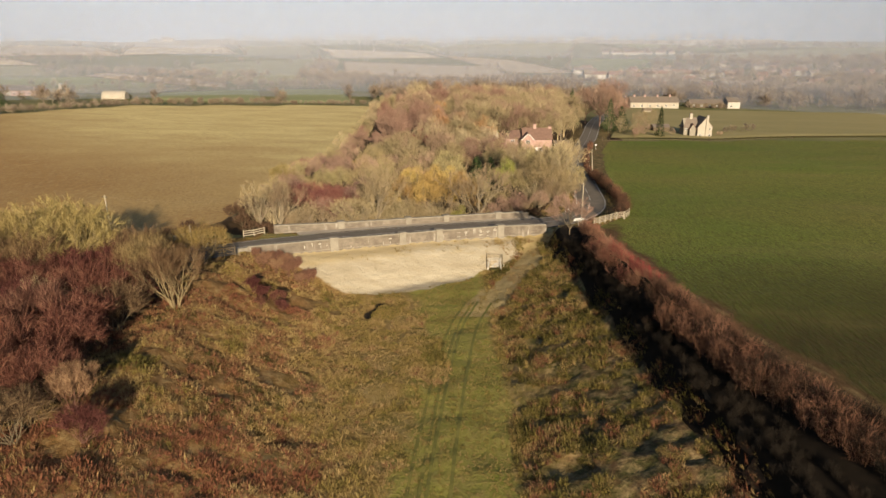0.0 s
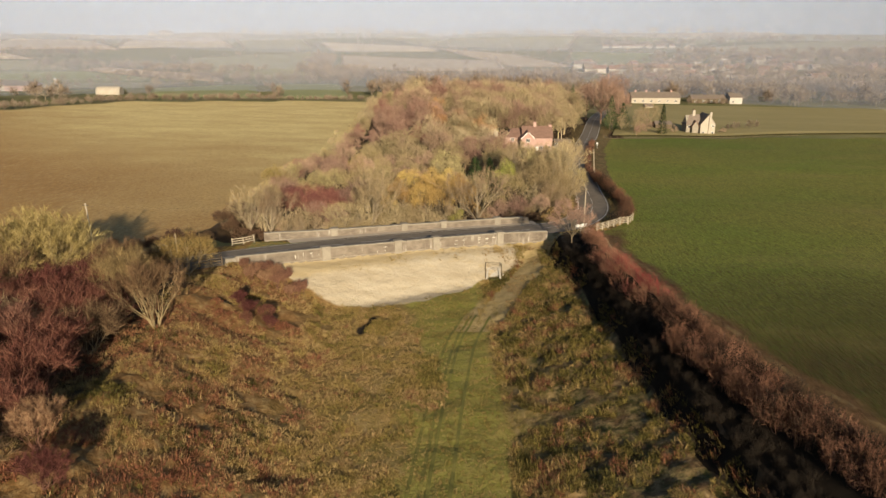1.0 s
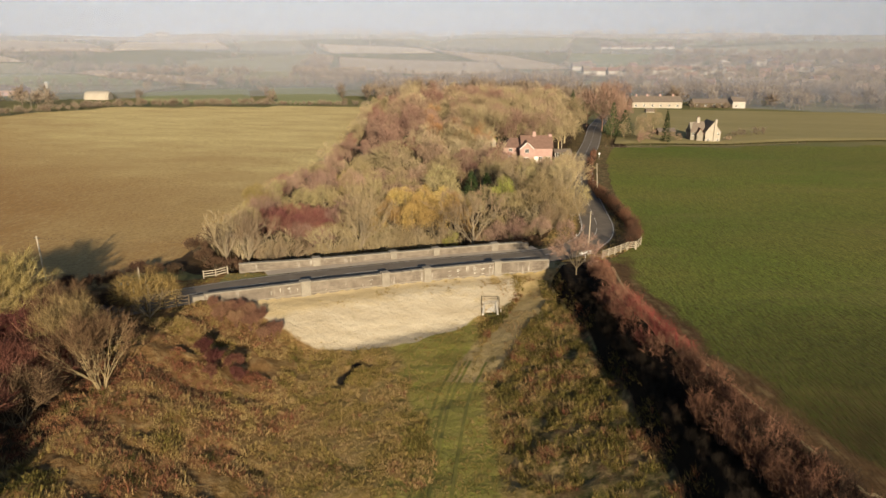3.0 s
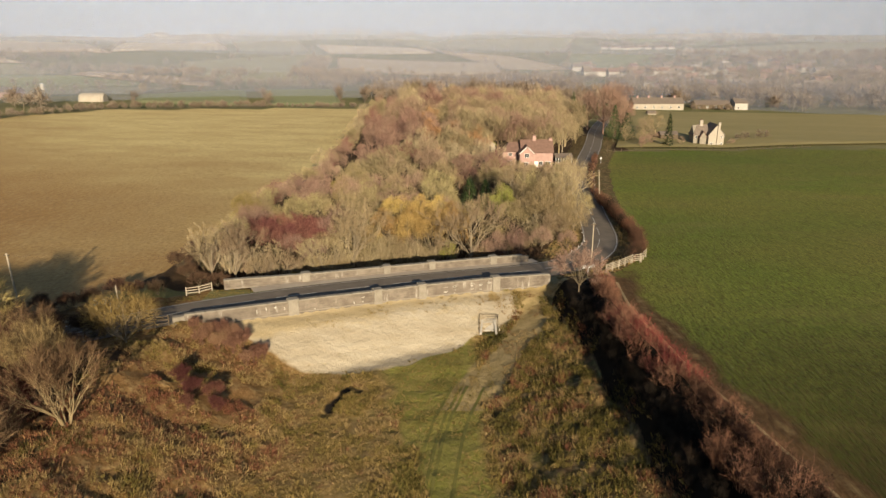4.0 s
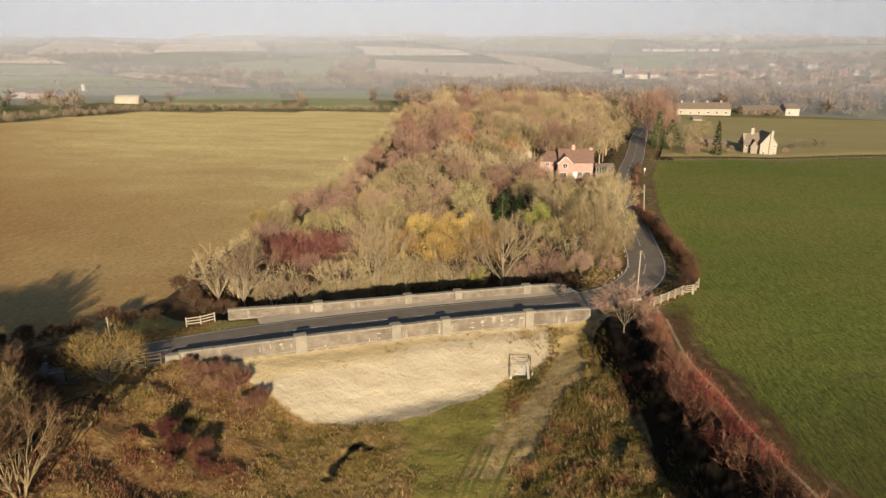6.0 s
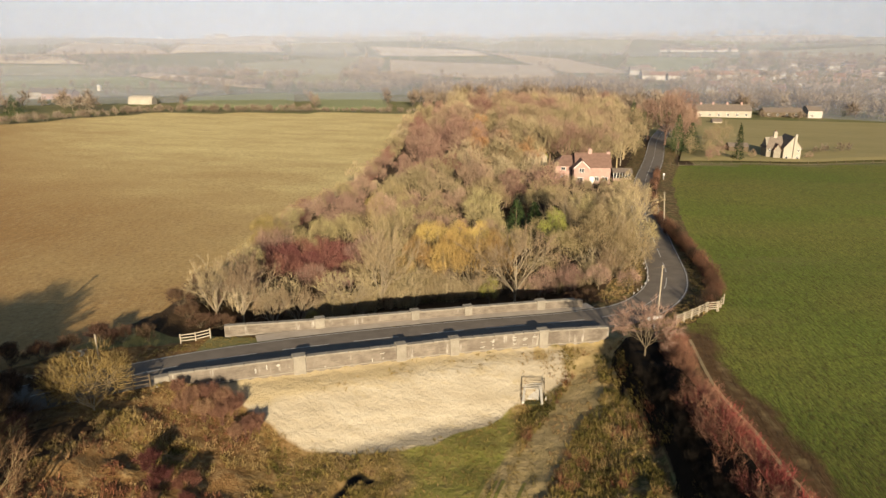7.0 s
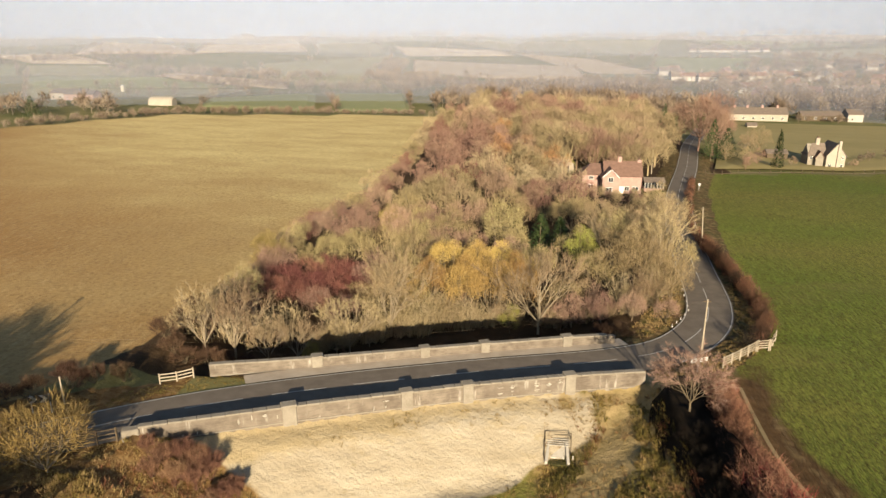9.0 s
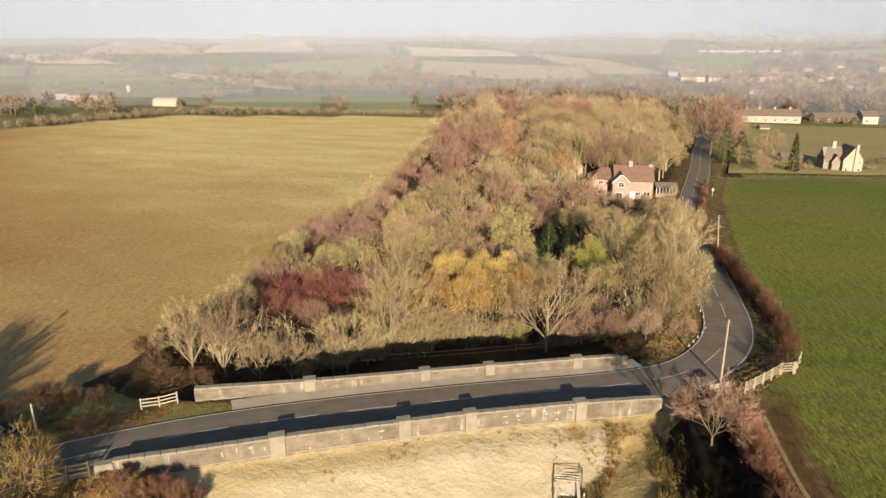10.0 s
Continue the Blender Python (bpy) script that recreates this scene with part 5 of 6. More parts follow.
scatter(2600, 6, 16, 78, 99, lambda x, y: (fill_zone(x, y)[1] > 0.6) & (grain(x, y, 1.5, 22) > 0.4) & (x > 15 - (y - 76) * 0.35 - 6), "dry_grass", "bleached dry grass on the ramp", TUFTS,
        lambda x, y: 0.70 + 0.14 * grain(x, y, 2, 24), lambda x, y: 0.5 + 0 * x)
scatter(220, -17, -4, 95, 103, lambda x, y: (road_near(x, y)[0] > 2.9) & (road_near(x, y)[0] < 3.7) & (grain(x, y, 2.2, 51) > 0.5), "pavement_weeds", "brown weeds growing along the parapet's foot", TUFTS,
        lambda x, y: 0.7 + 0 * x, lambda x, y: 0.75 + 0 * x)
TRACK = spline([(-1.6, 22, 0), (-0.3, 41, 0), (0.5, 50, 0), (1.2, 57, 0), (2.3, 66, 0), (3.3, 72, 0), (5.2, 78.5, 0)], 0.6)
PATH = spline([(40.5, -38, 0), (30.2, 40, 0), (28.0, 50, 0), (26.1, 60.3, 0), (25.1, 66.6, 0), (24.3, 72.6, 0), (24.0, 80.5, 0), (23.4, 88, 0), (24.3, 99.5, 0)], 0.8)
strip("field_path", np.array([(x, y, h(x, y)) for x, y, _ in PATH]), 0.16, -0.16, 0.03, M_PATH, "thin trodden straw line between hedge and field", "path")
M_RUT = plain("trodden_grass", (0.085, 0.088, 0.018), (0.165, 0.145, 0.04), 1.2, 12)
for off in (-0.85, 0.85, -2.3, -1.4):
    pts = np.array([(x + off, y, h(x + off, y)) for x, y, _ in TRACK])
    strip("wheel_rut", pts, 0.14, -0.14, 0.03, M_RUT, "worn wheel rut in the grass", "track")


# ---- distance: fields, hedges, trees ----
# four corners on the plan, and the crop
FIELDS_VALLEY = [
    ((-398, 568), (-220, 597), (-351, 687), (-469, 667), "pasture"), ((-475, 676), (-360, 694), (-453, 783), (-545, 772), "dull"),
    ((-356, 697), (-183, 586), (-206, 657), (-353, 726), "tan"), ((-157, 374), (-95, 365), (-133, 496), (-176, 424), "pasture"),
    ((-342, 492), (-185, 442), (-215, 585), (-398, 568), "dull"), ((-85, 371), (-50, 381), (-73, 506), (-126, 498), "pasture"),
    ((-223, 630), (-117, 657), (-199, 1141), (-304, 852), "dull"), ((-177, 1145), (-6, 1121), (-31, 1237), (-247, 1437), "stubble"),
]
FIELDS_SLOPE = [
    ((-113, 807), (66, 655), (70, 916), (-147, 1036), "tan"), ((141, 800), (230, 771), (327, 1033), (192, 1050), "pasture"),
    ((81, 808), (157, 789), (102, 1026), (-6, 1189), "tan"), ((-603, 942), (-436, 957), (-641, 1301), (-1024, 1693), "tan"),
    ((-447, 979), (-356, 1206), (-633, 2011), (-748, 1709), "stubble"), ((-328, 1177), (-224, 1225), (-334, 1669), (-546, 1881), "dull"),
    ((57, 231), (190, 262), (236, 368), (98, 371), "meadow"), ((-30, 1260), (200, 1150), (330, 1750), (-200, 1800), "dull"),
]
FIELDS_FAR = [
    ((-560, 800), (-460, 800), (-600, 935), (-760, 960), "stubble"), ((-700, 640), (-480, 668), (-560, 775), (-820, 760), "pasture"),
    ((420, 1050), (700, 960), (820, 1300), (440, 1240), "dull"), ((420, 1330), (800, 1350), (1000, 1900), (380, 1700), "pasture"),
    ((-900, 1750), (-560, 2050), (-900, 2900), (-1500, 2500), "tan"), ((-300, 1850), (250, 1830), (300, 2700), (-500, 2800), "pasture"),
    ((300, 1850), (900, 1950), (1300, 2700), (350, 2700), "tan"), ((-1500, 1300), (-1050, 1720), (-1600, 2400), (-2300, 1900), "dull"),
]
CROPS = {"pasture": ((0.185, 0.205, 0.095), (0.25, 0.25, 0.125)), "dull": ((0.22, 0.21, 0.105), (0.29, 0.26, 0.135)), "tan": ((0.36, 0.275, 0.175), (0.46, 0.36, 0.235)), "stubble": ((0.50, 0.39, 0.24), (0.58, 0.475, 0.32)),
         "meadow": ((0.19, 0.165, 0.062), (0.29, 0.237, 0.105))}
CROP_MAT = {k: plain("field_" + k, a, b, 0.012, 0.25, 0.95, 0.2, stretch=(1, 3, 1) if k == "meadow" else (1, 1, 1)) for k, (a, b) in CROPS.items()}
CROP_LABEL = {"pasture": "green grazed pasture on the far slope", "dull": "grey-green winter grass field", "tan": "pale brown ploughed field", "stubble": "straw-coloured stubble field", "meadow": "striped olive meadow behind the cottage"}
hedge_lines = []
for a, b, c, d, crop in FIELDS_VALLEY + FIELDS_SLOPE + FIELDS_FAR:
    n = 26 if crop == "meadow" else 14
    v, f = [], []
    for i in range(n + 1):
        for j in range(n + 1):
            s, t = i / n, j / n
            px = (a[0] * (1 - s) + b[0] * s) * (1 - t) + (d[0] * (1 - s) + c[0] * s) * t
            py = (a[1] * (1 - s) + b[1] * s) * (1 - t) + (d[1] * (1 - s) + c[1] * s) * t
            v.append((px, py))
    v = np.array(v)
    rim = np.array([i in (0, n) or j in (0, n) for i in range(n + 1) for j in range(n + 1)])
    z = height(v[:, 0], v[:, 1]) + np.where(rim, 0.15 if crop == "meadow" else -0.4, 0.5) + 0.0012 * np.hypot(v[:, 0], v[:, 1])
    for i in range(n):
        for j in range(n):
            k = i * (n + 1) + j
            f.append((k, k + n + 1, k + n + 2, k + 1))
    tagged(new("field", mesh_of("field", np.column_stack([v, z]), f, CROP_MAT[crop])), CROP_LABEL[crop], "field", kind="structure")
    hedge_lines += [(a, b), (b, c), (d, a), (d, c)]
PUFF = [puff(i, 130, 8.5, 8.0) for i in range(8)]
BUSH = [puff(30 + i, 22, 3.2, 4.2) for i in range(6)]
spots = []


def far_tree(x, y, s, tone, protos=PUFF, sq=1.0):
    spots.append((protos[rnd.randrange(len(protos))], x, y, s, rnd.uniform(0, 6.28), sq, min(1.0, max(0.0, tone))))


for (ax, ay), (bx, by) in hedge_lines:
    ln = math.hypot(bx - ax, by - ay)
    if max(abs(ax), abs(bx)) > 240 or ay > 380:
        n = int(ln / (3.6 if ay < 800 else 6.0))
        for i in range(n):
            t = (i + rnd.random()) / n
            x, y = ax + (bx - ax) * t, ay + (by - ay) * t
            far_tree(x + rnd.gauss(0, 0.6), y + rnd.gauss(0, 0.6), rnd.uniform(0.7, 1.3), rnd.uniform(0.1, 0.5), BUSH)
            if rnd.random() < 0.10:
                far_tree(x, y, rnd.uniform(0.6, 1.1), rnd.uniform(0.2, 0.8))


def belt(x0, y0, x1, y1, wide, n, s0=0.7, s1=1.3, t0=0.15, t1=0.8):
    for _ in range(n):
        t = rnd.random()
        w = rnd.uniform(-0.5, 0.5) * wide
        d = math.hypot(x1 - x0, y1 - y0)
        far_tree(x0 + (x1 - x0) * t - (y1 - y0) / d * w, y0 + (y1 - y0) * t + (x1 - x0) / d * w, rnd.uniform(s0, s1), rnd.uniform(t0, t1))


belt(-150, 334, -82, 355, 4, 90, 0.25, 0.55, 0.3, 0.8)
belt(-82, 355, -34, 367, 4, 66, 0.2, 0.4, 0.3, 0.8)           # far hedge of the stubble field
belt(-181, 268, -152, 336, 8, 110, 0.22, 0.5, 0.3, 0.85)
belt(-250, 290, -185, 345, 40, 60, 0.6, 1.2)
belt(-26, 385, -20, 560, 40, 130, 0.7, 1.2)          # the wood goes on down the valley
belt(-40, 560, -120, 720, 70, 150, 0.8, 1.4)
belt(-10, 420, 70, 520, 90, 240, 0.8, 1.5)
belt(20, 330, 70, 420, 70, 150, 0.9, 1.5)
belt(0, 560, 120, 660, 90, 200, 0.8, 1.3)
belt(75, 390, 110, 480, 40, 60, 0.8, 1.3)
belt(-165, 540, -60, 520, 10, 40, 0.8, 1.2, 0.7, 0.88)
belt(-420, 735, -180, 690, 40, 130, 0.8, 1.3)
belt(-300, 640, -160, 600, 20, 50, 0.7, 1.1)
belt(-130, 700, -155, 960, 30, 70, 0.9, 1.5)
belt(-650, 800, -420, 860, 60, 90, 0.9, 1.5)
belt(134, 382, 160, 386, 5, 12, 0.3, 0.6)
belt(172, 392, 300, 392, 16, 60, 0.6, 1.2)           # gardens and trees of the village
belt(120, 430, 300, 440, 60, 260, 0.7, 1.4)
belt(150, 500, 420, 520, 80, 330, 0.7, 1.3)
belt(140, 600, 460, 620, 90, 330, 0.7, 1.3)
belt(180, 700, 520, 720, 80, 230, 0.7, 1.3)
belt(240, 820, 560, 850, 90, 200, 0.9, 1.5)
belt(270, 392, 480, 425, 80, 190, 0.8, 1.5)
belt(330, 1000, 640, 960, 60, 110, 1.0, 1.6)
belt(300, 1340, 760, 1310, 40, 90, 1.2, 2.0)
belt(-900, 2100, -200, 2000, 60, 110, 1.5, 2.4)
belt(-200, 1900, 900, 1950, 60, 150, 1.5, 2.4)
belt(-1500, 1500, -1050, 1740, 60, 90, 1.5, 2.2)
belt(-900, 2900, 1400, 2800, 160, 260, 1.6, 3.2)
for x, y in ((106, 256), (109, 258), (112, 262), (115, 259), (119, 262)):
    far_tree(x, y, rnd.uniform(0.35, 0.55), rnd.uniform(0.1, 0.4))
for _ in range(140):
    x = rnd.uniform(-900, 900)
    far_tree(x, rnd.uniform(650, 2000), rnd.uniform(0.8, 1.4), rnd.uniform(0.2, 0.8))
zs = height([p[1] for p in spots], [p[2] for p in spots])
merge("far_trees", [(*placed(p[0], p[1], p[2], z, p[3], p[4], p[5]), p[6]) for p, z in zip(spots, zs)], S_FAR, "hazy belts of leafless trees and hedges over the valley", "woodland")


def conifer(name, x, y, tall, wide, label, seed):
    r = np.random.RandomState(seed)
    n = 900
    t = r.beta(1.1, 1.5, n)
    rad = (1 - t) ** 0.8 * wide / 2 * r.uniform(0.6, 1.05, n)
    a = r.uniform(0, 6.283, n)
    p = np.stack([np.cos(a) * rad, np.sin(a) * rad, 0.4 + t * (tall - 0.4)], 1)
    o = np.stack([np.cos(a) * 0.4, np.sin(a) * 0.4, r.uniform(-0.25, 0.5, n)], 1) * r.uniform(0.6, 1.3, n)[:, None]
    s = np.stack([-np.sin(a), np.cos(a), a * 0 + 0.1], 1) * 0.22
    i = np.arange(n)
    th = thing(name, Matrix.Translation((x, y, h(x, y))), label, "tree")
    part("crown", mesh_of("crown", np.concatenate([p - s, p + s, p + o]), np.stack([i, i + n, i + 2 * n], 1), T_GREEN), None, th)
    wv, wf = [], []
    tube(wv, wf, Vector((0, 0, -0.2)), Vector((0, 0, tall * 0.9)), 0.2, 0.03, 6)
    part("trunk", mesh_of("trunk", wv, wf, M_BARK), None, th)


conifer("cypress", 76, 239, 11, 3.6, "tall dark green garden cypress", 1)
conifer("conifer", 60, 247, 12, 8, "broad dark evergreen beside the road", 2)
conifer("conifer", 65, 250, 10, 8, "broad dark evergreen beside the road", 3)
conifer("conifer", 7.4, 149.5, 7.5, 5.6, "dark evergreen in the wood", 4)
conifer("conifer", 10.4, 146.5, 7.0, 5.0, "dark evergreen in the wood", 5)
conifer("conifer", -193, 300, 9, 9, "dark evergreen by the farm", 6)
conifer("conifer", 50, 268, 15, 7, "tall dark evergreen in the wood", 8)


# ---- tinted sheets for the haze over the valley ----
def mist(name, r, dense, top):
    n = Nodes("mist_" + name)
    t = n.t.nodes
    sep = t.new("ShaderNodeSeparateXYZ")
    n.link(n.pos, sep.inputs[0])
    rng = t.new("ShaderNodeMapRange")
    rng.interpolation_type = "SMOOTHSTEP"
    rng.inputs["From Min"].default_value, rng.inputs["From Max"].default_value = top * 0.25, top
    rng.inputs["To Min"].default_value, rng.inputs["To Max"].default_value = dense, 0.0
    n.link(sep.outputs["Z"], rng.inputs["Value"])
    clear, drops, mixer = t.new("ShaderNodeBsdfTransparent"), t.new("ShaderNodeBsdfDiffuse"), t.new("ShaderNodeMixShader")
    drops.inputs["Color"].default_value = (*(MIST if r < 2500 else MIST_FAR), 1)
    n.link(rng.outputs[0], mixer.inputs[0])
    n.link(clear.outputs[0], mixer.inputs[1])
    n.link(drops.outputs[0], mixer.inputs[2])
    n.link(mixer.outputs[0], n.out.inputs["Surface"])
    t.remove(n.bsdf)
    v, f = [], []
    k = 72
    for i in range(k + 1):
        a = radians(-75 + 150 * i / k)
        x, y = math.sin(a) * r, 40 + math.cos(a) * r
        v += [(x, y, -25), (x, y, top)]
    for i in range(k):
        f.append((2 * i, 2 * i + 2, 2 * i + 3, 2 * i + 1))
    tagged(new("haze_sheet", mesh_of("haze_sheet", v, f, n.m)), "translucent sheet tinted to stand in for winter haze over the valley", "haze", kind="stuff")


# sheet colours stand in for haze; the bluer far one also tints the low sky
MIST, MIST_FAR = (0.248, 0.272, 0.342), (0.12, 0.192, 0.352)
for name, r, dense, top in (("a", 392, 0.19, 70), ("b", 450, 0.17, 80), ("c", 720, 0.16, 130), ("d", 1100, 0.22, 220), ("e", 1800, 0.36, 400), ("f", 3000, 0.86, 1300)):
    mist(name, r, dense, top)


# ---- houses ----
def window(parent, x, y, z, w, t, face="S"):
    """A framed window on a wall that faces south or west."""
    if face == "S":
        fr = part("window", box_bm(x - w / 2, y - 0.05, z, x + w / 2, y + 0.04, z + t, bevel=0.01), M_WHITE, parent)
        part("pane", box_bm(x - w / 2 + 0.09, y - 0.065, z + 0.09, x - 0.04, y - 0.04, z + t - 0.09), M_GLASS, fr)
        part("pane", box_bm(x + 0.04, y - 0.065, z + 0.09, x + w / 2 - 0.09, y - 0.04, z + t - 0.09), M_GLASS, fr)
    else:
        fr = part("window", box_bm(x - 0.05, y - w / 2, z, x + 0.04, y + w / 2, z + t, bevel=0.01), M_WHITE, parent)
        part("pane", box_bm(x - 0.065, y - w / 2 + 0.09, z + 0.09, x - 0.04, y + w / 2 - 0.09, z + t - 0.09), M_GLASS, fr)


def prism(x0, x1, y0, y1, eaves, ridge, along_x=True, hip0=0.0, hip1=0.0):
    """Walls up to the gables."""
    bm = bmesh.new()
    if along_x:
        ym = (y0 + y1) / 2
        pts = [(x0, y0, 0), (x1, y0, 0), (x1, y1, 0), (x0, y1, 0), (x0, y0, eaves), (x1, y0, eaves), (x1, y1, eaves), (x0, y1, eaves), (x0 + hip0, ym, ridge), (x1 - hip1, ym, ridge)]
        fs = [(0, 1, 5, 4), (1, 2, 6, 9, 5) if not hip1 else (1, 2, 6, 5), (2, 3, 7, 6), (3, 0, 4, 8, 7) if not hip0 else (3, 0, 4, 7), (4, 5, 9, 8), (6, 7, 8, 9)]
        fs += ([(5, 6, 9)] if hip1 else []) + ([(7, 4, 8)] if hip0 else [])
    else:
        xm = (x0 + x1) / 2
        pts = [(x0, y0, 0), (x1, y0, 0), (x1, y1, 0), (x0, y1, 0), (x0, y0, eaves), (x1, y0, eaves), (x1, y1, eaves), (x0, y1, eaves), (xm, y0 + hip0, ridge), (xm, y1 - hip1, ridge)]
        fs = [(0, 1, 5, 8, 4), (1, 2, 6, 5), (2, 3, 7, 9, 6), (3, 0, 4, 7), (5, 6, 9, 8), (7, 4, 8, 9)]
    vs = [bm.verts.new(p) for p in pts]
    for f in fs:
        bm.faces.new([vs[i] for i in f])
    return bm


def slopes(x0, x1, y0, y1, eaves, ridge, along_x=True, over=0.35, hip0=0.0, hip1=0.0, thick=0.16):
    """A roof of two slopes, with hips where asked, as a thick shell."""
    bm = bmesh.new()
    run = ((y1 - y0) if along_x else (x1 - x0)) / 2
    drop = over * (ridge - eaves) / run
    if along_x:
        ym = (y0 + y1) / 2
        o0, o1 = (over if hip0 else 0.2), (over if hip1 else 0.2)
        a, b = [(x0 - o0, y0 - over, eaves - drop), (x1 + o1, y0 - over, eaves - drop), (x1 + o1, y1 + over, eaves - drop), (x0 - o0, y1 + over, eaves - drop)], [(x0 + hip0 - (0 if hip0 else 0.2), ym, ridge), (x1 - hip1 + (0 if hip1 else 0.2), ym, ridge)]
        fs = [(0, 1, 5, 4), (2, 3, 4, 5)] + ([(1, 2, 5)] if hip1 else []) + ([(3, 0, 4)] if hip0 else [])
    else:
        xm = (x0 + x1) / 2
        a, b = [(x0 - over, y0 - 0.2, eaves - drop), (x1 + over, y0 - 0.2, eaves - drop), (x1 + over, y1 + 0.2, eaves - drop), (x0 - over, y1 + 0.2, eaves - drop)], [(xm, y0 - 0.2, ridge), (xm, y1 + 0.2, ridge)]
        fs = [(1, 2, 5, 4), (3, 0, 4, 5)]
    vs = [bm.verts.new((p[0], p[1], p[2] + 0.02)) for p in a + b]
    faces = [bm.faces.new([vs[i] for i in f]) for f in fs]
    bmesh.ops.recalc_face_normals(bm, faces=faces)
    r = bmesh.ops.solidify(bm, geom=faces, thickness=-thick)
    return bm


def red_house():
    th = thing("house", Matrix.Translation((0, -0.8, h(26, 196) - 0.2)) @ Matrix.Diagonal((1, 1, 0.87, 1)), "pink-red brick cottage with a clay-tiled gabled roof", "house")
    part("wall", prism(23.2, 31.6, 197.6, 203.6, 5.0, 8.0, True), M_BRICK, th)
    part("roof", slopes(23.2, 31.6, 197.6, 203.6, 5.0, 8.0, True), M_TILE, th)
    part("gable_wall", prism(22.6, 26.2, 195.6, 199.5, 4.9, 6.9, False), M_BRICK, th)
    part("gable_roof", slopes(22.6, 26.2, 195.6, 200.2, 4.9, 6.9, False), M_TILE, th)
    part("wing_wall", prism(18.4, 22.4, 199.4, 205.0, 4.9, 7.0, True, 1.8, 0.0), M_BRICK, th)
    part("wing_roof", slopes(18.4, 22.9, 199.4, 205.0, 4.9, 7.0, True, 0.35, 2.2, 0.0), M_TILE, th)
    for s in (-1, 1):
        bm = bmesh.new()
        box(bm, -1.35, -0.06, -0.09, 1.35, 0.06, 0.09)
        p = part("bargeboard", bm, M_WHITE, th, "white painted bargeboard")
        p.matrix_local = Matrix.Translation((24.4 + s * 1.03, 195.36, 5.82)) @ Matrix.Rotation(s * math.atan2(2.0, 1.8), 4, "Y")
    window(th, 24.4, 195.58, 3.6, 1.2, 1.3)
    window(th, 24.1, 195.58, 0.9, 1.5, 1.4)
    window(th, 28.4, 197.58, 0.9, 1.1, 1.2)
    window(th, 30.3, 197.58, 0.9, 1.5, 1.2)
    window(th, 20.4, 199.38, 3.4, 1.1, 1.0)
    window(th, 20.4, 199.38, 0.9, 1.2, 1.2)
    part("door", box_bm(26.7, 197.5, 0, 27.7, 197.62, 2.1, bevel=0.02), M_WHITE, th)
    for cx, cy, z0, t in ((26.8, 200.6, 7.5, 1.9), (31.2, 200.6, 7.4, 1.2)):
        c = part("chimney", box_bm(cx - 0.45, cy - 0.35, z0 - 1, cx + 0.45, cy + 0.35, z0 + t, bevel=0.04), M_BRICK, th)
        part("chimney_pot", box_bm(cx - 0.14, cy - 0.14, z0 + t, cx + 0.14, cy + 0.14, z0 + t + 0.45, bevel=0.03), M_TILE, c)
    out = thing("outhouse", Matrix.Translation((0, 0, h(16, 222) - 0.1)), "small brick outhouse with a mossy gable roof", "shed")
    part("wall", prism(14.0, 18.0, 219, 224, 2.6, 4.6, False), M_RENDER, out)
    part("roof", slopes(14.0, 18.0, 219, 224, 2.6, 4.6, False), plain("mossy_tile", (0.12, 0.13, 0.03), (0.24, 0.22, 0.06), 1.0, 6), out)
    part("doorway", box_bm(15.4, 218.9, 0, 16.8, 219.02, 2.1), M_BLACK, out)
    gar = thing("conservatory", Matrix.Translation((0, -1.0, h(34.5, 199.5) - 0.1)), "low white conservatory beside the cottage", "conservatory")
    part("base_wall", box_bm(32.6, 199.2, 0, 37.0, 202.4, 0.8), M_BRICK, gar)
    part("glazing", box_bm(32.7, 199.3, 0.8, 36.9, 202.3, 2.2), M_GLASS, gar)
    for i in range(7):
        part("glazing_bar", box_bm(32.62 + i * 0.7, 199.22, 0.8, 32.72 + i * 0.7, 199.3, 2.25), M_WHITE, gar)
    part("roof", slopes(32.6, 37.0, 199.2, 202.4, 2.2, 2.9, True, 0.15), M_SLATE, gar)


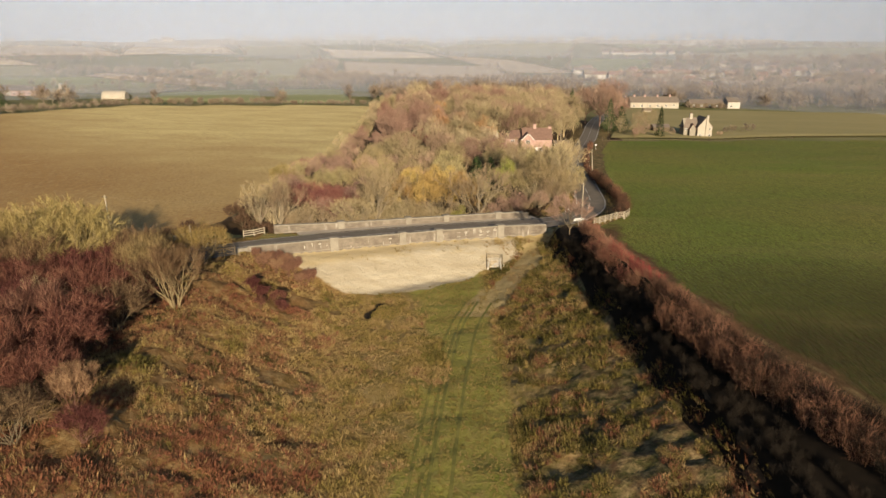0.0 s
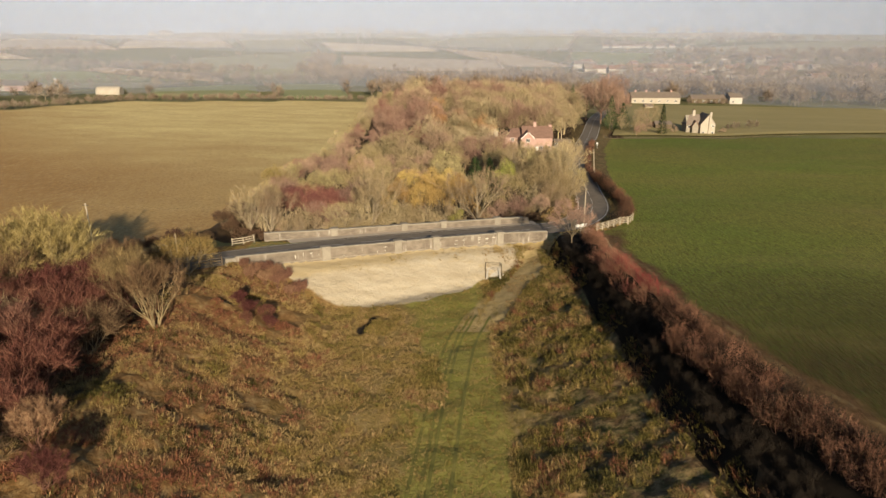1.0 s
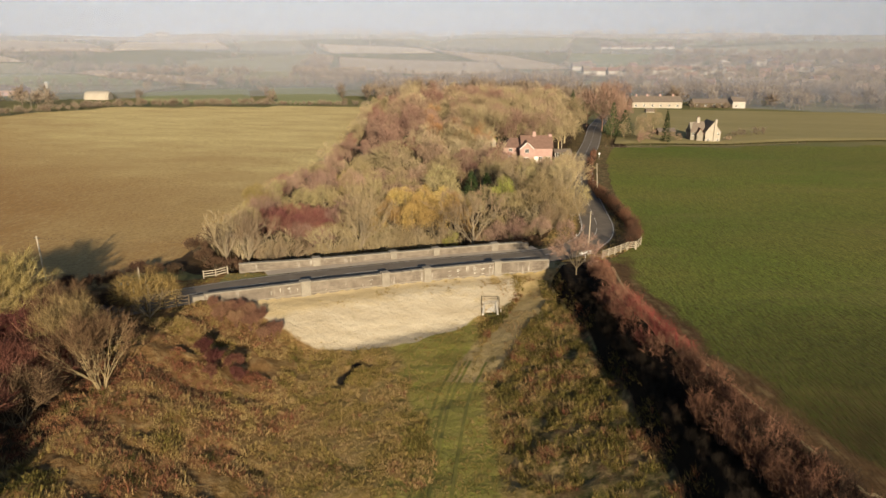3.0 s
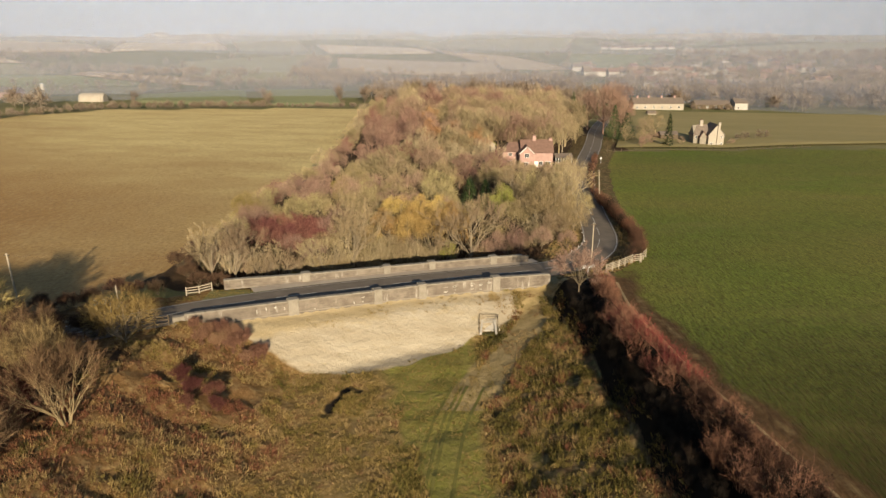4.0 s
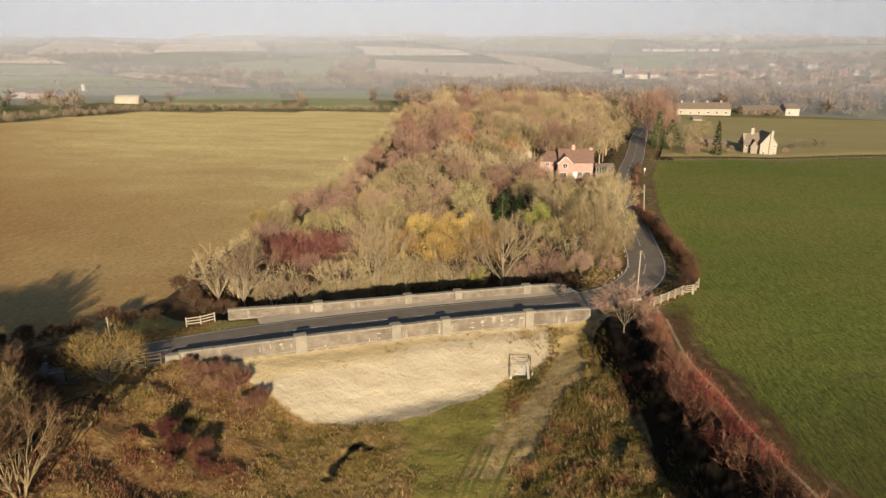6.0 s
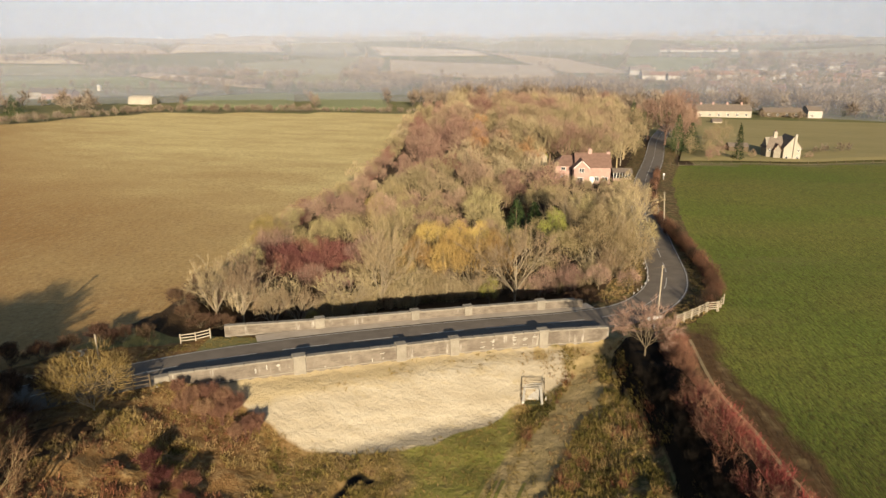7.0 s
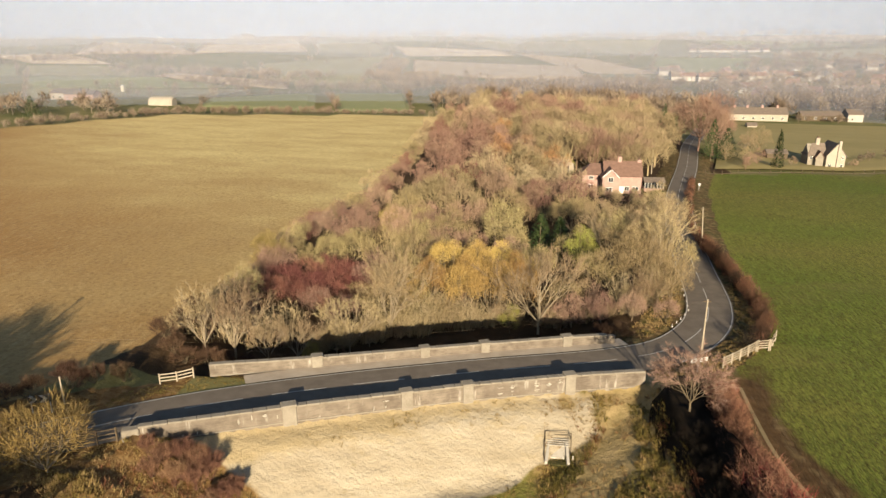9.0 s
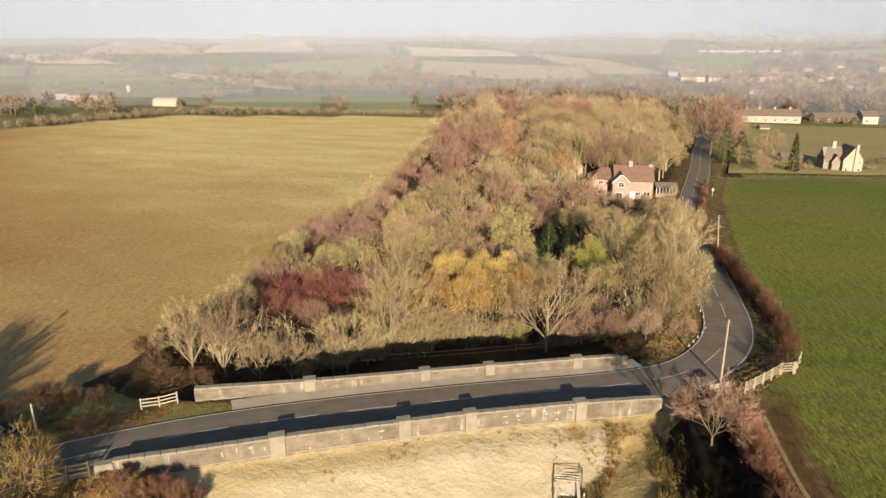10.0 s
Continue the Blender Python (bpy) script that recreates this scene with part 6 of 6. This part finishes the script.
def cottage():
    th = thing("house", Matrix.Translation((95, 246, h(93, 248) - 0.1)) @ Matrix.Diagonal((0.76, 0.76, 0.92, 1)) @ Matrix.Translation((-95, -246, 0)), "cream stone cottage with a dark roof and gable chimney", "house")
    part("wall", prism(90.6, 97.4, 245.0, 254.5, 4.6, 8.2, False), M_RENDER, th)
    part("roof", slopes(90.6, 97.4, 245.0, 254.5, 4.6, 8.2, False), M_SLATE, th)
    part("wing_wall", prism(85.0, 90.6, 248.0, 254.0, 4.4, 7.6, True), M_COPING, th)
    part("wing_roof", slopes(85.0, 91.5, 248.0, 254.0, 4.4, 7.6, True, 0.3, 2.2), M_SLATE, th)
    part("porch_wall", prism(87.2, 90.0, 246.0, 249.0, 3.8, 5.6, False), M_COPING, th)
    part("porch_roof", slopes(87.2, 90.0, 246.0, 249.5, 3.8, 5.6, False), M_TILE, th)
    part("gable_chimney", box_bm(94.2, 244.5, 0, 95.2, 245.3, 9.2, bevel=0.05), M_RENDER, th)
    c = part("chimney", box_bm(88.2, 250.5, 6.8, 89.6, 251.5, 9.4, bevel=0.05), M_RENDER, th)
    part("chimney_pot", box_bm(88.6, 250.8, 9.4, 89.1, 251.2, 9.9, bevel=0.04), M_TILE, c)
    window(th, 92.0, 244.98, 0.9, 1.1, 1.1)
    window(th, 96.3, 244.98, 0.9, 0.9, 1.1)
    window(th, 96.3, 244.98, 3.4, 0.8, 0.9)
    window(th, 86.2, 247.98, 3.0, 1.0, 1.0)
    sh = thing("shed", Matrix.Translation((0, 0, h(82, 258) - 0.1)), "dark timber shed beside the cottage", "shed")
    part("wall", box_bm(79.0, 256, 0, 85.0, 260, 2.4), M_DARKTIMBER, sh)
    part("roof", slopes(79.0, 85.0, 256, 260, 2.4, 3.3, True, 0.2), M_SLATE, sh)


def long_building(x0, y0, x1, wide, eaves, ridge, wall, roof, label, chimneys=()):
    th = thing("long_building", Matrix.Translation((0, 0, h((x0 + x1) / 2, y0) - 0.3)), label, "building")
    part("wall", prism(x0, x1, y0, y0 + wide, eaves, ridge, True), wall, th)
    part("roof", slopes(x0, x1, y0, y0 + wide, eaves, ridge, True), roof, th)
    n = int((x1 - x0) / 4.5)
    for i in range(n):
        window(th, x0 + 2 + i * 4.5, y0 - 0.02, 1.0, 1.2, 1.2)
    for cx in chimneys:
        part("chimney", box_bm(cx - 0.5, y0 + wide / 2 - 0.4, ridge - 0.5, cx + 0.5, y0 + wide / 2 + 0.4, ridge + 1.2, bevel=0.05), M_BRICK, th)


red_house()
cottage()
long_building(105, 386, 132, 9, 3.6, 6.2, M_RENDER, M_SLATE, "long cream school-like building with a brown roof", (108, 114, 121, 128))
long_building(141, 393, 160, 8, 2.8, 4.6, M_DARKTIMBER, M_SLATE, "low dark timber range with a dark roof")
long_building(162, 392, 169, 8, 4.0, 6.0, M_LIME, M_SLATE, "small white end building")
long_building(101, 346, 105, 3, 2.0, 2.9, M_RENDER, M_SLATE, "small white hut in the meadow")
long_building(-300, 468, -282, 12, 3.6, 6.0, M_BRICK, M_SLATE, "farm barn with a dark roof and red walls")
long_building(-262, 420, -244, 9, 3.4, 5.6, M_BRICK, M_SLATE, "farm barn with a dark roof and red walls")
long_building(-285, 440, -268, 10, 4.0, 6.4, M_RENDER, M_SLATE, "farm barn with pale walls and dark roof")


def tunnel_barn():
    bm = bmesh.new()
    prof = [(-4 * math.cos(math.pi * i / 10), 4.6 * math.sin(math.pi * i / 10) ** 0.7) for i in range(11)]
    rings = []
    for k, (yy, sc) in enumerate(((0, 0.72), (1.2, 1.0), (11.8, 1.0), (13, 0.72))):
        rings.append([bm.verts.new((yy, y * sc, z * (0.6 + 0.4 * sc))) for y, z in prof])
    for a, b in zip(rings, rings[1:]):
        for i in range(10):
            bm.faces.new((a[i], a[i + 1], b[i + 1], b[i]))
    bm.faces.new(rings[0][::-1])
    bm.faces.new(rings[-1])
    th = thing("tunnel_barn", Matrix.Translation((-187, 381, h(-181, 381) - 0.2)), "cream round-topped sheeted barn", "barn")
    part("cover", bm, M_RENDER, th)
    part("skirt", box_bm(0.6, -3.7, 0, 12.4, 3.7, 0.7), M_CONCRETE, th)
    si = thing("silo", Matrix.Translation((-300, 545, h(-300, 545))) @ Matrix.Scale(0.6, 4), "white farm silo with a flat cap", "silo")
    bm = bmesh.new()
    bmesh.ops.create_cone(bm, cap_ends=True, segments=14, radius1=2.4, radius2=2.4, depth=9, matrix=Matrix.Translation((0, 0, 4.5)))
    part("tank", bm, M_CONCRETE, si)
    bm = bmesh.new()
    bmesh.ops.create_cone(bm, cap_ends=True, segments=14, radius1=2.6, radius2=0.8, depth=1.2, matrix=Matrix.Translation((0, 0, 9.6)))
    part("cap", bm, M_METAL, si)


tunnel_barn()


def village_house(i, wall, roof, w, d, e, r):
    th = thing("village_house", Matrix.Translation((0, 0, -400)), "far %s village house with a pitched roof" % ("pale rendered", "red brick", "cream stone")[i], "house", "village houses")
    part("wall", prism(-w / 2, w / 2, -d / 2, d / 2, e, r, True), wall, th)
    part("roof", slopes(-w / 2, w / 2, -d / 2, d / 2, e, r, True), roof, th)
    for x in (-w / 4, w / 4):
        for z in (0.9, 3.3):
            window(th, x, -d / 2 - 0.02, z, 1.3, 1.2)
    part("chimney", box_bm(w / 2 - 1.2, -0.4, r - 0.6, w / 2 - 0.4, 0.4, r + 1.0), M_BRICK, th)
    return th


PROTO = [village_house(0, M_LIME, M_SLATE, 10, 7, 4.8, 7.6), village_house(1, M_BRICK, M_TILE, 9, 7, 4.8, 7.8), village_house(2, M_LIME, M_TILE, 14, 8, 5.0, 8.0)]
spots = []
for i in range(64):
    spots.append((rnd.uniform(150, 440), rnd.uniform(480, 860), rnd.uniform(-0.6, 0.6), rnd.choice((0, 0, 1, 2)), 1.0))
for i in range(16):
    spots.append((150 + i * 8 + rnd.uniform(-2, 2), 712 + rnd.uniform(-8, 8), 0.0, rnd.choice((0, 2)), 1.0))
for i in range(11):
    spots.append((305 + i * 11.2 + rnd.uniform(-3, 3), 1325 - i * 3.5 + rnd.uniform(-12, 12), rnd.uniform(-0.5, 0.5), 2, 0.8))
spots += [(390, 1118, 0.9, 0, 1.6), (-930, 2420, 0, 0, 2.2), (-960, 2450, 0.2, 0, 2.5), (-990, 2430, 0, 0, 2.0), (105, 560, 0.3, 0, 0.8)]
used = set()
for x, y, a, k, s in spots:
    m = Matrix.Translation((x, y, h(x, y) - 0.3)) @ Matrix.Rotation(a, 4, "Z") @ Matrix.Scale(s, 4)
    if k in used:
        copy_thing(PROTO[k], m)
    else:
        PROTO[k].matrix_basis = m
        used.add(k)


# ---- fences, poles, signs ----
def fence(pts, label, mat, tall=1.15, rails=3, gap=1.8):
    th = thing("fence", Matrix.Translation((pts[0][0], pts[0][1], h(*pts[0]))), label, "fence")
    inv = th.matrix_world.inverted()
    line = []
    for (ax, ay), (bx, by) in zip(pts, pts[1:]):
        n = max(1, round(math.hypot(bx - ax, by - ay) / gap))
        line += [(ax + (bx - ax) * i / n, ay + (by - ay) * i / n) for i in range(n)]
    line.append(pts[-1])
    tops = [Vector((x, y, h(x, y))) for x, y in line]
    for p in tops:
        ob = part("post", box_bm(-0.06, -0.06, -0.3, 0.06, 0.06, tall + 0.1, bevel=0.012), mat, th)
        ob.matrix_local = inv @ Matrix.Translation(p)
    for a, b in zip(tops, tops[1:]):
        d = b - a
        for k in range(rails):
            z = tall * (0.32 + 0.64 * k / max(1, rails - 1))
            ob = part("rail", box_bm(-0.05, -0.02, -0.055, d.length + 0.05, 0.02, 0.055, bevel=0.008), mat, th)
            ob.matrix_local = inv @ Matrix.Translation(a + Vector((0, 0, z))) @ d.to_track_quat("X", "Z").to_matrix().to_4x4()


fence([(24.0, 103.9), (26.3, 106.2), (28.6, 108.5)], "pale timber post-and-rail fence along the field", M_TIMBER, 1.2, 4)
fence([(28.8, 108.6), (30.0, 108.9)], "pale timber field gate between posts", M_TIMBER, 1.25, 4, 1.3)
fence([(30.2, 109.0), (31.6, 111.6)], "short weathered timber fence by the gate", M_TIMBER, 1.2, 3)
fence([(-28.5, 93.0), (-25.8, 94.1)], "pale timber rail fence at the parapet's end", M_TIMBER, 1.0, 3, 1.4)
fence([(-26.9, 83.5), (-29.2, 82.0), (-33.5, 79.2)], "dull brown post-and-rail fence at the parapet's end", M_DARKTIMBER, 1.15, 3, 1.5)
fence([(-24.0, 95.6), (-18.5, 98.6)], "grey timber handrail above the old cutting", M_TIMBER, 1.0, 1, 2.4)
fence([(-42.6, 80.6), (-40.2, 81.6)], "brown timber field gate by the road", M_DARKTIMBER, 1.2, 4, 1.6)
fence([(35.2, 128.0), (34.8, 140.0), (35.4, 152.0)], "sagging post fence beside the green field", M_DARKTIMBER, 1.0, 1, 3.0)
fence([(52, 221), (62, 227), (80, 231.5), (98, 236), (125, 243)], "grey stock fence along the far field edge", M_DARKTIMBER, 1.0, 1, 3.0)


def pole(x, y, tall, label, lean=(0, 0), r=0.12, arms=True):
    th = thing("pole", Matrix.Translation((x, y, h(x, y))), label, "pole")
    wv, wf = [], []
    top = Vector((lean[0], lean[1], tall))
    tube(wv, wf, Vector((0, 0, -0.3)), top, r, r * 0.75, 8)
    wf.append(tuple(range(8, 16)))
    part("shaft", mesh_of("shaft", wv, wf, M_TIMBER), None, th)
    if arms:
        part("insulator", box_bm(lean[0] - 0.35, lean[1] - 0.05, tall - 0.3, lean[0] + 0.35, lean[1] + 0.05, tall - 0.18, bevel=0.02), M_DARKTIMBER, th)
    return th.matrix_world @ top


tip_r = pole(22.4, 106.0, 6.6, "pale timber telephone pole beside the bend", r=0.10)
tip_l = pole(-43.0, 84.6, 6.9, "leaning pale timber telephone pole by the stubble field", (-0.4, 0.3), 0.13)
tip_m = pole(-34.0, 87.6, 2.6, "short timber stay post beside the road", r=0.09, arms=False)
tip_f = pole(34.0, 152.0, 6.0, "timber telephone pole beside the road", (-0.5, 0), 0.11)
tip_h = pole(38.5, 222, 8.0, "timber telephone pole behind the cottage", r=0.13)


def cable(a, b, sag, label):
    v, f = [], []
    for i in range(25):
        t = i / 24
        p = a.lerp(b, t) - Vector((0, 0, sag * 4 * t * (1 - t)))
        v += [p + Vector(o) for o in ((0.004, 0, -0.003), (-0.004, 0, -0.003), (0, 0, 0.005))]
        if i:
            k = 3 * i - 3
            f += [(k, k + 1, k + 4, k + 3), (k + 1, k + 2, k + 5, k + 4), (k + 2, k, k + 3, k + 5)]
    tagged(new("cable", mesh_of("cable", v, f, M_DARKTIMBER)), label, "cable")


cable(tip_r + Vector((-0.3, 0, -0.2)), tip_l + Vector((0.3, 0, -0.25)), 1.6, "thin overhead telephone wire between two poles")
cable(tip_r + Vector((0.3, 0, -0.2)), tip_l + Vector((0.5, 0, -0.35)), 1.9, "thin overhead telephone wire between two poles")
cable(tip_r, tip_f, 0.8, "thin overhead telephone wire along the road")
cable(tip_f, tip_h, 1.2, "thin overhead telephone wire along the road")


def chevron_sign(x, y, z, turn):
    th = thing("chevron_sign", Matrix.Translation((x, y, z)) @ Matrix.Rotation(turn, 4, "Z"), "black and white chevron bend sign", "road sign")
    part("board", box_bm(-0.9, -0.02, 0.9, 0.9, 0.02, 1.6, bevel=0.01), M_BLACK, th)
    for s in (-0.55, 0.25):
        bm = bmesh.new()
        vs = [bm.verts.new(p) for p in ((s, -0.026, 0.93), (s + 0.35, -0.026, 1.25), (s, -0.026, 1.57), (s - 0.3, -0.026, 1.57), (s + 0.05, -0.026, 1.25), (s - 0.3, -0.026, 0.93))]
        bm.faces.new((vs[0], vs[1], vs[4], vs[5]))
        bm.faces.new((vs[1], vs[2], vs[3], vs[4]))
        bmesh.ops.solidify(bm, geom=bm.faces[:], thickness=0.004)
        part("chevron", bm, M_WHITE, th, "white chevron stripe")
    for s in (-0.7, 0.7):
        part("post", box_bm(s - 0.04, 0.021, -0.2, s + 0.04, 0.09, 1.6), M_METAL, th)


chevron_sign(-35.0, 86.2, h(-35.0, 86.2) + 0.1, 0.35)


def road_sign(x, y, label, plate, tall=2.2, turn=0.0):
    th = thing("road_sign", Matrix.Translation((x, y, h(x, y))) @ Matrix.Rotation(turn, 4, "Z"), label, "road sign")
    part("post", box_bm(-0.035, -0.035, -0.2, 0.035, 0.035, tall), M_METAL, th)
    part("plate", box_bm(-plate[0] / 2, -0.06, tall - plate[1], plate[0] / 2, -0.036, tall, bevel=0.008), M_METAL, th)


road_sign(44.8, 198.5, "small white-faced sign on a grey post", (0.5, 0.5), 1.6)
road_sign(21.3, 102.8, "wide pale direction board seen from behind", (2.0, 0.45), 1.5, 0.4)
for i in range(9):
    t = i / 8
    x, y = np.interp(t, [0, .5, 1], [21.3, 24.2, 25.2]), np.interp(t, [0, .35, .7, 1], [114.2, 117.5, 121.5, 127])
    th = thing("marker_post", Matrix.Translation((float(x), float(y), h(x, y))), "small white verge marker post on the bend", "marker post", "marker posts")
    part("stake", box_bm(-0.05, -0.03, -0.1, 0.05, 0.03, 0.3, bevel=0.01), M_WHITE, th)
    part("reflector", box_bm(-0.04, -0.036, 0.18, 0.04, -0.03, 0.26), M_TILE, th)


# ---- concrete chute with its cage on the fill ----
def chute():
    x, y = 7.25, 90.1
    z = h(x, y + 0.6)
    th = thing("drain_chute", Matrix.Translation((x, y, z)) @ Matrix.Rotation(-0.06, 4, "Z") @ Matrix.Diagonal((1.1, 0.85, 0.62, 1)), "pale concrete drain headwall under a dark metal cage", "headwall")

    def wedge(name, x0, x1, y0, y1, low, front, back, mat, label=""):
        bm = bmesh.new()
        vs = [bm.verts.new(p) for p in ((x0, y0, low), (x1, y0, low), (x1, y1, low), (x0, y1, low), (x0, y0, front), (x1, y0, front), (x1, y1, back), (x0, y1, back))]
        for f in ((3, 2, 1, 0), (4, 5, 6, 7), (0, 1, 5, 4), (1, 2, 6, 5), (2, 3, 7, 6), (3, 0, 4, 7)):
            bm.faces.new([vs[i] for i in f])
        bmesh.ops.bevel(bm, geom=bm.edges[:], offset=0.02, segments=1, affect="EDGES")
        return part(name, bm, mat, th, label)

    for s in (-1, 1):
        w = wedge("wing_wall", -0.11, 0.11, -0.2, 2.5, -0.9, 0.35, 1.45, M_CONCRETE)
        w.matrix_local = Matrix.Translation((s * 0.82, 0, 0)) @ Matrix.Rotation(s * 0.06, 4, "Z")
    wedge("apron", -0.71, 0.71, 0.75, 2.4, -0.9, 0.25, 1.05, M_CONCRETE)
    wedge("mouth", -0.71, 0.71, -0.15, 0.74, -0.9, 0.02, 0.08, plain("weedy_silt", (0.03, 0.03, 0.012), (0.10, 0.095, 0.035), 2, 9), "weedy dark silt")
    for i in range(4):
        part("slat", box_bm(-0.93, 1.75 + i * 0.27, 1.22 + i * 0.10, 0.93, 1.86 + i * 0.27, 1.29 + i * 0.10, bevel=0.01), M_CONCRETE, th, "pale painted slat")
    part("marker_stake", box_bm(1.12, 0.5, -0.6, 1.2, 0.58, 0.95, bevel=0.01), M_CONCRETE, th)

    def rod(name, a, b):
        v, f = [], []
        tube(v, f, Vector(a), Vector(b), 0.035, 0.035, 6)
        part(name, mesh_of(name, v, f, M_DARKTIMBER), None, th)

    for sx in (-1.0, 1.0):
        rod("upright", (sx, 3.1, 0.6), (sx, 3.1, 2.25))
        rod("upright", (sx, 1.7, 0.4), (sx, 1.7, 1.6))
        rod("top_rail", (sx, 1.7, 1.6), (sx, 3.1, 2.25))
    for zz in (0.0, -0.32, -0.64):
        rod("side_rail", (-1.0, 0.4, 0.85 + zz * 0.6), (-1.0, 3.1, 1.95 + zz))
    rod("upright", (-1.0, 0.4, -0.3), (-1.0, 0.4, 0.9))
    for zz in (2.22, 1.75):
        rod("cross_rail", (-1.0, 3.1, zz), (1.0, 3.1, zz))


chute()

# ---- pale patches and end block of the near parapet ----
_, wl, wn_, wt = near_wall
prng = random.Random(8)


def patch(x, zc, w, t):
    k = int(np.argmin(np.abs(wl[:, 0] - x)))
    bm = bmesh.new()
    n = 9
    rim = [bm.verts.new((math.cos(6.283 * i / n) * w / 2 * prng.uniform(0.5, 1.1), -0.006, math.sin(6.283 * i / n) * t / 2 * prng.uniform(0.5, 1.1))) for i in range(n)]
    bm.faces.new(rim)
    bmesh.ops.solidify(bm, geom=bm.faces[:], thickness=0.012)
    ob = part("lime_patch", bm, M_PALE, near_wall[0], "flaking pale lime patch")
    ob.matrix_world = Matrix.Translation((wl[k, 0] - wn_[k, 0] * 0.232 * 1.0, wl[k, 1] - wn_[k, 1] * 0.232, zc)) @ Matrix.Rotation(math.atan2(wt[k, 1], wt[k, 0]), 4, "Z")


for x, zc, w, t in ((-22.4, .55, .3, .3), (-21.2, .6, .12, .3), (-18.3, .95, .2, .55), (-17.4, 1.1, .15, .6), (-16.7, 1.15, .45, .35), (-16.3, .9, .12, .3), (-15.9, .8, .12, .35), (-12.9, .25, .25, .16), (-8.6, .15, .14, .3),
                    (-8.2, .2, .12, .32), (-7.8, .18, .16, .28), (-7.3, .2, .14, .3), (-8.0, .75, .7, .1), (-7.2, .7, .3, .12)):
    patch(x, zc, w, t)
for i in range(26):
    patch(prng.uniform(1.6, 8.0), prng.uniform(-0.35, 0.75), prng.uniform(0.15, 0.8), prng.uniform(0.05, 0.18))
bm = bmesh.new()
box(bm, -0.65, -0.4, -0.2, 0.65, 0.4, 1.55, 0.1)
eb = part("end_block", bm, M_COPING, near_wall[0], "rounded pale end block")
eb.matrix_world = Matrix.Translation((-26.0, 83.95, 0.3)) @ Matrix.Rotation(0.44, 4, "Z")
